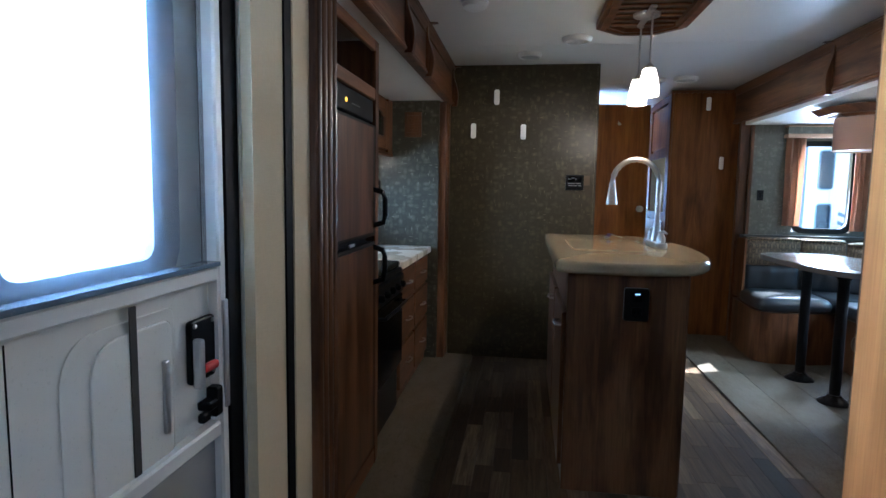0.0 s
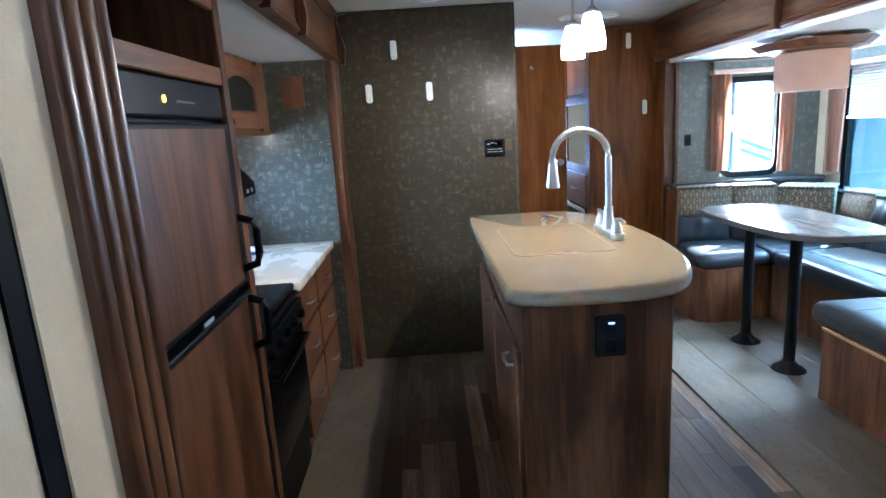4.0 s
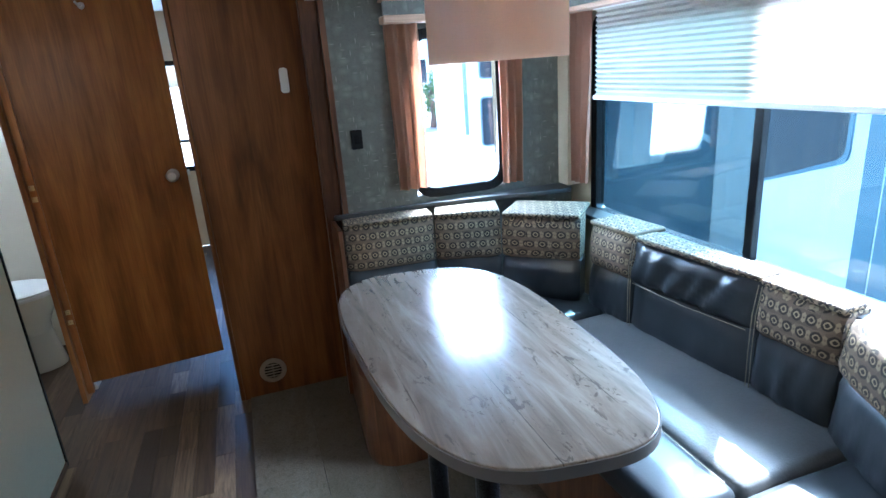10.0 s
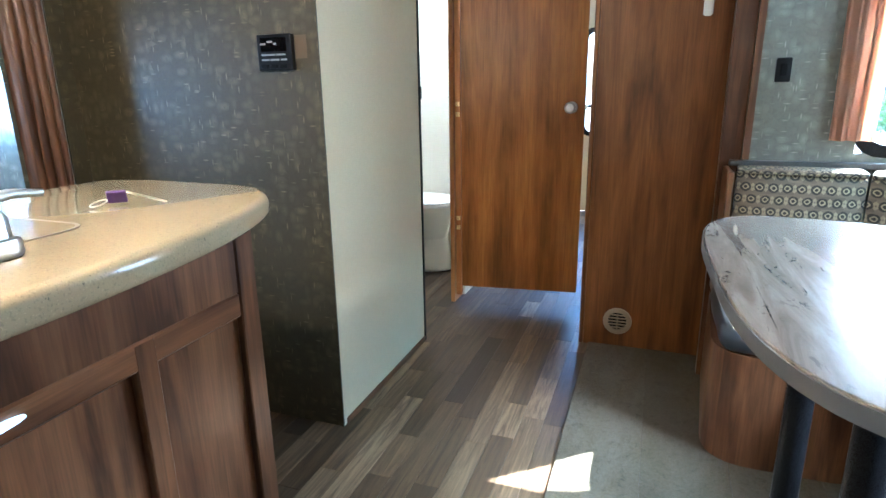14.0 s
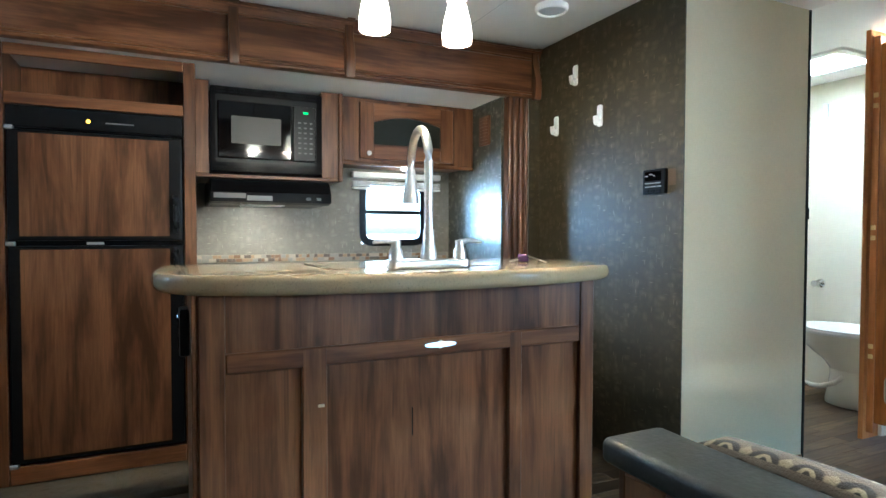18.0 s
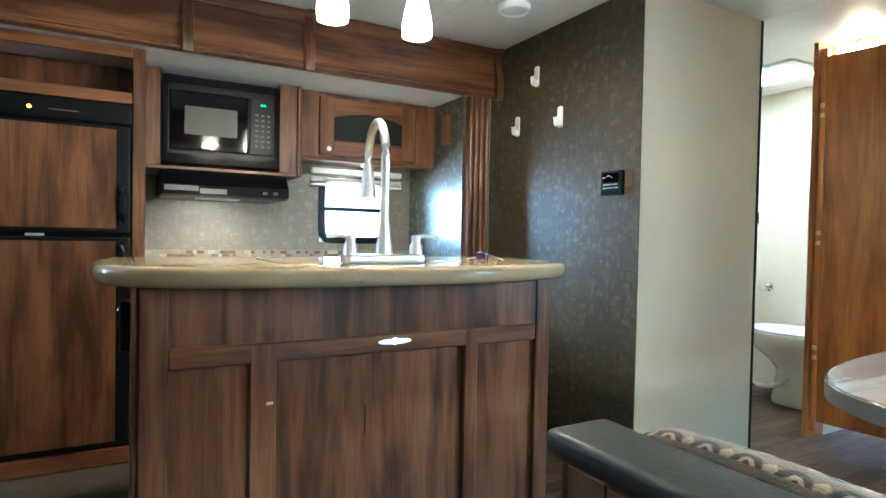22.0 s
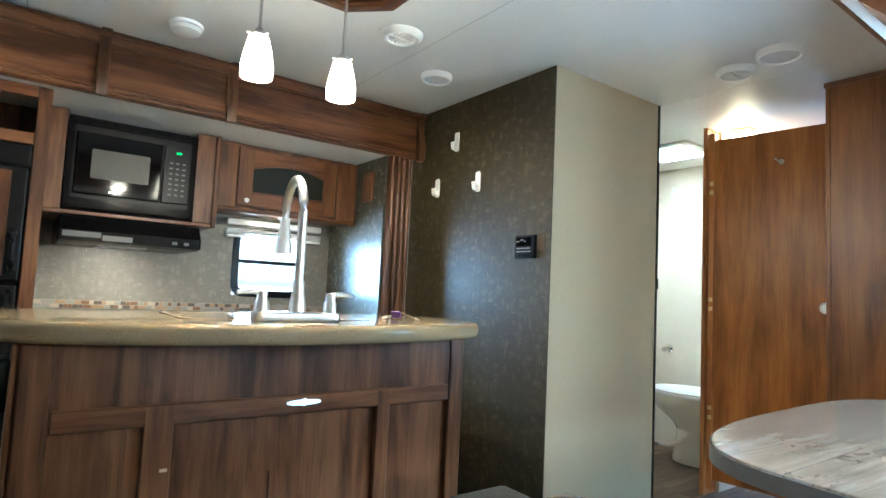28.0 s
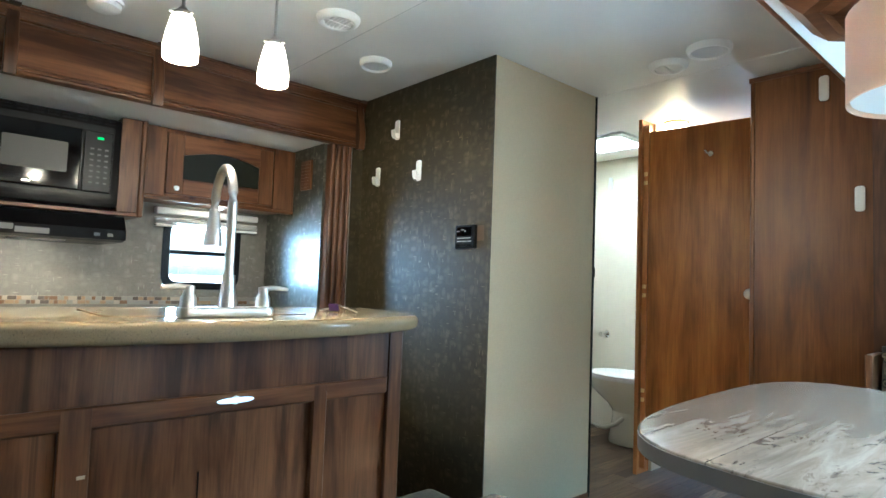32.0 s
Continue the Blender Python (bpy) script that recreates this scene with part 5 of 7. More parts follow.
part("tabletop", slab(table_outline(0.0025), TZ - 0.030, TZ, 0.004, 3), TABLE, tb, smooth=35)
part("edge_band", ring_plate(table_outline(0.0), table_outline(0.0065), TZ - 0.029, TZ - 0.004, "z"), plain("grey_table_edge", (0.085, 0.080, 0.072), 0.45), tb, "dull grey edge band", smooth=35)
for y in (3.98, 4.395):
    lg = part("leg", cyl((2.735, y, 0.02), (2.735, y, TZ - 0.03), 0.029, 0.029, 24), BLACKMETAL, tb, "black steel post", smooth=True)
    part("floor_socket", lathe([(0.085, 0.010), (0.083, 0.016), (0.066, 0.028), (0.042, 0.042), (0.034, 0.058), (0.0, 0.058)], (2.735, y, 0.0)), BLACKMETAL, lg, smooth=True)
    part("top_socket", lathe([(0.036, -0.075), (0.040, -0.05), (0.075, -0.036), (0.078, -0.031), (0.0, -0.0305)], (2.735, y, TZ)), BLACKMETAL, lg, smooth=True)

SEAT, BASE = 0.462, 0.365
dn = thing("dinette_bench", (3.2, 4.2, 0.0), "built-in U-shaped dinette bench with black vinyl and circle patterned cushions", "bench")
# wooden bases
part("base_panel", box(2.668, 3.70, 3.20, 3.655, 0.010, BASE, 0.004), WOOD, dn)
part("base_panel", box(3.095, 3.70, 3.656, 4.76, 0.010, BASE - 0.002, 0.003), WOOD, dn)
part("base_panel", prism(rounded([(2.615, 5.288), (2.578, 4.715), (2.93, 4.715), (3.119, 4.761), (3.119, 5.288)], [0.005, 0.15, 0.01, 0.01, 0.005], 8), 0.010, BASE - 0.001, "z"), WOOD, dn, "rounded wooden bench front", smooth=30)
part("base_trim", boxes((2.6605, 2.6675, 3.20, 3.65, BASE - 0.012, BASE)), plain("worn_tan_edge", (0.36, 0.24, 0.12), 0.6), dn, "worn pale edge")


def soft(x0, x1, y0, y1, z0, z1, m, label="", puff=0.012, r=0.03, seed=1, name="seat_cushion", wr=0.004):
    return part(name, cushion(x0, x1, y0, y1, z0, z1, puff, r, wr, seed), m, dn, label, smooth=60)


# seats: black fronts with grey inlays
a1 = soft(2.655, 3.06, 3.24, 3.738, BASE + 0.001, SEAT, VINYL, "black vinyl seat cushion", 0.018, 0.04, 3)
soft(3.065, 3.66, 3.24, 3.738, BASE + 0.001, SEAT, VINYL, "black vinyl seat cushion", 0.012, 0.035, 4)
soft(3.055, 3.256, 3.743, 4.70, BASE + 0.001, SEAT, VINYL, "black vinyl seat front", 0.006, 0.03, 5)
soft(3.259, 3.66, 3.743, 4.70, BASE + 0.003, SEAT, SUEDE, "charcoal grey seat cushion", 0.008, 0.03, 6)
c1 = part("seat_cushion", cushion(2.595, 3.06, 4.705, 5.14, BASE + 0.001, SEAT, 0.012, 0.045, 0.004, 7), VINYL, dn, "black vinyl seat cushion", smooth=60)
soft(3.065, 3.60, 4.705, 5.14, BASE + 0.001, SEAT, VINYL, "black vinyl seat cushion", 0.008, 0.03, 8)
for pts in ([(2.69, 3.52, SEAT + 0.018), (2.86, 3.525, SEAT + 0.021), (3.04, 3.52, SEAT + 0.016)], [(2.90, 3.30, SEAT + 0.015), (2.91, 3.48, SEAT + 0.021), (2.90, 3.70, SEAT + 0.016)],
            [(3.08, 3.99, SEAT + 0.006), (3.16, 3.995, SEAT + 0.008), (3.24, 3.99, SEAT + 0.006)], [(3.232, 3.77, SEAT + 0.007), (3.236, 4.1, SEAT + 0.0075), (3.232, 4.66, SEAT + 0.007)]):
    part("seam", tube(pts, 0.0013, 6), STITCH, dn, "tan stitched seam", smooth=True)


def back(p, q, z0, z1, t, m, label, lean=0.0, bulge=0.02, seed=1, n=9, folds=0.0):
    """A backrest piece in plan from p to q whose thickness lies to its right; the front is crowned."""
    p, q = Vector(p), Vector(q)
    d = (q - p)
    nrm = Vector((d.y, -d.x)).normalized()
    secs = []
    k = 7
    for i in range(n + 1):
        u = i / n
        base = p + d * u
        crown = bulge * (1 - (2 * u - 1) ** 4)
        edge = 0.006 if i in (0, n) else 0.0
        ring = []
        for j in range(k + 1):
            v = j / k
            z = z0 + edge + (z1 - z0 - 2 * edge) * v
            round_ = 0.010 * (max(0, abs(2 * v - 1) - 0.75) / 0.25) ** 2
            w = noise.noise(Vector((u * 5 + seed, v * 3, seed * 2.3))) * 0.007
            w += folds * noise.noise(Vector((u * 11 + 2 * v + seed, v * 1.2, seed * 1.7)))
            f = base - nrm * (crown * (1 - (2 * v - 1) ** 4) - round_ - edge + w) + nrm * lean * v
            ring.append((f.x, f.y, z))
        b1, b0 = base + nrm * (t + lean), base + nrm * t
        ring += [(b1.x, b1.y, z1 - edge), (b0.x, b0.y, z0 + edge)]
        secs.append(ring)
    return part("backrest", loft(secs), m, dn, label, smooth=50)


ZB, ZM = 0.447, 0.635
runs = [  # plan points run so that the wall lies on the right hand of the walk; last, the height of the top
    ((2.645, 5.165), (3.012, 5.128), "pc", 0.828), ((3.014, 5.128), (3.272, 5.040), "pc", 0.824), ((3.272, 5.040), (3.510, 4.822), "pc", 0.812),
    ((3.532, 4.800), (3.552, 4.552), "pc", 0.797), ((3.552, 4.552), (3.600, 4.062), "v", 0.790), ((3.600, 4.062), (3.607, 3.825), "pc", 0.785), ((3.605, 3.823), (3.475, 3.560), "pc", 0.780)]
for i, (p, q, kind, top) in enumerate(runs):
    p, q = q, p
    th = 0.09 if i not in (2, 6) else 0.12
    back(p, q, ZB, ZM, th, VINYL, "black vinyl lower backrest", 0.012, 0.010, i + 3, 20, 0.006)
    if kind == "v":
        back(p, q, ZM + 0.002, top - 0.005, th, VINYL, "pleated black vinyl backrest", 0.015, 0.016, i + 11, 36, 0.020)
    else:
        back(p, q, ZM + 0.002, top, th, CIRCLES, "circle patterned upper backrest", 0.015, 0.014, i + 17)
for i, (p, q, kind, top) in enumerate(runs[:6]):  # tops that fold back to the ledge
    p, q = Vector(p), Vector(q)
    d = (q - p).normalized()
    nrm = Vector((-d.y, d.x))
    w = (0.13, 0.22, 0.24, 0.16, 0.11, 0.10)[i]
    o = [p + nrm * 0.006, q + nrm * 0.006, q + nrm * w, p + nrm * w]
    bm = prism(rounded([(a.x, a.y) for a in o], 0.012, 3), top - 0.004, top + 0.014, "z", 0.008, 3)
    part("back_roll", bm, CIRCLES, dn, "circle patterned top roll", smooth=50)
for xs, y0 in ((3.552, 4.552), (3.600, 4.062)):
    for dz in (0, 0.012):
        part("seam", tube([(xs - 0.010, y0 - dz, ZB + 0.02), (xs - 0.012, y0 - dz, ZM - 0.06), (xs - 0.010, y0 - dz, ZM + 0.06), (xs + 0.004, y0 - dz, 0.78)], 0.0015, 6), STITCH, dn, "tan double stitching", smooth=True)
part("seam", tube([(3.542, 4.53, ZM + 0.004), (3.556, 4.30, ZM + 0.003), (3.590, 4.08, ZM + 0.004)], 0.0018, 6), STITCH, dn, "tan stitched seam", smooth=True)
# backrest against the low partition
back((2.662, 3.280), (3.44, 3.280), ZB, ZM - 0.002, 0.049, VINYL, "black vinyl lower backrest", 0.0, 0.016, 32, 14)


def knotted(points, x):
    """Height of a smooth line through (x, y) points."""
    for (a, p), (b, q) in zip(points, points[1:]):
        if x <= b:
            u = max(0.0, min(1.0, (x - a) / (b - a)))
            return p + (q - p) * u * u * (3 - 2 * u) * 0.5 + (q - p) * u * 0.5
    return points[-1][1]


FRONT = [(2.658, 3.266), (2.95, 3.270), (3.12, 3.295), (3.27, 3.365), (3.40, 3.475), (3.49, 3.590), (3.60, 3.790), (3.66, 3.83)]
secs = []
for i in range(41):
    x = 2.658 + (3.655 - 2.658) * i / 40
    end = 0.012 if i in (0, 40) else 0.0
    y0, y1 = 3.2215, knotted(FRONT, x) - end
    zt = knotted([(2.658, 0.800), (2.98, 0.806), (3.30, 0.806), (3.66, 0.788)], x) - end
    ring = [(x, y0, ZM), (x, y0, zt - 0.012)]
    for k in range(13):
        u = k / 12
        y = y0 + (y1 - y0) * u
        drop = 0.035 * max(0.0, (u - 0.72) / 0.28) ** 2.2 + 0.010 * max(0.0, (0.14 - u) / 0.14) ** 2
        ring.append((x, y, zt - drop + 0.005 * math.sin(u * math.pi) + 0.005 * noise.noise(Vector((x * 7, y * 7, 3)))))
    ring += [(x, y1 + 0.004, zt - 0.085), (x, y1, ZM)]
    secs.append(ring)
part("corner_cushion", loft(secs), CIRCLES, dn, "circle and diamond patterned corner backrest", smooth=60)
part("ledge", prism(rounded([(2.628, 5.2885), (2.628, 5.262), (3.05, 5.258), (3.35, 5.215), (3.58, 5.165), (3.688, 5.165), (3.688, 5.2885)], 0.01, 3), 0.838, 0.858, "z", 0.004), plain("dark_ledge", (0.030, 0.028, 0.026), 0.4), dn, "dark ledge under the window")
part("ledge", box(3.66, 3.758, 3.30, 5.204, 0.75, 0.768, 0.003), plain("dark_sill", (0.030, 0.028, 0.026), 0.4), dn)
part("end_board", box(2.612, 2.632, 5.11, 5.287, 0.386, 0.836, 0.004), WOOD, dn)

# low partition behind the near seat
pt = thing("dinette_partition", (3.14, 3.19, 0.0), "low walnut partition with a padded black vinyl cap", "partition")
part("panel", box(2.645, 3.755, 3.150, 3.185, 0.010, 0.774, 0.002), WOOD, pt)
part("end_post", box(2.632, 2.6445, 3.148, 3.187, 0.010, 0.7735, 0.003), WOOD, pt)
part("fabric_end", box(2.636, 2.655, 3.188, 3.232, 0.60, 0.7735, 0.008, 2), CIRCLES, pt, "circle patterned end strip")
part("fabric_end", box(2.636, 2.655, 3.188, 3.232, 0.43, 0.599, 0.008, 2), VINYL, pt, "black vinyl end strip")
part("core", box(2.66, 3.60, 3.186, 3.2285, 0.39, 0.7735), VINYL, pt)
part("face_frame", boxes((2.648, 2.70, 3.142, 3.1495, 0.010, 0.7735), bevel=0.002), WOOD, pt)
part("face_frame", box(2.7005, 3.755, 3.142, 3.1495, 0.712, 0.7735, 0.002), WOOD_H, pt)
part("cap", cushion(2.618, 3.68, 3.137, 3.2200, 0.7745, 0.801, 0.0, 0.008, 0.0015, 21, 14), CAPVINYL, pt, "padded black vinyl cap", smooth=60)

# recliner behind the partition
rec = thing("recliner", (3.25, 2.5, 0.0), "black leather recliner with rolled arms and pale stitching", "recliner")
part("base", box(3.24, 3.68, 1.95, 3.07, 0.012, 0.20, 0.02, 2), VINYL, rec)
def rcushion(name, dims, puff, r, seed, label=""):
    part(name, cushion(*dims, puff, r, 0.006, seed, 9), VINYL, rec, label, smooth=60)
rcushion("arm", (2.90, 3.66, 2.90, 3.12, 0.012, 0.57), 0.03, 0.07, 41, "padded black arm")
rcushion("arm", (2.90, 3.66, 1.90, 2.10, 0.012, 0.57), 0.03, 0.07, 42, "padded black arm")
rcushion("seat", (3.22, 3.50, 2.12, 2.87, 0.2005, 0.44), 0.03, 0.06, 43)
rcushion("back", (3.44, 3.70, 2.12, 2.87, 0.4405, 0.93), 0.03, 0.07, 44)
for s in (0, 0.014):
    part("seam", tube([(2.925 + s, 2.90, 0.30), (2.885 + s, 2.90, 0.50), (2.91 + s, 2.93, 0.585), (2.905 + s, 3.0, 0.602), (2.91 + s, 3.06, 0.585), (2.89 + s, 3.09, 0.5)], 0.0025, 6), STITCH, rec, "pale double stitching", smooth=True)

# overhead cabinet beside the window
oc = thing("overhead_cabinet", (3.55, 2.6, 1.315), "walnut overhead cabinet with arched smoked doors", "cabinet")
part("body", box(3.395, 3.757, 1.60, 3.225, 1.335, 1.684), WOOD, oc)
part("end_panel", box(3.385, 3.757, 3.2255, 3.24, 1.318, 1.684, 0.003), WOOD, oc)
part("light_rail", box(3.380, 3.42, 1.60, 3.2252, 1.312, 1.3345, 0.004), WOOD_H, oc)
for y0 in (2.62, 2.06):
    y1 = y0 + 0.55
    x = 3.375
    d = part("cabinet_door", boxes((x, x + 0.019, y0, y0 + 0.042, 1.345, 1.68), bevel=0.003), WOOD, oc)
    part("stile", box(x, x + 0.019, y1 - 0.042, y1, 1.345, 1.68, 0.003), WOOD, d)
    part("rail", box(x, x + 0.019, y0 + 0.042, y1 - 0.042, 1.345, 1.395, 0.003), WOOD_H, d)
    ya, yb, zb = y0 + 0.042, y1 - 0.042, 1.655
    arcp = [(ya, 1.68), (ya, zb - 0.03)] + [(ya + (yb - ya) * i / 10, zb - 0.03 + 0.03 * math.sin(math.pi * i / 10)) for i in range(1, 10)] + [(yb, zb - 0.03), (yb, 1.68)]
    part("rail", prism(arcp, x, x + 0.019, "x"), WOOD_H, d)
    part("panel", box(x + 0.008, x + 0.014, ya, yb, 1.395, 1.665), SMOKED, d, "dark smoked panel")
    part("door_knob", lathe([(0.006, 0), (0.006, -0.012), (0.013, -0.016), (0.012, -0.024), (0, -0.026)], (x, y0 + 0.03, 1.37), "x", 14), STEEL, d, smooth=True)
oc2 = thing("cabinet_end_panel", (3.58, 3.25, 1.5), "walnut end board between window and overhead cabinet", "cabinet")
part("board", box(3.62, 3.757, 3.2405, 3.30, 1.50, 1.684, 0.004), WOOD, oc2)

# pendant fixture over the table
px, py = 2.93, 4.255
fx = thing("drum_lamp", (px, py, 1.42), "cream linen drum lamp under an eight-sided wooden ceiling plate", "lamp")
octo = lambda a, b, c: [(px - a, py - b + c), (px - a + c, py - b), (px + a - c, py - b), (px + a, py - b + c), (px + a, py + b - c), (px + a - c, py + b), (px - a + c, py + b), (px - a, py + b - c)]
def octo_ring(a0, b0, c0, z0, a1, b1, c1, z1, inner):
    bm = bmesh.new()
    o = [[bm.verts.new((*p, z)) for p in octo(a, b, c)] for a, b, c, z in ((a0, b0, c0, z0), (a1, b1, c1, z1), (inner[0], inner[1], inner[2], z1), (inner[0], inner[1], inner[2], z0 - 0.004))]
    for s in range(4):
        for i in range(8):
            bm.faces.new((o[s][i], o[s][(i + 1) % 8], o[(s + 1) % 4][(i + 1) % 8], o[(s + 1) % 4][i]))
    bmesh.ops.recalc_face_normals(bm, faces=bm.faces)
    return bm
part("plate_rim", octo_ring(0.225, 0.205, 0.11, 1.625, 0.265, 0.245, 0.13, 1.662, (0.16, 0.14, 0.07)), WOOD_H, fx, "stepped wooden rim")
part("plate_step", octo_ring(0.175, 0.155, 0.08, 1.612, 0.20, 0.18, 0.095, 1.625, (0.15, 0.13, 0.065)), WOOD_H, fx)
part("plate_panel", prism(octo(0.161, 0.141, 0.071), 1.645, 1.684, "z"), WOOD, fx)
part("stem", cyl((px, py, 1.60), (px, py, 1.66), 0.012, 0.012, 12), STEEL, fx, smooth=True)
part("shade", loft([[(px + r * math.cos(2 * math.pi * i / 48), py + r * math.sin(2 * math.pi * i / 48), z) for i in range(48)] for r, z in ((0.166, 1.422), (0.166, 1.612), (0.162, 1.612), (0.162, 1.422))], closed=True), LINEN, fx, "cream linen drum shade", smooth=50)
part("spider", boxes((px - 0.162, px + 0.162, py - 0.003, py + 0.003, 1.598, 1.604), (px - 0.003, px + 0.003, py - 0.162, py + 0.162, 1.5925, 1.5975)), STEEL, fx)
part("diffuser", lathe([(0.158, 0.0), (0.158, 0.004), (0.0, 0.004)], (px, py, 1.43), n=32), WHITE, fx, "white bottom diffuser")

# blind, valances and curtains
def pleats(y0, y1, x, z0, z1, n):
    """A pleated blind hanging in a zigzag."""
    pts = [(x + (0.0055 if i % 2 else -0.0055), z1 - (z1 - z0) * i / n) for i in range(n + 1)]
    bm = bmesh.new()
    a = [bm.verts.new((p[0], y0, p[1])) for p in pts]
    b = [bm.verts.new((p[0], y1, p[1])) for p in pts]
    for i in range(n):
        bm.faces.new((a[i], a[i + 1], b[i + 1], b[i]))
    bmesh.ops.solidify(bm, geom=bm.faces[:], thickness=0.0012)
    return bm


bl = thing("pleated_blind", (3.70, 4.3, 1.25), "white pleated blind half drawn over the dining window", "blind")
part("pleats", pleats(3.478, 5.04, 3.722, 1.262, 1.585, 34), BLIND, bl, "white pleated cloth")
part("bottom_rail", box(3.706, 3.738, 3.476, 5.042, 1.243, 1.261, 0.004), WHITE, bl)
part("head_rail", box(3.704, 3.742, 3.476, 5.042, 1.586, 1.61, 0.003), WHITE, bl)
va = thing("window_valance", (3.68, 4.3, 1.6), "grey wallpapered valance with tan trim over the dining window", "valance")
part("face", box(3.655, 3.675, 3.30, 5.285, 1.607, 1.667), PAPER_GREY, va)
TANTRIM = wood("tan_trim", (0.34, 0.20, 0.12), (0.44, 0.28, 0.18), (0.52, 0.35, 0.24), 0.45, True)
part("lower_trim", box(3.645, 3.757, 3.30, 5.286, 1.588, 1.6065, 0.004), TANTRIM, va, "tan wooden strip")
part("upper_trim", box(3.648, 3.68, 3.30, 5.286, 1.6675, 1.6835, 0.004), TANTRIM, va, "tan wooden strip")
v2 = thing("end_window_valance", (3.2, 5.27, 1.6), "grey wallpapered valance with tan trim over the end window", "valance")
part("face", box(2.905, 3.50, 5.222, 5.242, 1.615, 1.665), PAPER_GREY, v2)
part("lower_trim", box(2.90, 3.505, 5.214, 5.288, 1.585, 1.6145, 0.004), TANTRIM, v2, "tan wooden strip")
part("upper_trim", box(2.90, 3.505, 5.216, 5.288, 1.6655, 1.6765, 0.003), TANTRIM, v2)


def curtain(name, axis, a0, a1, depth, z0, z1, folds, gather, label, seed=1):
    """A hanging cloth with folds, drawn together at the foot."""
    bm = bmesh.new()
    nu, nv = folds * 8, 14
    grid = []
    for j in range(nv + 1):
        v = j / nv
        row = []
        for i in range(nu + 1):
            u = i / nu
            mid = (a0 + a1) / 2
            g = 1 - gather * v ** 1.5
            a = mid + (a0 + (a1 - a0) * u - mid) * g
            d = depth + 0.016 * math.sin(u * folds * 2 * math.pi + 0.5 * math.sin(v * 3 + seed)) + 0.004 * noise.noise(Vector((u * 6, v * 4, seed)))
            row.append(bm.verts.new((d, a, z1 + (z0 - z1) * v) if axis == "x" else (a, d, z1 + (z0 - z1) * v)))
        grid.append(row)
    for j in range(nv):
        for i in range(nu):
            bm.faces.new((grid[j][i], grid[j][i + 1], grid[j + 1][i + 1], grid[j + 1][i]))
    bmesh.ops.solidify(bm, geom=bm.faces[:], thickness=0.0015)
    c = solo(name, bm, CURTAIN, label, "curtain", smooth=True, group="window curtains")
    return c


curtain("curtain", "x", 3.41, 3.565, 3.690, 0.875, 1.586, 4, 0.18, "tan cloth curtain hanging beside the dining window", 1)
curtain("curtain", "x", 5.06, 5.20, 3.705, 0.885, 1.586, 3, 0.25, "tan cloth curtain hanging at the far side of the dining window", 2)
curtain("curtain", "y", 2.905, 3.045, 5.252, 0.93, 1.584, 3, 0.12, "tan cloth curtain hanging beside the end window", 3)
curtain("curtain", "y", 3.385, 3.495, 5.252, 0.90, 1.584, 3, 0.12, "tan cloth curtain hanging at the corner of the end window", 4)

sn = thing("wall_sconce", (3.75, 3.33, 1.03), "brushed nickel wall sconce with a glowing frosted glass shade", "sconce")
part("wall_plate", lathe([(0.052, 0.0), (0.050, -0.012), (0.03, -0.018), (0, -0.018)], (3.759, 3.31, 1.032), "x", 24), STEEL, sn, smooth=True)
part("arm", tube([(3.745, 3.31, 1.032), (3.70, 3.315, 1.017), (3.675, 3.325, 1.042), (3.675, 3.325, 1.077)], 0.008, 10), STEEL, sn, smooth=True)
part("cup", lathe([(0.0, 1.057), (0.03, 1.062), (0.038, 1.082), (0.034, 1.087)], (3.675, 3.325, 0.0)), STEEL, sn, smooth=True)
part("shade", lathe([(0.034, 1.083), (0.056, 1.117), (0.066, 1.172), (0.063, 1.172), (0.053, 1.119), (0.03, 1.087)], (3.675, 3.325, 0.0)), LAMP, sn, "glowing frosted glass shade", smooth=True)
lamp("sconce_lamp", "POINT", pose(3.675, 3.325, 1.192), 0.525, (1.0, 0.74, 0.46), radius=0.03)
ol = thing("wall_outlet", (3.755, 3.40, 0.82), "white double outlet on the cream wall", "outlet")
part("plate", prism(rect(3.335, 3.455, 0.787, 0.850, 0.006), 3.7545, 3.7595, "x", 0.001), WHITE, ol)
for yy in (3.37, 3.42):
    part("socket", prism(rect(yy - 0.016, yy + 0.016, 0.801, 0.836, 0.005), 3.752, 3.7544, "x"), WHITE, ol)
sw = thing("light_switch", (2.76, 5.285, 1.157), "black rocker switch on the grey wall", "switch")
part("plate", prism(rect(2.738, 2.784, 1.118, 1.196, 0.005), 5.283, 5.2895, "y", 0.001), BLACK, sw)
part("rocker", box(2.751, 2.771, 5.279, 5.2828, 1.138, 1.176, 0.002), RUBBER, sw)

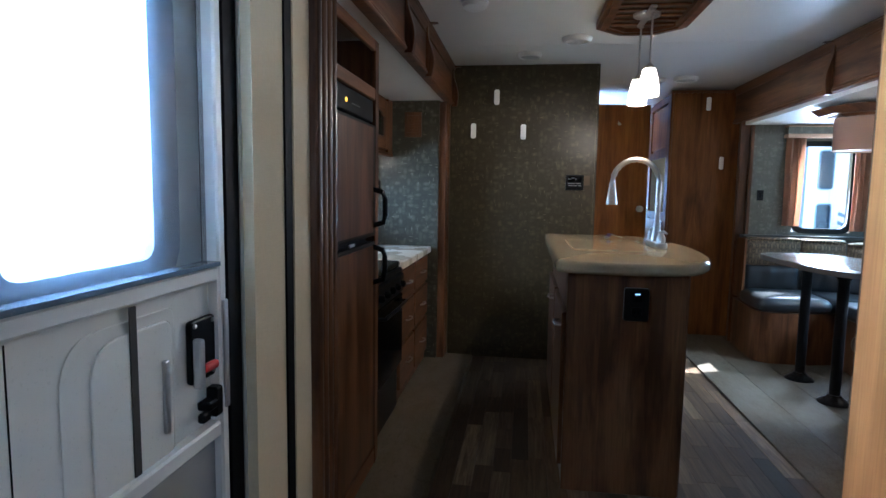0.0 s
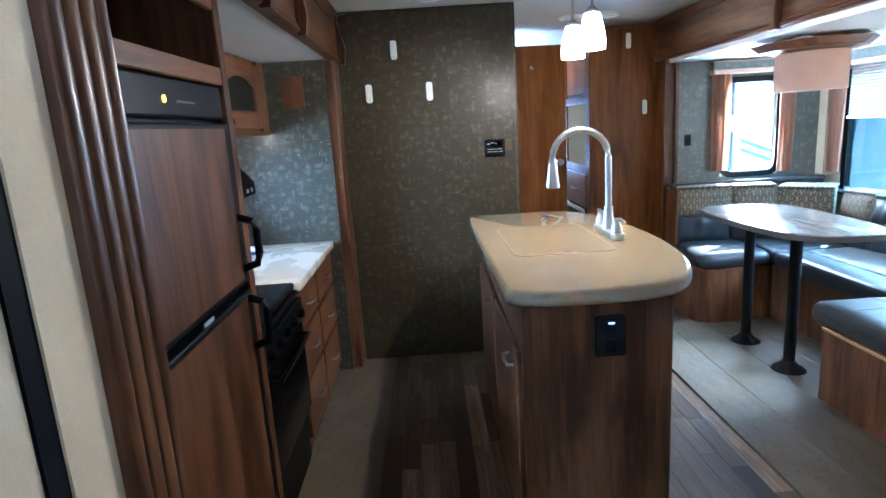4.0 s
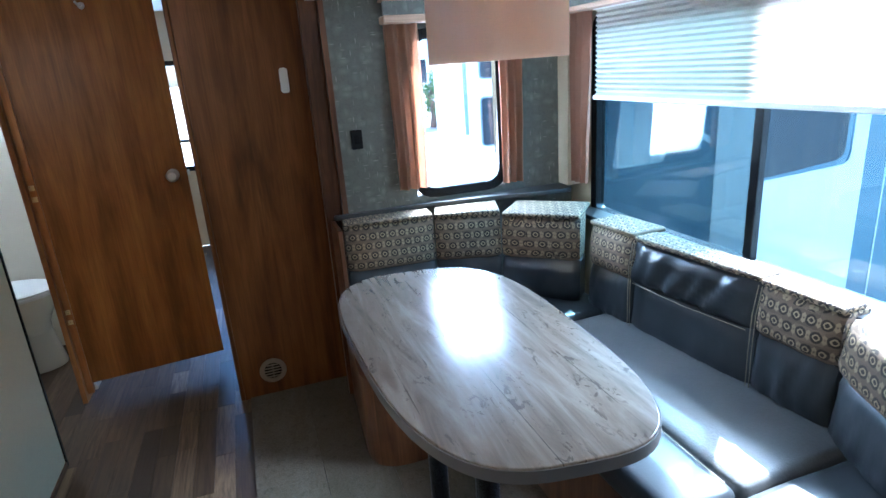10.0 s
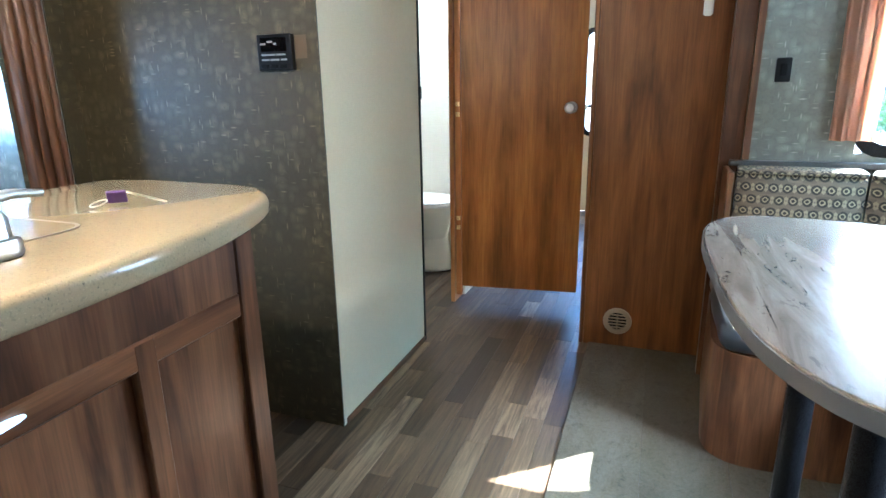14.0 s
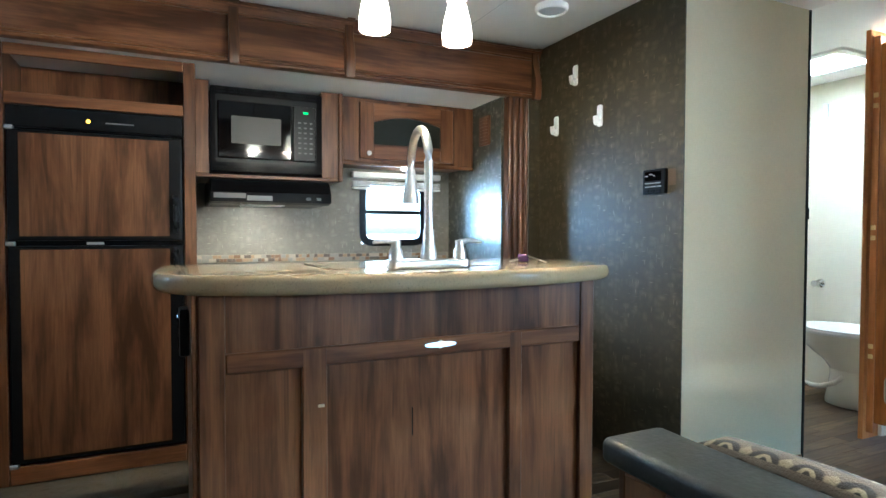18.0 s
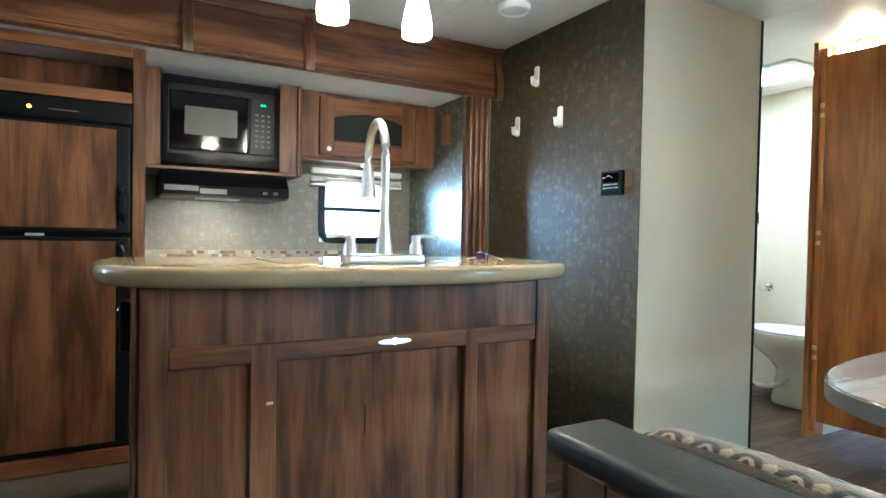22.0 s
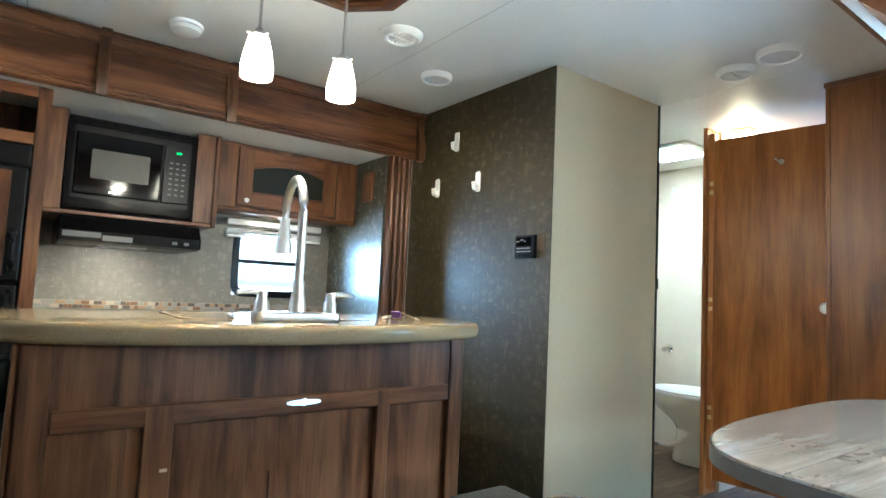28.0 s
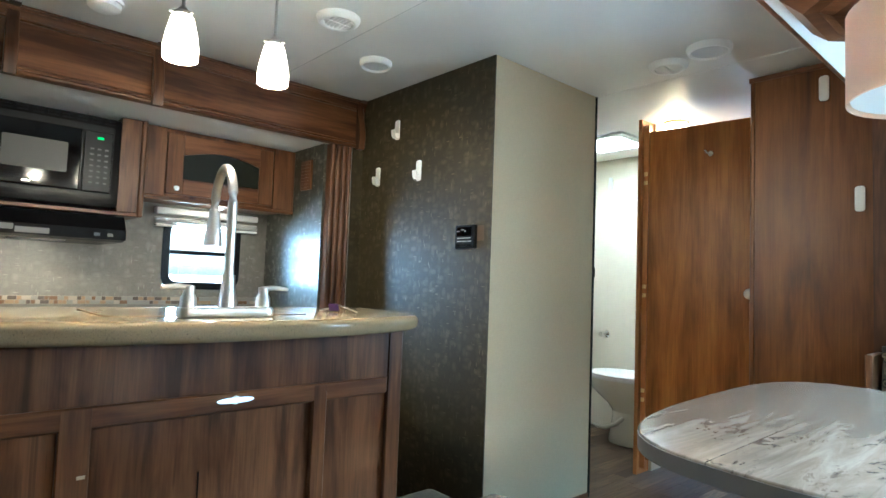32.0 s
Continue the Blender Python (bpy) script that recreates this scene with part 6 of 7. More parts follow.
# ==== hall, bathroom and fixtures ====
tc = thing("tall_cabinet", (2.4, 5.75, 0.0), "tall walnut wardrobe with a round floor vent and mirrored side door", "wardrobe")
part("front_panel", box(2.142, 2.665, 5.480, 5.496, 0.0, 1.975, 0.002), WOOD_WARM, tc)
part("corner_post", box(2.122, 2.1415, 5.478, 5.515, 0.0, 1.975, 0.004), WOOD_WARM, tc)
part("body", box(2.15, 2.665, 5.497, 6.28, 0.0, 1.975), WOOD_WARM, tc)
part("side_frame", boxes((2.128, 2.1495, 5.516, 5.60, 0.0, 1.95), (2.128, 2.1495, 6.20, 6.28, 0.0, 1.95), (2.128, 2.1495, 5.601, 6.199, 0.94, 1.0), (2.128, 2.1495, 5.601, 6.199, 1.46, 1.52), (2.128, 2.1495, 5.601, 6.199, 1.90, 1.95)), WOOD_WARM, tc)
part("mirror_panel", box(2.136, 2.140, 5.601, 6.199, 1.001, 1.459), MIRROR, tc, "mirror panel")
part("upper_panel", box(2.134, 2.142, 5.620, 6.180, 1.540, 1.880, 0.004), WOOD_RED, tc, "glossy golden brown upper door panel")
GRILLE = plain("tan_return_grille", (0.34, 0.26, 0.17), 0.5)
part("lower_panel", box(2.138, 2.142, 5.601, 6.199, 0.0, 0.40), GRILLE, tc, "tan return air grille")
for i in range(14):
    part("grille_slat", box(2.130, 2.1378, 5.64, 6.16, 0.06 + i * 0.022, 0.068 + i * 0.022), GRILLE, tc)
heater = part("appliance_front", box(2.116, 2.142, 5.605, 6.195, 0.415, 0.665, 0.006, 2), BLACKGLASS, tc, "black glass appliance front")
part("appliance_frame", ring_plate(rect(5.61, 6.19, 0.42, 0.66, 0.008), rect(5.64, 6.16, 0.45, 0.63, 0.006), 2.112, 2.1158, "x"), ALU, heater, "grey metal frame")
for z0, z1 in ((0.68, 0.93),):
    d = part("drawer", box(2.122, 2.142, 5.602, 6.198, z0, z1, 0.004), WOOD_H, tc)
    part("handle", tube([(2.122, 5.82, (z0 + z1) / 2), (2.10, 5.83, (z0 + z1) / 2), (2.096, 5.90, (z0 + z1) / 2), (2.10, 5.97, (z0 + z1) / 2), (2.122, 5.98, (z0 + z1) / 2)], 0.005, 8), STEEL, d, smooth=True)
part("cornice", box(2.118, 2.668, 5.474, 5.4785, 1.955, 1.977), WOOD_H, tc)
fv = thing("floor_vent", (2.283, 5.478, 0.124), "round tan heating vent low on the wardrobe", "vent")
part("ring", lathe([(0.038, -0.001), (0.040, -0.007), (0.058, -0.006), (0.061, -0.001)], (2.283, 5.4795, 0.124), "y", 36), plain("tan_vent_plastic", (0.24, 0.18, 0.12), 0.45), fv, smooth=True)
part("grille_back", lathe([(0.0405, -0.002), (0.0, -0.002)], (2.283, 5.4795, 0.124), "y", 24), BLACK, fv)
for i in range(-2, 3):
    w = math.sqrt(0.038 ** 2 - (i * 0.014) ** 2)
    part("slat", box(2.283 - w, 2.283 + w, 5.4725, 5.4770, 0.124 + i * 0.014 - 0.0025, 0.124 + i * 0.014 + 0.0025), plain("vent_slat", (0.22, 0.165, 0.11), 0.45) if i == -2 else bpy.data.materials["vent_slat"], fv)
part("grille_post", box(2.2805, 2.2855, 5.4715, 5.4724, 0.088, 0.160), bpy.data.materials["vent_slat"], fv)

# bathroom door standing open across the hall
bd = thing("door_2", (1.42, 5.83, 0.0), "reddish brown wooden bathroom door standing open across the hall", "door", kind="structure")
ang = math.atan2(0.075, 0.63)
def dpt(u, n, z):
    return (1.425 + u * math.cos(ang) - n * math.sin(ang), 5.825 + u * math.sin(ang) + n * math.cos(ang), z)
def dbox(u0, u1, n0, n1, z0, z1, bevel=0.0):
    bm = box(u0, u1, n0, n1, z0, z1, bevel)
    for v in bm.verts:
        v.co = Vector(dpt(*v.co))
    return bm
part("leaf", dbox(0.03, 0.632, 0.002, 0.032, 0.085, 1.925, 0.001), WOOD_RED, bd)
part("edge_strip", dbox(0.0, 0.029, -0.004, 0.036, 0.035, 1.965, 0.002), WOOD_EDGE, bd, "orange wooden hinge strip")
for zz in (0.98, 1.62, 0.40):
    for k in (0, 0.05):
        part("hinge", dbox(0.004, 0.024, -0.0075, -0.0045, zz + k, zz + k + 0.022), plain("brass_hinge", (0.70, 0.52, 0.25), 0.3, Metallic=0.9) if zz == 0.98 and k == 0 else bpy.data.materials["brass_hinge"], bd, "brass hinge leaf")
kn = part("knob", lathe([(0.028, 0.0), (0.027, -0.006), (0.012, -0.010), (0.011, -0.03), (0.024, -0.042), (0.027, -0.055), (0.018, -0.066), (0.0, -0.068)], dpt(0.57, 0.002, 1.02), "y", 24), STEEL, bd, "round nickel knob", smooth=True)
part("latch_bolt", dbox(0.632, 0.645, 0.010, 0.024, 1.008, 1.032), STEEL, kn)
hk = thing("robe_hook", dpt(0.36, 0, 1.755), "small metal robe hook on the bathroom door", "hook")
part("base", lathe([(0.014, 0.0), (0.012, -0.005), (0, -0.006)], dpt(0.36, 0.002, 1.76), "y", 16), STEEL, hk, smooth=True)
x0, y0, z0 = dpt(0.36, 0, 1.76)
part("prong", tube([(x0, y0 - 0.004, z0), (x0 - 0.004, y0 - 0.03, z0 - 0.002), (x0 - 0.012, y0 - 0.042, z0 + 0.012)], [0.004, 0.004, 0.005], 8), STEEL, hk, smooth=True)
part("prong", tube([(x0, y0 - 0.004, z0), (x0 + 0.004, y0 - 0.022, z0 - 0.014), (x0 + 0.012, y0 - 0.032, z0 - 0.004)], [0.004, 0.004, 0.005], 8), STEEL, hk, smooth=True)
struct("trim_bath_door", boxes((1.402, 1.4235, 5.80, 5.93, 0.0, 1.996)), WOOD_EDGE, "orange wooden door jamb")
ct = thing("catch", (1.45, 5.28, 1.1), "small dark door catch on the partition edge", "catch")
part("plate", box(1.4565, 1.462, 5.278, 5.296, 1.075, 1.125, 0.002), BLACK, ct)

# toilet seen through the bathroom opening
to = thing("toilet", (1.02, 6.37, 0.0), "white porcelain trailer toilet with a foot pedal and closed lid", "toilet")
TX, TY = 0.985, 6.37
def oval(cx, a, b, z, n=32):
    return [(cx + a * math.cos(2 * math.pi * i / n), TY + b * math.sin(2 * math.pi * i / n), z) for i in range(n)]
part("base", loft([oval(TX + 0.075, 0.150, 0.115, 0.0), oval(TX + 0.075, 0.152, 0.117, 0.018), oval(TX + 0.075, 0.146, 0.11, 0.05), oval(TX + 0.075, 0.126, 0.092, 0.17), oval(TX + 0.07, 0.125, 0.09, 0.205)]), PORCELAIN, to, smooth=60)
part("bowl", loft([oval(TX + 0.07, 0.125, 0.09, 0.205), oval(TX + 0.055, 0.143, 0.107, 0.25), oval(TX + 0.03, 0.188, 0.14, 0.30), oval(TX + 0.02, 0.228, 0.17, 0.345), oval(TX + 0.02, 0.245, 0.183, 0.405), oval(TX + 0.02, 0.245, 0.183, 0.415)]), PORCELAIN, to, smooth=60)
part("seat", loft([oval(TX + 0.02, 0.25, 0.187, 0.416), oval(TX + 0.02, 0.255, 0.19, 0.424), oval(TX + 0.02, 0.25, 0.187, 0.434)]), WHITE, to, smooth=50)
part("lid", loft([oval(TX + 0.02, 0.25, 0.187, 0.436), oval(TX + 0.02, 0.252, 0.188, 0.446), oval(TX + 0.02, 0.23, 0.17, 0.456), oval(TX + 0.02, 0.10, 0.08, 0.462)]), WHITE, to, smooth=50)
part("pedal", tube([(TX - 0.115, TY - 0.15, 0.112), (TX - 0.075, TY - 0.16, 0.104), (TX - 0.02, TY - 0.155, 0.108), (TX + 0.04, TY - 0.13, 0.135), (TX + 0.075, TY - 0.10, 0.18)], [0.007, 0.013, 0.015, 0.015, 0.015], 10), PORCELAIN, to, "white curved foot pedal", smooth=True)
tp = thing("paper_holder", (0.707, 6.6, 0.683), "chrome paper holder on the bathroom wall", "paper holder")
part("flange", lathe([(0.03, 0.0), (0.028, -0.01), (0.012, -0.02), (0.011, -0.055), (0.02, -0.06), (0.02, -0.075), (0, -0.077)], (0.707, 6.619, 0.683), "y", 20), CHROME, tp, smooth=True)
bh = thing("wall_hook", (0.72, 6.61, 1.81), "white adhesive hook on the bathroom wall", "hook", "wall hooks")
part("plate", prism(rect(0.703, 0.737, 1.76, 1.86, 0.012), 6.608, 6.6195, "y", 0.003), WHITE, bh)
lt = thing("paper_plate", (0.557, 6.6, 0.68), "small grey plate on the bathroom wall", "plate")
part("plate", prism(rect(0.542, 0.572, 0.655, 0.705, 0.004), 6.612, 6.6195, "y", 0.001), plain("grey_plate", (0.3, 0.3, 0.3), 0.4), lt)
bv = thing("roof_vent", (0.985, 6.16, 2.02), "white framed roof vent with a blue lit dome", "roof vent")
part("frame", ring_plate(rect(0.76, 1.21, 5.94, 6.38, 0.03), rect(0.815, 1.155, 5.995, 6.325, 0.02), 1.983, 1.9975, "z"), WHITE, bv)
part("shaft", ring_plate(rect(0.802, 1.168, 5.982, 6.338, 0.02), rect(0.812, 1.158, 5.992, 6.328, 0.02), 1.9975, 2.18, "z"), WHITE, bv)

# ceiling lamp behind the bathroom door
hl = thing("ceiling_lamp", (1.53, 5.99, 1.998), "round glowing ceiling lamp in the hall", "lamp")
part("base", lathe([(0.07, 0.0), (0.07, -0.012), (0, -0.012)], (1.53, 5.99, 1.9975)), plain("brass_lamp_base", (0.6, 0.42, 0.18), 0.3, Metallic=0.9), hl, smooth=True)
part("globe", lathe([(0.062, -0.0125), (0.066, -0.03), (0.05, -0.055), (0.0, -0.065)], (1.53, 5.99, 1.9975)), LAMP_DIM, hl, "glowing glass", smooth=True)
lamp("hall_lamp", "POINT", pose(1.53, 5.99, 1.90), 0.13, (1.0, 0.66, 0.32), radius=0.05)

# adhesive hooks
def adhesive_hook(x, y, z, w=0.036, h=0.10, prong=True):
    t = thing("wall_hook", (x, y, z), "white adhesive plastic hook on a wall", "hook", "wall hooks")
    part("plate", prism(rect(x - w / 2, x + w / 2, z - h / 2, z + h / 2, w * 0.4), y - 0.007, y - 0.0005, "y", 0.002), WHITE, t, smooth=40)
    if prong:
        part("prong", prism([(y - 0.008, z - h * 0.42), (y - 0.008, z - h * 0.15), (y - 0.016, z - h * 0.22), (y - 0.022, z - h * 0.22), (y - 0.030, z - h * 0.02), (y - 0.034, z - h * 0.03), (y - 0.030, z - h * 0.34), (y - 0.022, z - h * 0.44)], x - w * 0.4, x + w * 0.4, "x", 0.002), WHITE, t)
for x, z in ((0.782, 1.785), (0.629, 1.562), (0.964, 1.556)):
    adhesive_hook(x, 4.54, z)
adhesive_hook(2.405, 5.478, 1.870, 0.036, 0.105, False)
adhesive_hook(2.525, 5.478, 1.406, 0.034, 0.10, False)

th = thing("thermostat", (1.31, 4.535, 1.22), "black wall control panel with white print", "control panel")
part("plate", prism(rect(1.254, 1.372, 1.172, 1.274, 0.006), 4.520, 4.5395, "y", 0.003), BLACK, th)
part("screen", box(1.268, 1.356, 4.5185, 4.5198, 1.226, 1.264), BLACKGLASS, th)
PRINT = plain("white_print", (0.20, 0.20, 0.20), 0.5)
for i, (xa, xb, zz) in enumerate(((1.268, 1.286, 1.244), (1.292, 1.310, 1.250), (1.314, 1.322, 1.244), (1.270, 1.318, 1.214), (1.322, 1.352, 1.214), (1.270, 1.296, 1.200), (1.300, 1.330, 1.200), (1.336, 1.356, 1.200))):
    part("print_bar", box(xa, xb, 4.5170, 4.5184, zz, zz + 0.005), PRINT, th)
for i in range(3):
    part("button", box(1.266 + i * 0.032, 1.290 + i * 0.032, 4.516, 4.5198, 1.178, 1.190, 0.001), RUBBER, th)
sm = thing("wall_patch", (1.395, 4.538, 1.24), "worn tan patch on the wallpaper beside the control panel", "patch")
part("patch", box(1.374, 1.412, 4.5385, 4.5396, 1.205, 1.270), plain("bare_tan_patch", (0.075, 0.050, 0.029), 0.7), sm)

# pendant pair and their ceiling plate
CX, CY = 1.53, 3.365
pl = thing("pendant_lamp", (1.515, 3.4, 1.57), "pair of frosted glass pendants under a carved wooden ceiling plate", "lamp")
def oct2(a, b, c):
    return [(CX - a, CY - b + c), (CX - a + c, CY - b), (CX + a - c, CY - b), (CX + a, CY - b + c), (CX + a, CY + b - c), (CX + a - c, CY + b), (CX - a + c, CY + b), (CX - a, CY + b - c)]
part("plate_rim", ring_plate(oct2(0.215, 0.37, 0.12), oct2(0.155, 0.31, 0.09), 1.966, 1.9975, "z"), WOOD_H, pl, "carved wooden rim")
part("plate_bead", ring_plate(oct2(0.195, 0.35, 0.11), oct2(0.17, 0.325, 0.10), 1.958, 1.9655, "z"), WOOD_H, pl)
part("plate_panel", prism(oct2(0.1545, 0.3095, 0.0895), 1.985, 1.9970, "z"), WOOD, pl)
for i in range(-3, 4):
    part("plate_slat", box(CX - 0.15, CX + 0.15, CY + i * 0.075 - 0.012, CY + i * 0.075 + 0.012, 1.974, 1.9845, 0.003), WOOD_H, pl)
part("canopy", lathe([(0.06, 0.0), (0.058, -0.012), (0.03, -0.022), (0, -0.024)], (1.515, 3.40, 1.9735)), STEEL, pl, smooth=True)
part("canopy_bar", box(1.500, 1.530, 3.24, 3.56, 1.955, 1.968, 0.004), STEEL, pl)
for y in (3.262, 3.522):
    rod = part("rod", cyl((1.512, y, 1.718), (1.515, y, 1.967), 0.0045, 0.0045, 10), STEEL, pl, smooth=True)
    part("swivel", lathe([(0.0, 0.0), (0.011, 0.004), (0.013, 0.015), (0.010, 0.03), (0, 0.032)], (1.515, y, 1.940)), STEEL, rod, smooth=True)
    part("cap", lathe([(0.024, 0.0), (0.024, 0.008), (0.014, 0.016), (0.008, 0.024), (0, 0.024)], (1.512, y, 1.702)), STEEL, rod, smooth=True)
    for q in (0.5, 2.6, 4.7):
        part("cap_screw", cyl((1.512 + 0.020 * math.cos(q), y + 0.020 * math.sin(q), 1.7065), (1.512 + 0.034 * math.cos(q), y + 0.034 * math.sin(q), 1.7065), 0.0035, 0.0035, 8), STEEL, rod)
    part("shade", lathe([(0.022, 0.120), (0.028, 0.113), (0.039, 0.068), (0.0450, 0.030), (0.0435, 0.0), (0.0405, 0.0), (0.042, 0.030), (0.036, 0.068), (0.022, 0.116)], (1.512, y, 1.584)), LAMP, rod, "glowing frosted glass shade", smooth=True)
    lamp("pendant_bulb", "POINT", pose(1.512, y, 1.577), 1.4, WARM, radius=0.006)

# things on the ceiling
def round_vent(x, y, r, slats):
    v = thing("ceiling_vent", (x, y, H), "round white louvred ceiling vent", "ceiling vent", "ceiling vents")
    part("ring", lathe([(r * 0.66, -0.010), (r * 0.69, -0.022), (r * 0.80, -0.024), (r * 0.96, -0.014), (r, -0.004), (r, 0.0)], (x, y, H - 0.0005)), MOULDED, v, smooth=True)
    part("backing", lathe([(r * 0.66, -0.006), (0, -0.006)], (x, y, H - 0.0005)), plain("vent_shadow_grey", (0.12, 0.12, 0.12), 0.6) if "vent_shadow_grey" not in bpy.data.materials else bpy.data.materials["vent_shadow_grey"], v)
    for i in range(slats):
        o = (i - (slats - 1) / 2) / slats * 2 * r * 0.66
        w = math.sqrt(max(0, (r * 0.64) ** 2 - o * o))
        part("slat", box(x - w, x + w, y + o - 0.003, y + o + 0.003, H - 0.019, H - 0.010), MOULDED, v)
    part("spoke", box(x - 0.004, x + 0.004, y - r * 0.64, y + r * 0.64, H - 0.022, H - 0.0195), MOULDED, v)
def speaker(x, y, r):
    v = thing("ceiling_speaker", (x, y, H), "round white ceiling speaker with a fine grille", "speaker", "ceiling speakers")
    part("rim", lathe([(r * 0.80, -0.018), (r * 0.86, -0.026), (r * 0.95, -0.022), (r, -0.010), (r, 0.0)], (x, y, H - 0.0005)), MOULDED, v, smooth=True)
    part("grille", lathe([(r * 0.81, -0.018), (r * 0.5, -0.020), (0, -0.021)], (x, y, H - 0.0005)), plain("speaker_grille", (0.62, 0.62, 0.61), 0.6, 900.0, 0.1, 0.5) if "speaker_grille" not in bpy.data.materials else bpy.data.materials["speaker_grille"], v, smooth=True)
round_vent(1.246, 3.89, 0.082, 7)
round_vent(1.915, 5.13, 0.082, 7)
speaker(0.993, 4.241, 0.072)
speaker(2.117, 5.065, 0.085)
sd = thing("smoke_detector", (0.745, 3.22, H), "round white smoke detector on the ceiling", "smoke detector")
part("base", lathe([(0.062, 0.0), (0.062, -0.012), (0.05, -0.014)], (0.745, 3.22, H - 0.0005)), MOULDED, sd, smooth=30)
part("dome", lathe([(0.055, -0.0145), (0.053, -0.030), (0.035, -0.040), (0, -0.041)], (0.745, 3.22, H - 0.0005)), MOULDED, sd, smooth=40)

# tall cabinet beside the entry
nc = thing("entry_cabinet", (2.0, 0.8, 0.0), "tall walnut cabinet near the entry, its lit edge coloured brighter", "cabinet")
part("side_panel", box(1.351, 2.665, 1.226, 1.246, 0.0, 1.99, 0.002), WOOD, nc)
part("body", box(1.363, 2.665, 0.30, 1.225, 0.0, 1.99), WOOD, nc)
# brighter wood colour on the front edge paints the light falling there
part("front_frame", boxes((1.341, 1.362, 0.30, 0.36, 0.0, 1.99), (1.341, 1.362, 1.14, 1.225, 0.0, 1.99), bevel=0.003), WOOD_EDGE, nc, "edge coloured bright orange brown for the light on it")
d = part("cabinet_door", box(1.344, 1.3615, 0.365, 1.135, 0.08, 1.96, 0.004), WOOD, nc)
part("handle", tube([(1.344, 0.45, 1.0), (1.321, 0.45, 1.01), (1.318, 0.45, 1.06), (1.321, 0.45, 1.11), (1.344, 0.45, 1.12)], 0.005, 8), STEEL, d, smooth=True)

# ==== outside ====
GRAVEL = plain("pale_gravel", (0.40, 0.385, 0.36), 0.9, 30.0, 0.2, 0.5, 0.6)
gm = bmesh.new()
bmesh.ops.create_grid(gm, x_segments=8, y_segments=8, size=600)
for v in gm.verts:
    v.co.z = -0.92
struct("ground", gm, GRAVEL, "pale gravel lot that reaches the horizon")
CAMPER = plain("white_gelcoat", (0.58, 0.61, 0.62), 0.25, 80.0, 0.03, 0.03)
STRIPE = plain("blue_grey_stripe", (0.10, 0.165, 0.22), 0.3, 80.0, 0.1, 0.03)
DARKPANE = mat("dark_tinted_pane", (0.010, 0.018, 0.030), 0.08)


def camper(name, at, turn, label, windows, bands, marks=()):
    """A parked travel trailer whose long side faces -x before it is turned."""
    c = thing(name, (0, 0, 0), label, "trailer", "parked trailers")
    L0, L1 = -3.6, 3.6
    part("body", prism(rounded([(0, -0.45), (2.3, -0.45), (2.3, 2.15), (0, 2.15)], [0.04, 0.04, 0.25, 0.25], 5), L0, L1, "y", 0.03, 2), CAMPER, c, "white moulded body")
    for y0, y1, z0, z1, slant in windows:
        def quad(e):
            return rounded([(y0 + e, z0 + slant + e), (y1 - e, z0 + e), (y1 - e + slant * 0.3, z1 - e), (y0 + e, z1 - e)], 0.08, 5)
        w = part("window", ring_plate(quad(0), quad(0.03), -0.018, 0.002, "x"), STRIPE, c, "dark blue window rim")
        part("pane", prism(quad(0.026), -0.008, -0.003, "x"), DARKPANE, w, "dark tinted glass")
    for y0, y1, z0, z1 in bands:
        part("stripe", box(-0.006, -0.001, y0, y1, z0, z1), STRIPE, c, "blue grey painted panel")
    for pts in marks:
        part("graphic", prism(pts, -0.012, -0.0065, "x"), CAMPER, c, "white painted graphic")
    part("skirt", box(0.05, 2.25, L0 + 0.2, L1 - 0.2, -0.62, -0.452), BLACKMETAL, c)
    for y in (-0.55, 0.35):
        w = part("wheel", lathe([(0.0, 0.0), (0.10, 0.0), (0.2, 0.03), (0.2, 0.19), (0.0, 0.19)], (0.02, y, -0.58), "x", 24), ALU, c, smooth=40)
        part("tyre", lathe([(0.201, 0.0), (0.30, -0.005), (0.335, 0.04), (0.335, 0.17), (0.30, 0.21), (0.201, 0.19)], (0.02, y, -0.58), "x", 28), RUBBER, w, smooth=40)
    part("jack", boxes((0.2, 0.3, L0 + 0.3, L0 + 0.4, -0.92, -0.62), (0.2, 0.3, L1 - 0.4, L1 - 0.3, -0.92, -0.62)), BLACKMETAL, c)
    c.matrix_basis = pose(*at, 0, 0, turn)
    return c


camper("camper_trailer", (6.4, 6.9, 0.0), 0, "white travel trailer with dark windows parked alongside", ((-1.02, -0.25, 0.28, 1.12, 0.27),),
       ((-1.27, -1.13, -0.40, 2.0), (-1.50, -1.285, -0.40, 2.0), (0.24, 3.5, -0.40, 1.9)),
       (rounded([(0.80, 1.25), (0.91, 0.31), (1.81, 0.10), (1.58, 1.25)], 0.08, 4), rounded([(0.30, 0.62), (0.30, 0.56), (0.68, 0.66), (0.68, 0.74)], 0.01, 2)))
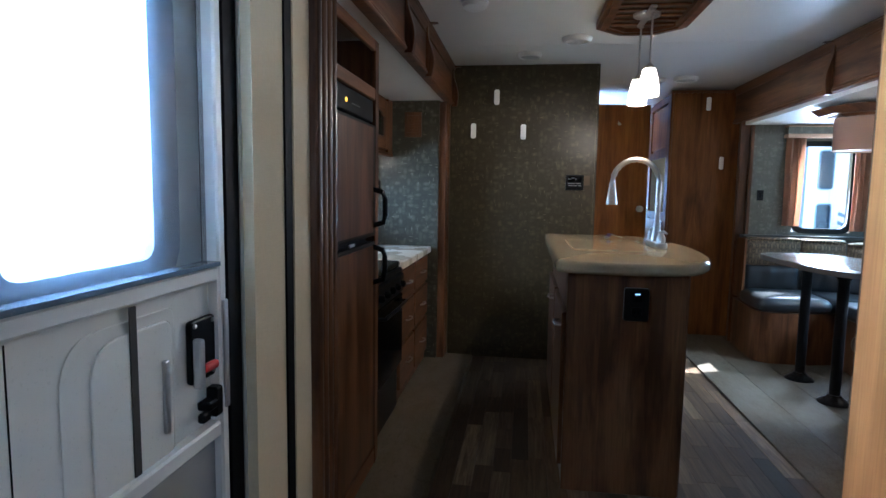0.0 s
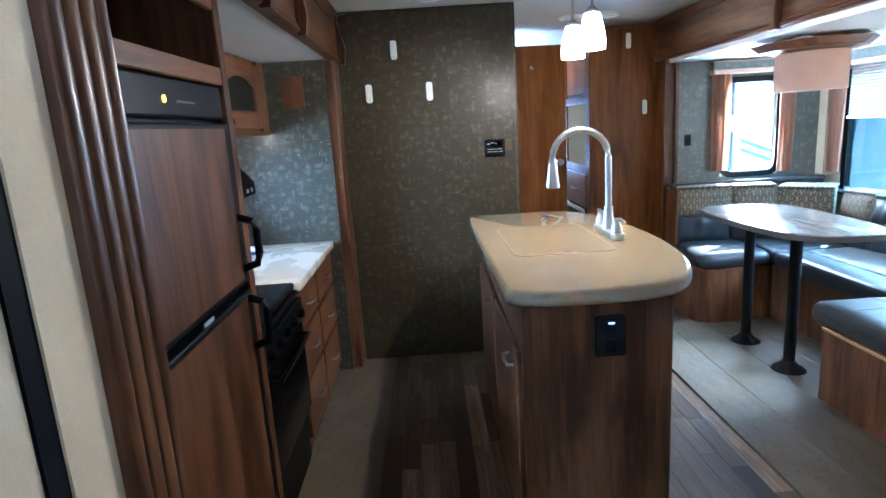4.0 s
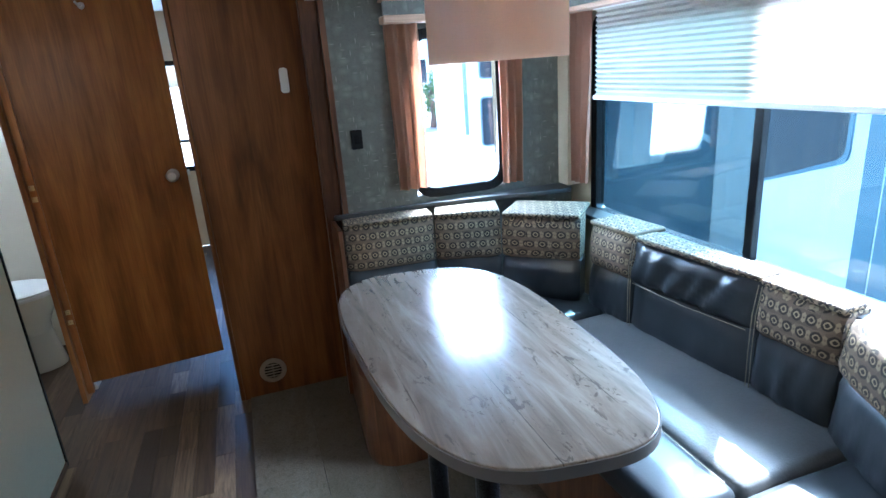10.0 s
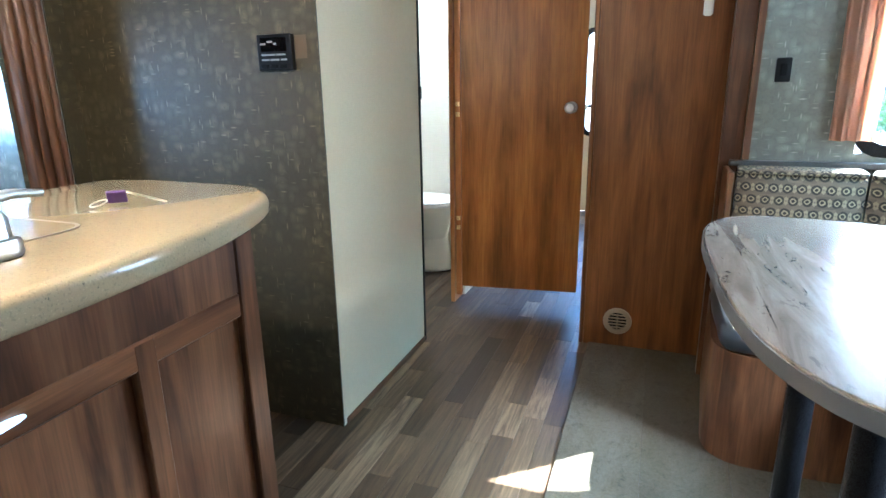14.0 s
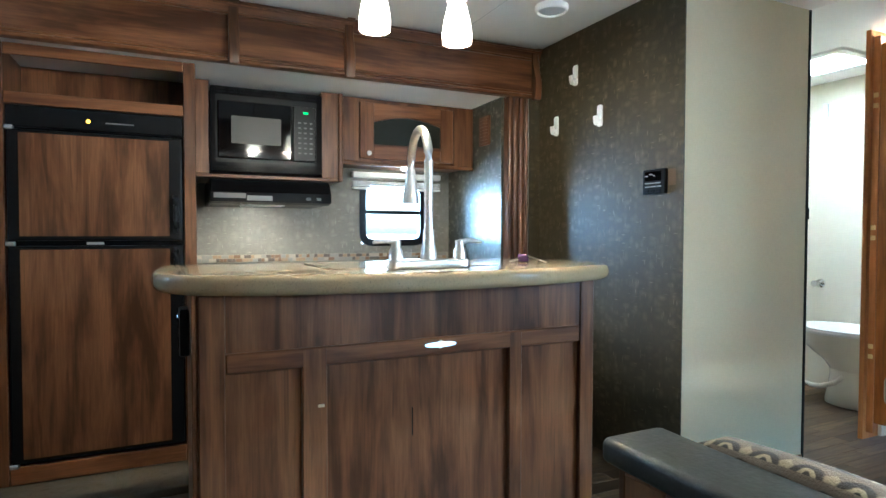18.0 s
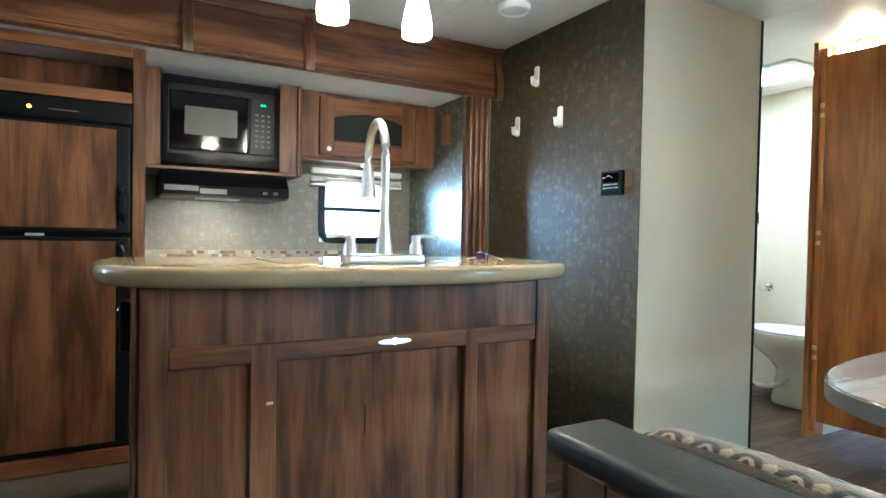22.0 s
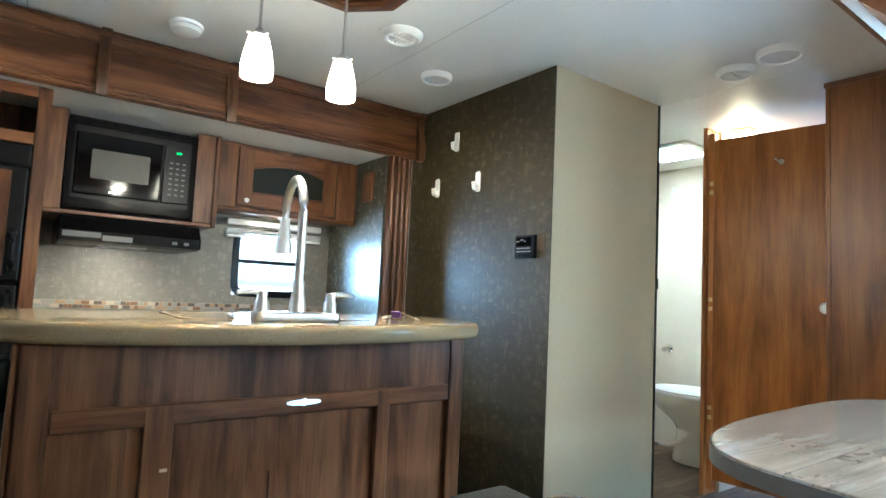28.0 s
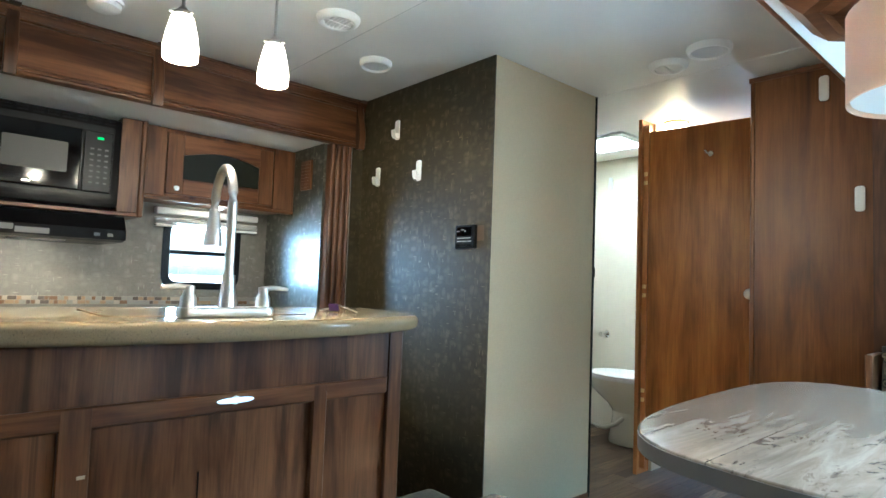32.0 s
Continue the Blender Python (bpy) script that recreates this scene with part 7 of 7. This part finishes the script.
# the raised nose of a trailer beyond the end window
ct2 = thing("fifth_wheel_trailer", (5.6, 9.45, -0.92), "white trailer nose with stacked dark windows behind the end window", "trailer", "parked trailers")
part("body", prism(rounded([(4.66, 0.62), (4.96, 0.44), (6.30, 0.44), (6.30, 2.45), (4.66, 2.45)], [0.06, 0.04, 0.03, 0.2, 0.2], 5), 9.0, 9.95, "y"), CAMPER, ct2, "white moulded body")
for z0, z1 in ((1.24, 1.77), (0.51, 1.06)):
    w = part("window", ring_plate(rect(4.86, 5.06, z0, z1, 0.06), rect(4.876, 5.044, z0 + 0.018, z1 - 0.018, 0.045), 8.984, 8.9995, "y"), STRIPE, ct2, "dark blue window rim")
    part("pane", prism(rect(4.874, 5.046, z0 + 0.016, z1 - 0.016, 0.045), 8.99, 8.998, "y"), DARKPANE, w, "dark tinted glass")
for k in (0.0, 0.12):
    part("stripe", prism([(5.15, 0.95 - k), (5.63, 0.76 - k), (5.63, 0.71 - k), (5.15, 0.90 - k)], 8.99, 8.9992, "y"), STRIPE, ct2, "blue grey painted swoosh")
part("corner_trim", box(4.67, 4.715, 8.988, 8.9994, 0.66, 2.2, 0.003), STRIPE, ct2, "blue grey corner strip")
for y in (9.12, 9.72):
    part("landing_leg", boxes((6.02, 6.10, y, y + 0.08, -0.90, 0.439), (5.96, 6.16, y - 0.04, y + 0.12, -0.92, -0.901)), BLACKMETAL, ct2, "black steel landing leg")

LEAF = plain("green_leaf", (0.07, 0.14, 0.035), 0.55, 60.0, 0.5, 0.1, 1.2)
BARK = plain("grey_bark", (0.13, 0.10, 0.075), 0.9, 40.0, 0.3, 0.6)


def tree(at, h, spread, seed, label):
    r = random.Random(seed)
    t = thing("tree", at, label, "tree", "trees beyond the lot")
    ax, ay, az = at
    bm = tube([(ax, ay, az), (ax + 0.05, ay, az + h * 0.3), (ax - 0.04, ay + 0.05, az + h * 0.6), (ax, ay, az + h * 0.9)], [0.16, 0.12, 0.08, 0.02], 10)
    for i in range(7):
        a, z = r.uniform(0, 6.28), az + h * r.uniform(0.25, 0.75)
        ln = spread * r.uniform(0.5, 0.9)
        tube([(ax, ay, z), (ax + ln * 0.5 * math.cos(a), ay + ln * 0.5 * math.sin(a), z + 0.25 * ln), (ax + ln * math.cos(a), ay + ln * math.sin(a), z + 0.6 * ln)], [0.05, 0.035, 0.012], 6, bm)
    part("trunk", bm, BARK, t, smooth=True)
    vs, fs = [], []
    clumps = [(r.gauss(0, 0.45) * spread, r.gauss(0, 0.45) * spread, h * r.uniform(0.25, 1.0), r.uniform(0.25, 0.5) * spread) for _ in range(22)]
    for _ in range(2600):
        cx, cy, cz, cr = r.choice(clumps)
        d = Vector((r.gauss(0, 1), r.gauss(0, 1), r.gauss(0, 1))).normalized() * cr * r.uniform(0.5, 1.0)
        p = Vector((ax + cx, ay + cy, az + cz)) + d
        u = Vector((r.gauss(0, 1), r.gauss(0, 1), r.gauss(0, 1))).normalized()
        w = u.cross(Vector((r.gauss(0, 1), r.gauss(0, 1), r.gauss(0, 1)))).normalized()
        s = r.uniform(0.05, 0.10)
        k = len(vs)
        vs += [tuple(p - u * s), tuple(p + w * s * 0.5), tuple(p + u * s), tuple(p - w * s * 0.5)]
        fs.append((k, k + 1, k + 2, k + 3))
    me = bpy.data.meshes.new("crown")
    me.from_pydata(vs, [], fs)
    me.materials.append(LEAF)
    tagged(under(new("crown", me), t), "loose crown of small green leaves")


tree((9.6, 25.2, -0.92), 1.9, 1.1, 3, "low leafy green bush at the lot's edge")
tree((10.6, 24.9, -0.92), 1.7, 1.1, 4, "low leafy green bush at the lot's edge")
tree((11.9, 26.5, -0.92), 2.1, 1.4, 6, "low leafy green bush at the lot's edge")
tree((3.4, 19.5, -0.92), 3.0, 1.8, 5, "low leafy green tree beyond the lot")
FARWALL = plain("pale_blue_grey_siding", (0.42, 0.47, 0.52), 0.7, 3.0, 0.08, 0.1)
hs = thing("far_building", (15.0, 38.0, -0.92), "long pale grey building with dark windows beyond the lot", "building")
part("wall", box(8.0, 24.0, 36.0, 42.0, -0.92, 3.2), FARWALL, hs)
part("roof", prism([(35.6, 3.2), (42.4, 3.2), (39.0, 4.4)], 7.7, 24.3, "x"), plain("grey_roof_shingle", (0.16, 0.16, 0.17), 0.9, 8.0, 0.2, 0.4), hs)
for i in range(6):
    w = part("window", box(9.0 + i * 2.5, 10.5 + i * 2.5, 35.94, 35.998, 0.4, 1.9), WHITE, hs, "white window frame")
    for k in (0, 1):
        part("pane", box(9.1 + i * 2.5 + k * 0.68, 9.72 + i * 2.5 + k * 0.68, 35.92, 35.939, 0.5, 1.8), DARKPANE, w, "dark pane")

# ==== floor boards ====
floor = bpy.data.objects["floor"]
rb = random.Random(11)
W, G = 0.0752, 0.0011
unit = {}


def board_mesh(length):
    if length not in unit:
        bm = box(0, W - G, 0, length - G, -0.0039, 0.0, 0.0004)
        unit[length] = mesh_of("floor_board", bm, PLANK)
    return unit[length]


rest_v, rest_f, count = [], [], 0
x = 0.664
while x < 2.16:
    y = -0.64 - rb.uniform(0, 0.3)
    while y < 8.40:
        ln = rb.choice((0.22, 0.30, 0.38, 0.46, 0.60))
        y1 = min(y + ln, 8.44)
        w1 = min(x + W - G, 2.164)
        if y > 2.55 and y1 < 6.3 and count < 300 and x + W < 2.165 and not (x < 1.40 and 4.5 < y1 and y < 5.3):
            ob = new("floor_board", board_mesh(ln))
            ob.location = (x, y, 0)
            under(ob, floor)
            count += 1
        else:
            k, ys = len(rest_v), max(y, -0.645)
            rest_v += [(x, ys, 0), (w1, ys, 0), (w1, y1 - G, 0), (x, y1 - G, 0), (x, ys, -0.0039), (w1, ys, -0.0039), (w1, y1 - G, -0.0039), (x, y1 - G, -0.0039)]
            rest_f += [(k, k + 1, k + 2, k + 3), (k, k + 4, k + 5, k + 1), (k + 1, k + 5, k + 6, k + 2), (k + 2, k + 6, k + 7, k + 3), (k + 3, k + 7, k + 4, k)]
        y += ln
    x += W
for x0 in (0.49, 0.565):  # boards under the bathroom's far side
    y = 4.64
    while y < 6.6:
        ln = rb.choice((0.22, 0.30, 0.38))
        k = len(rest_v)
        y1, w1 = min(y + ln, 6.618), min(x0 + W - G, 0.6635)
        rest_v += [(x0, y, 0), (w1, y, 0), (w1, y1 - G, 0), (x0, y1 - G, 0)]
        rest_f.append((k, k + 1, k + 2, k + 3))
        y += ln
me = bpy.data.meshes.new("floor_board_rest")
me.from_pydata(rest_v, [], rest_f)
me.materials.append(PLANK)
tagged(under(new("floor_board_rest", me), floor), "remaining brown floor boards", kind="stuff")
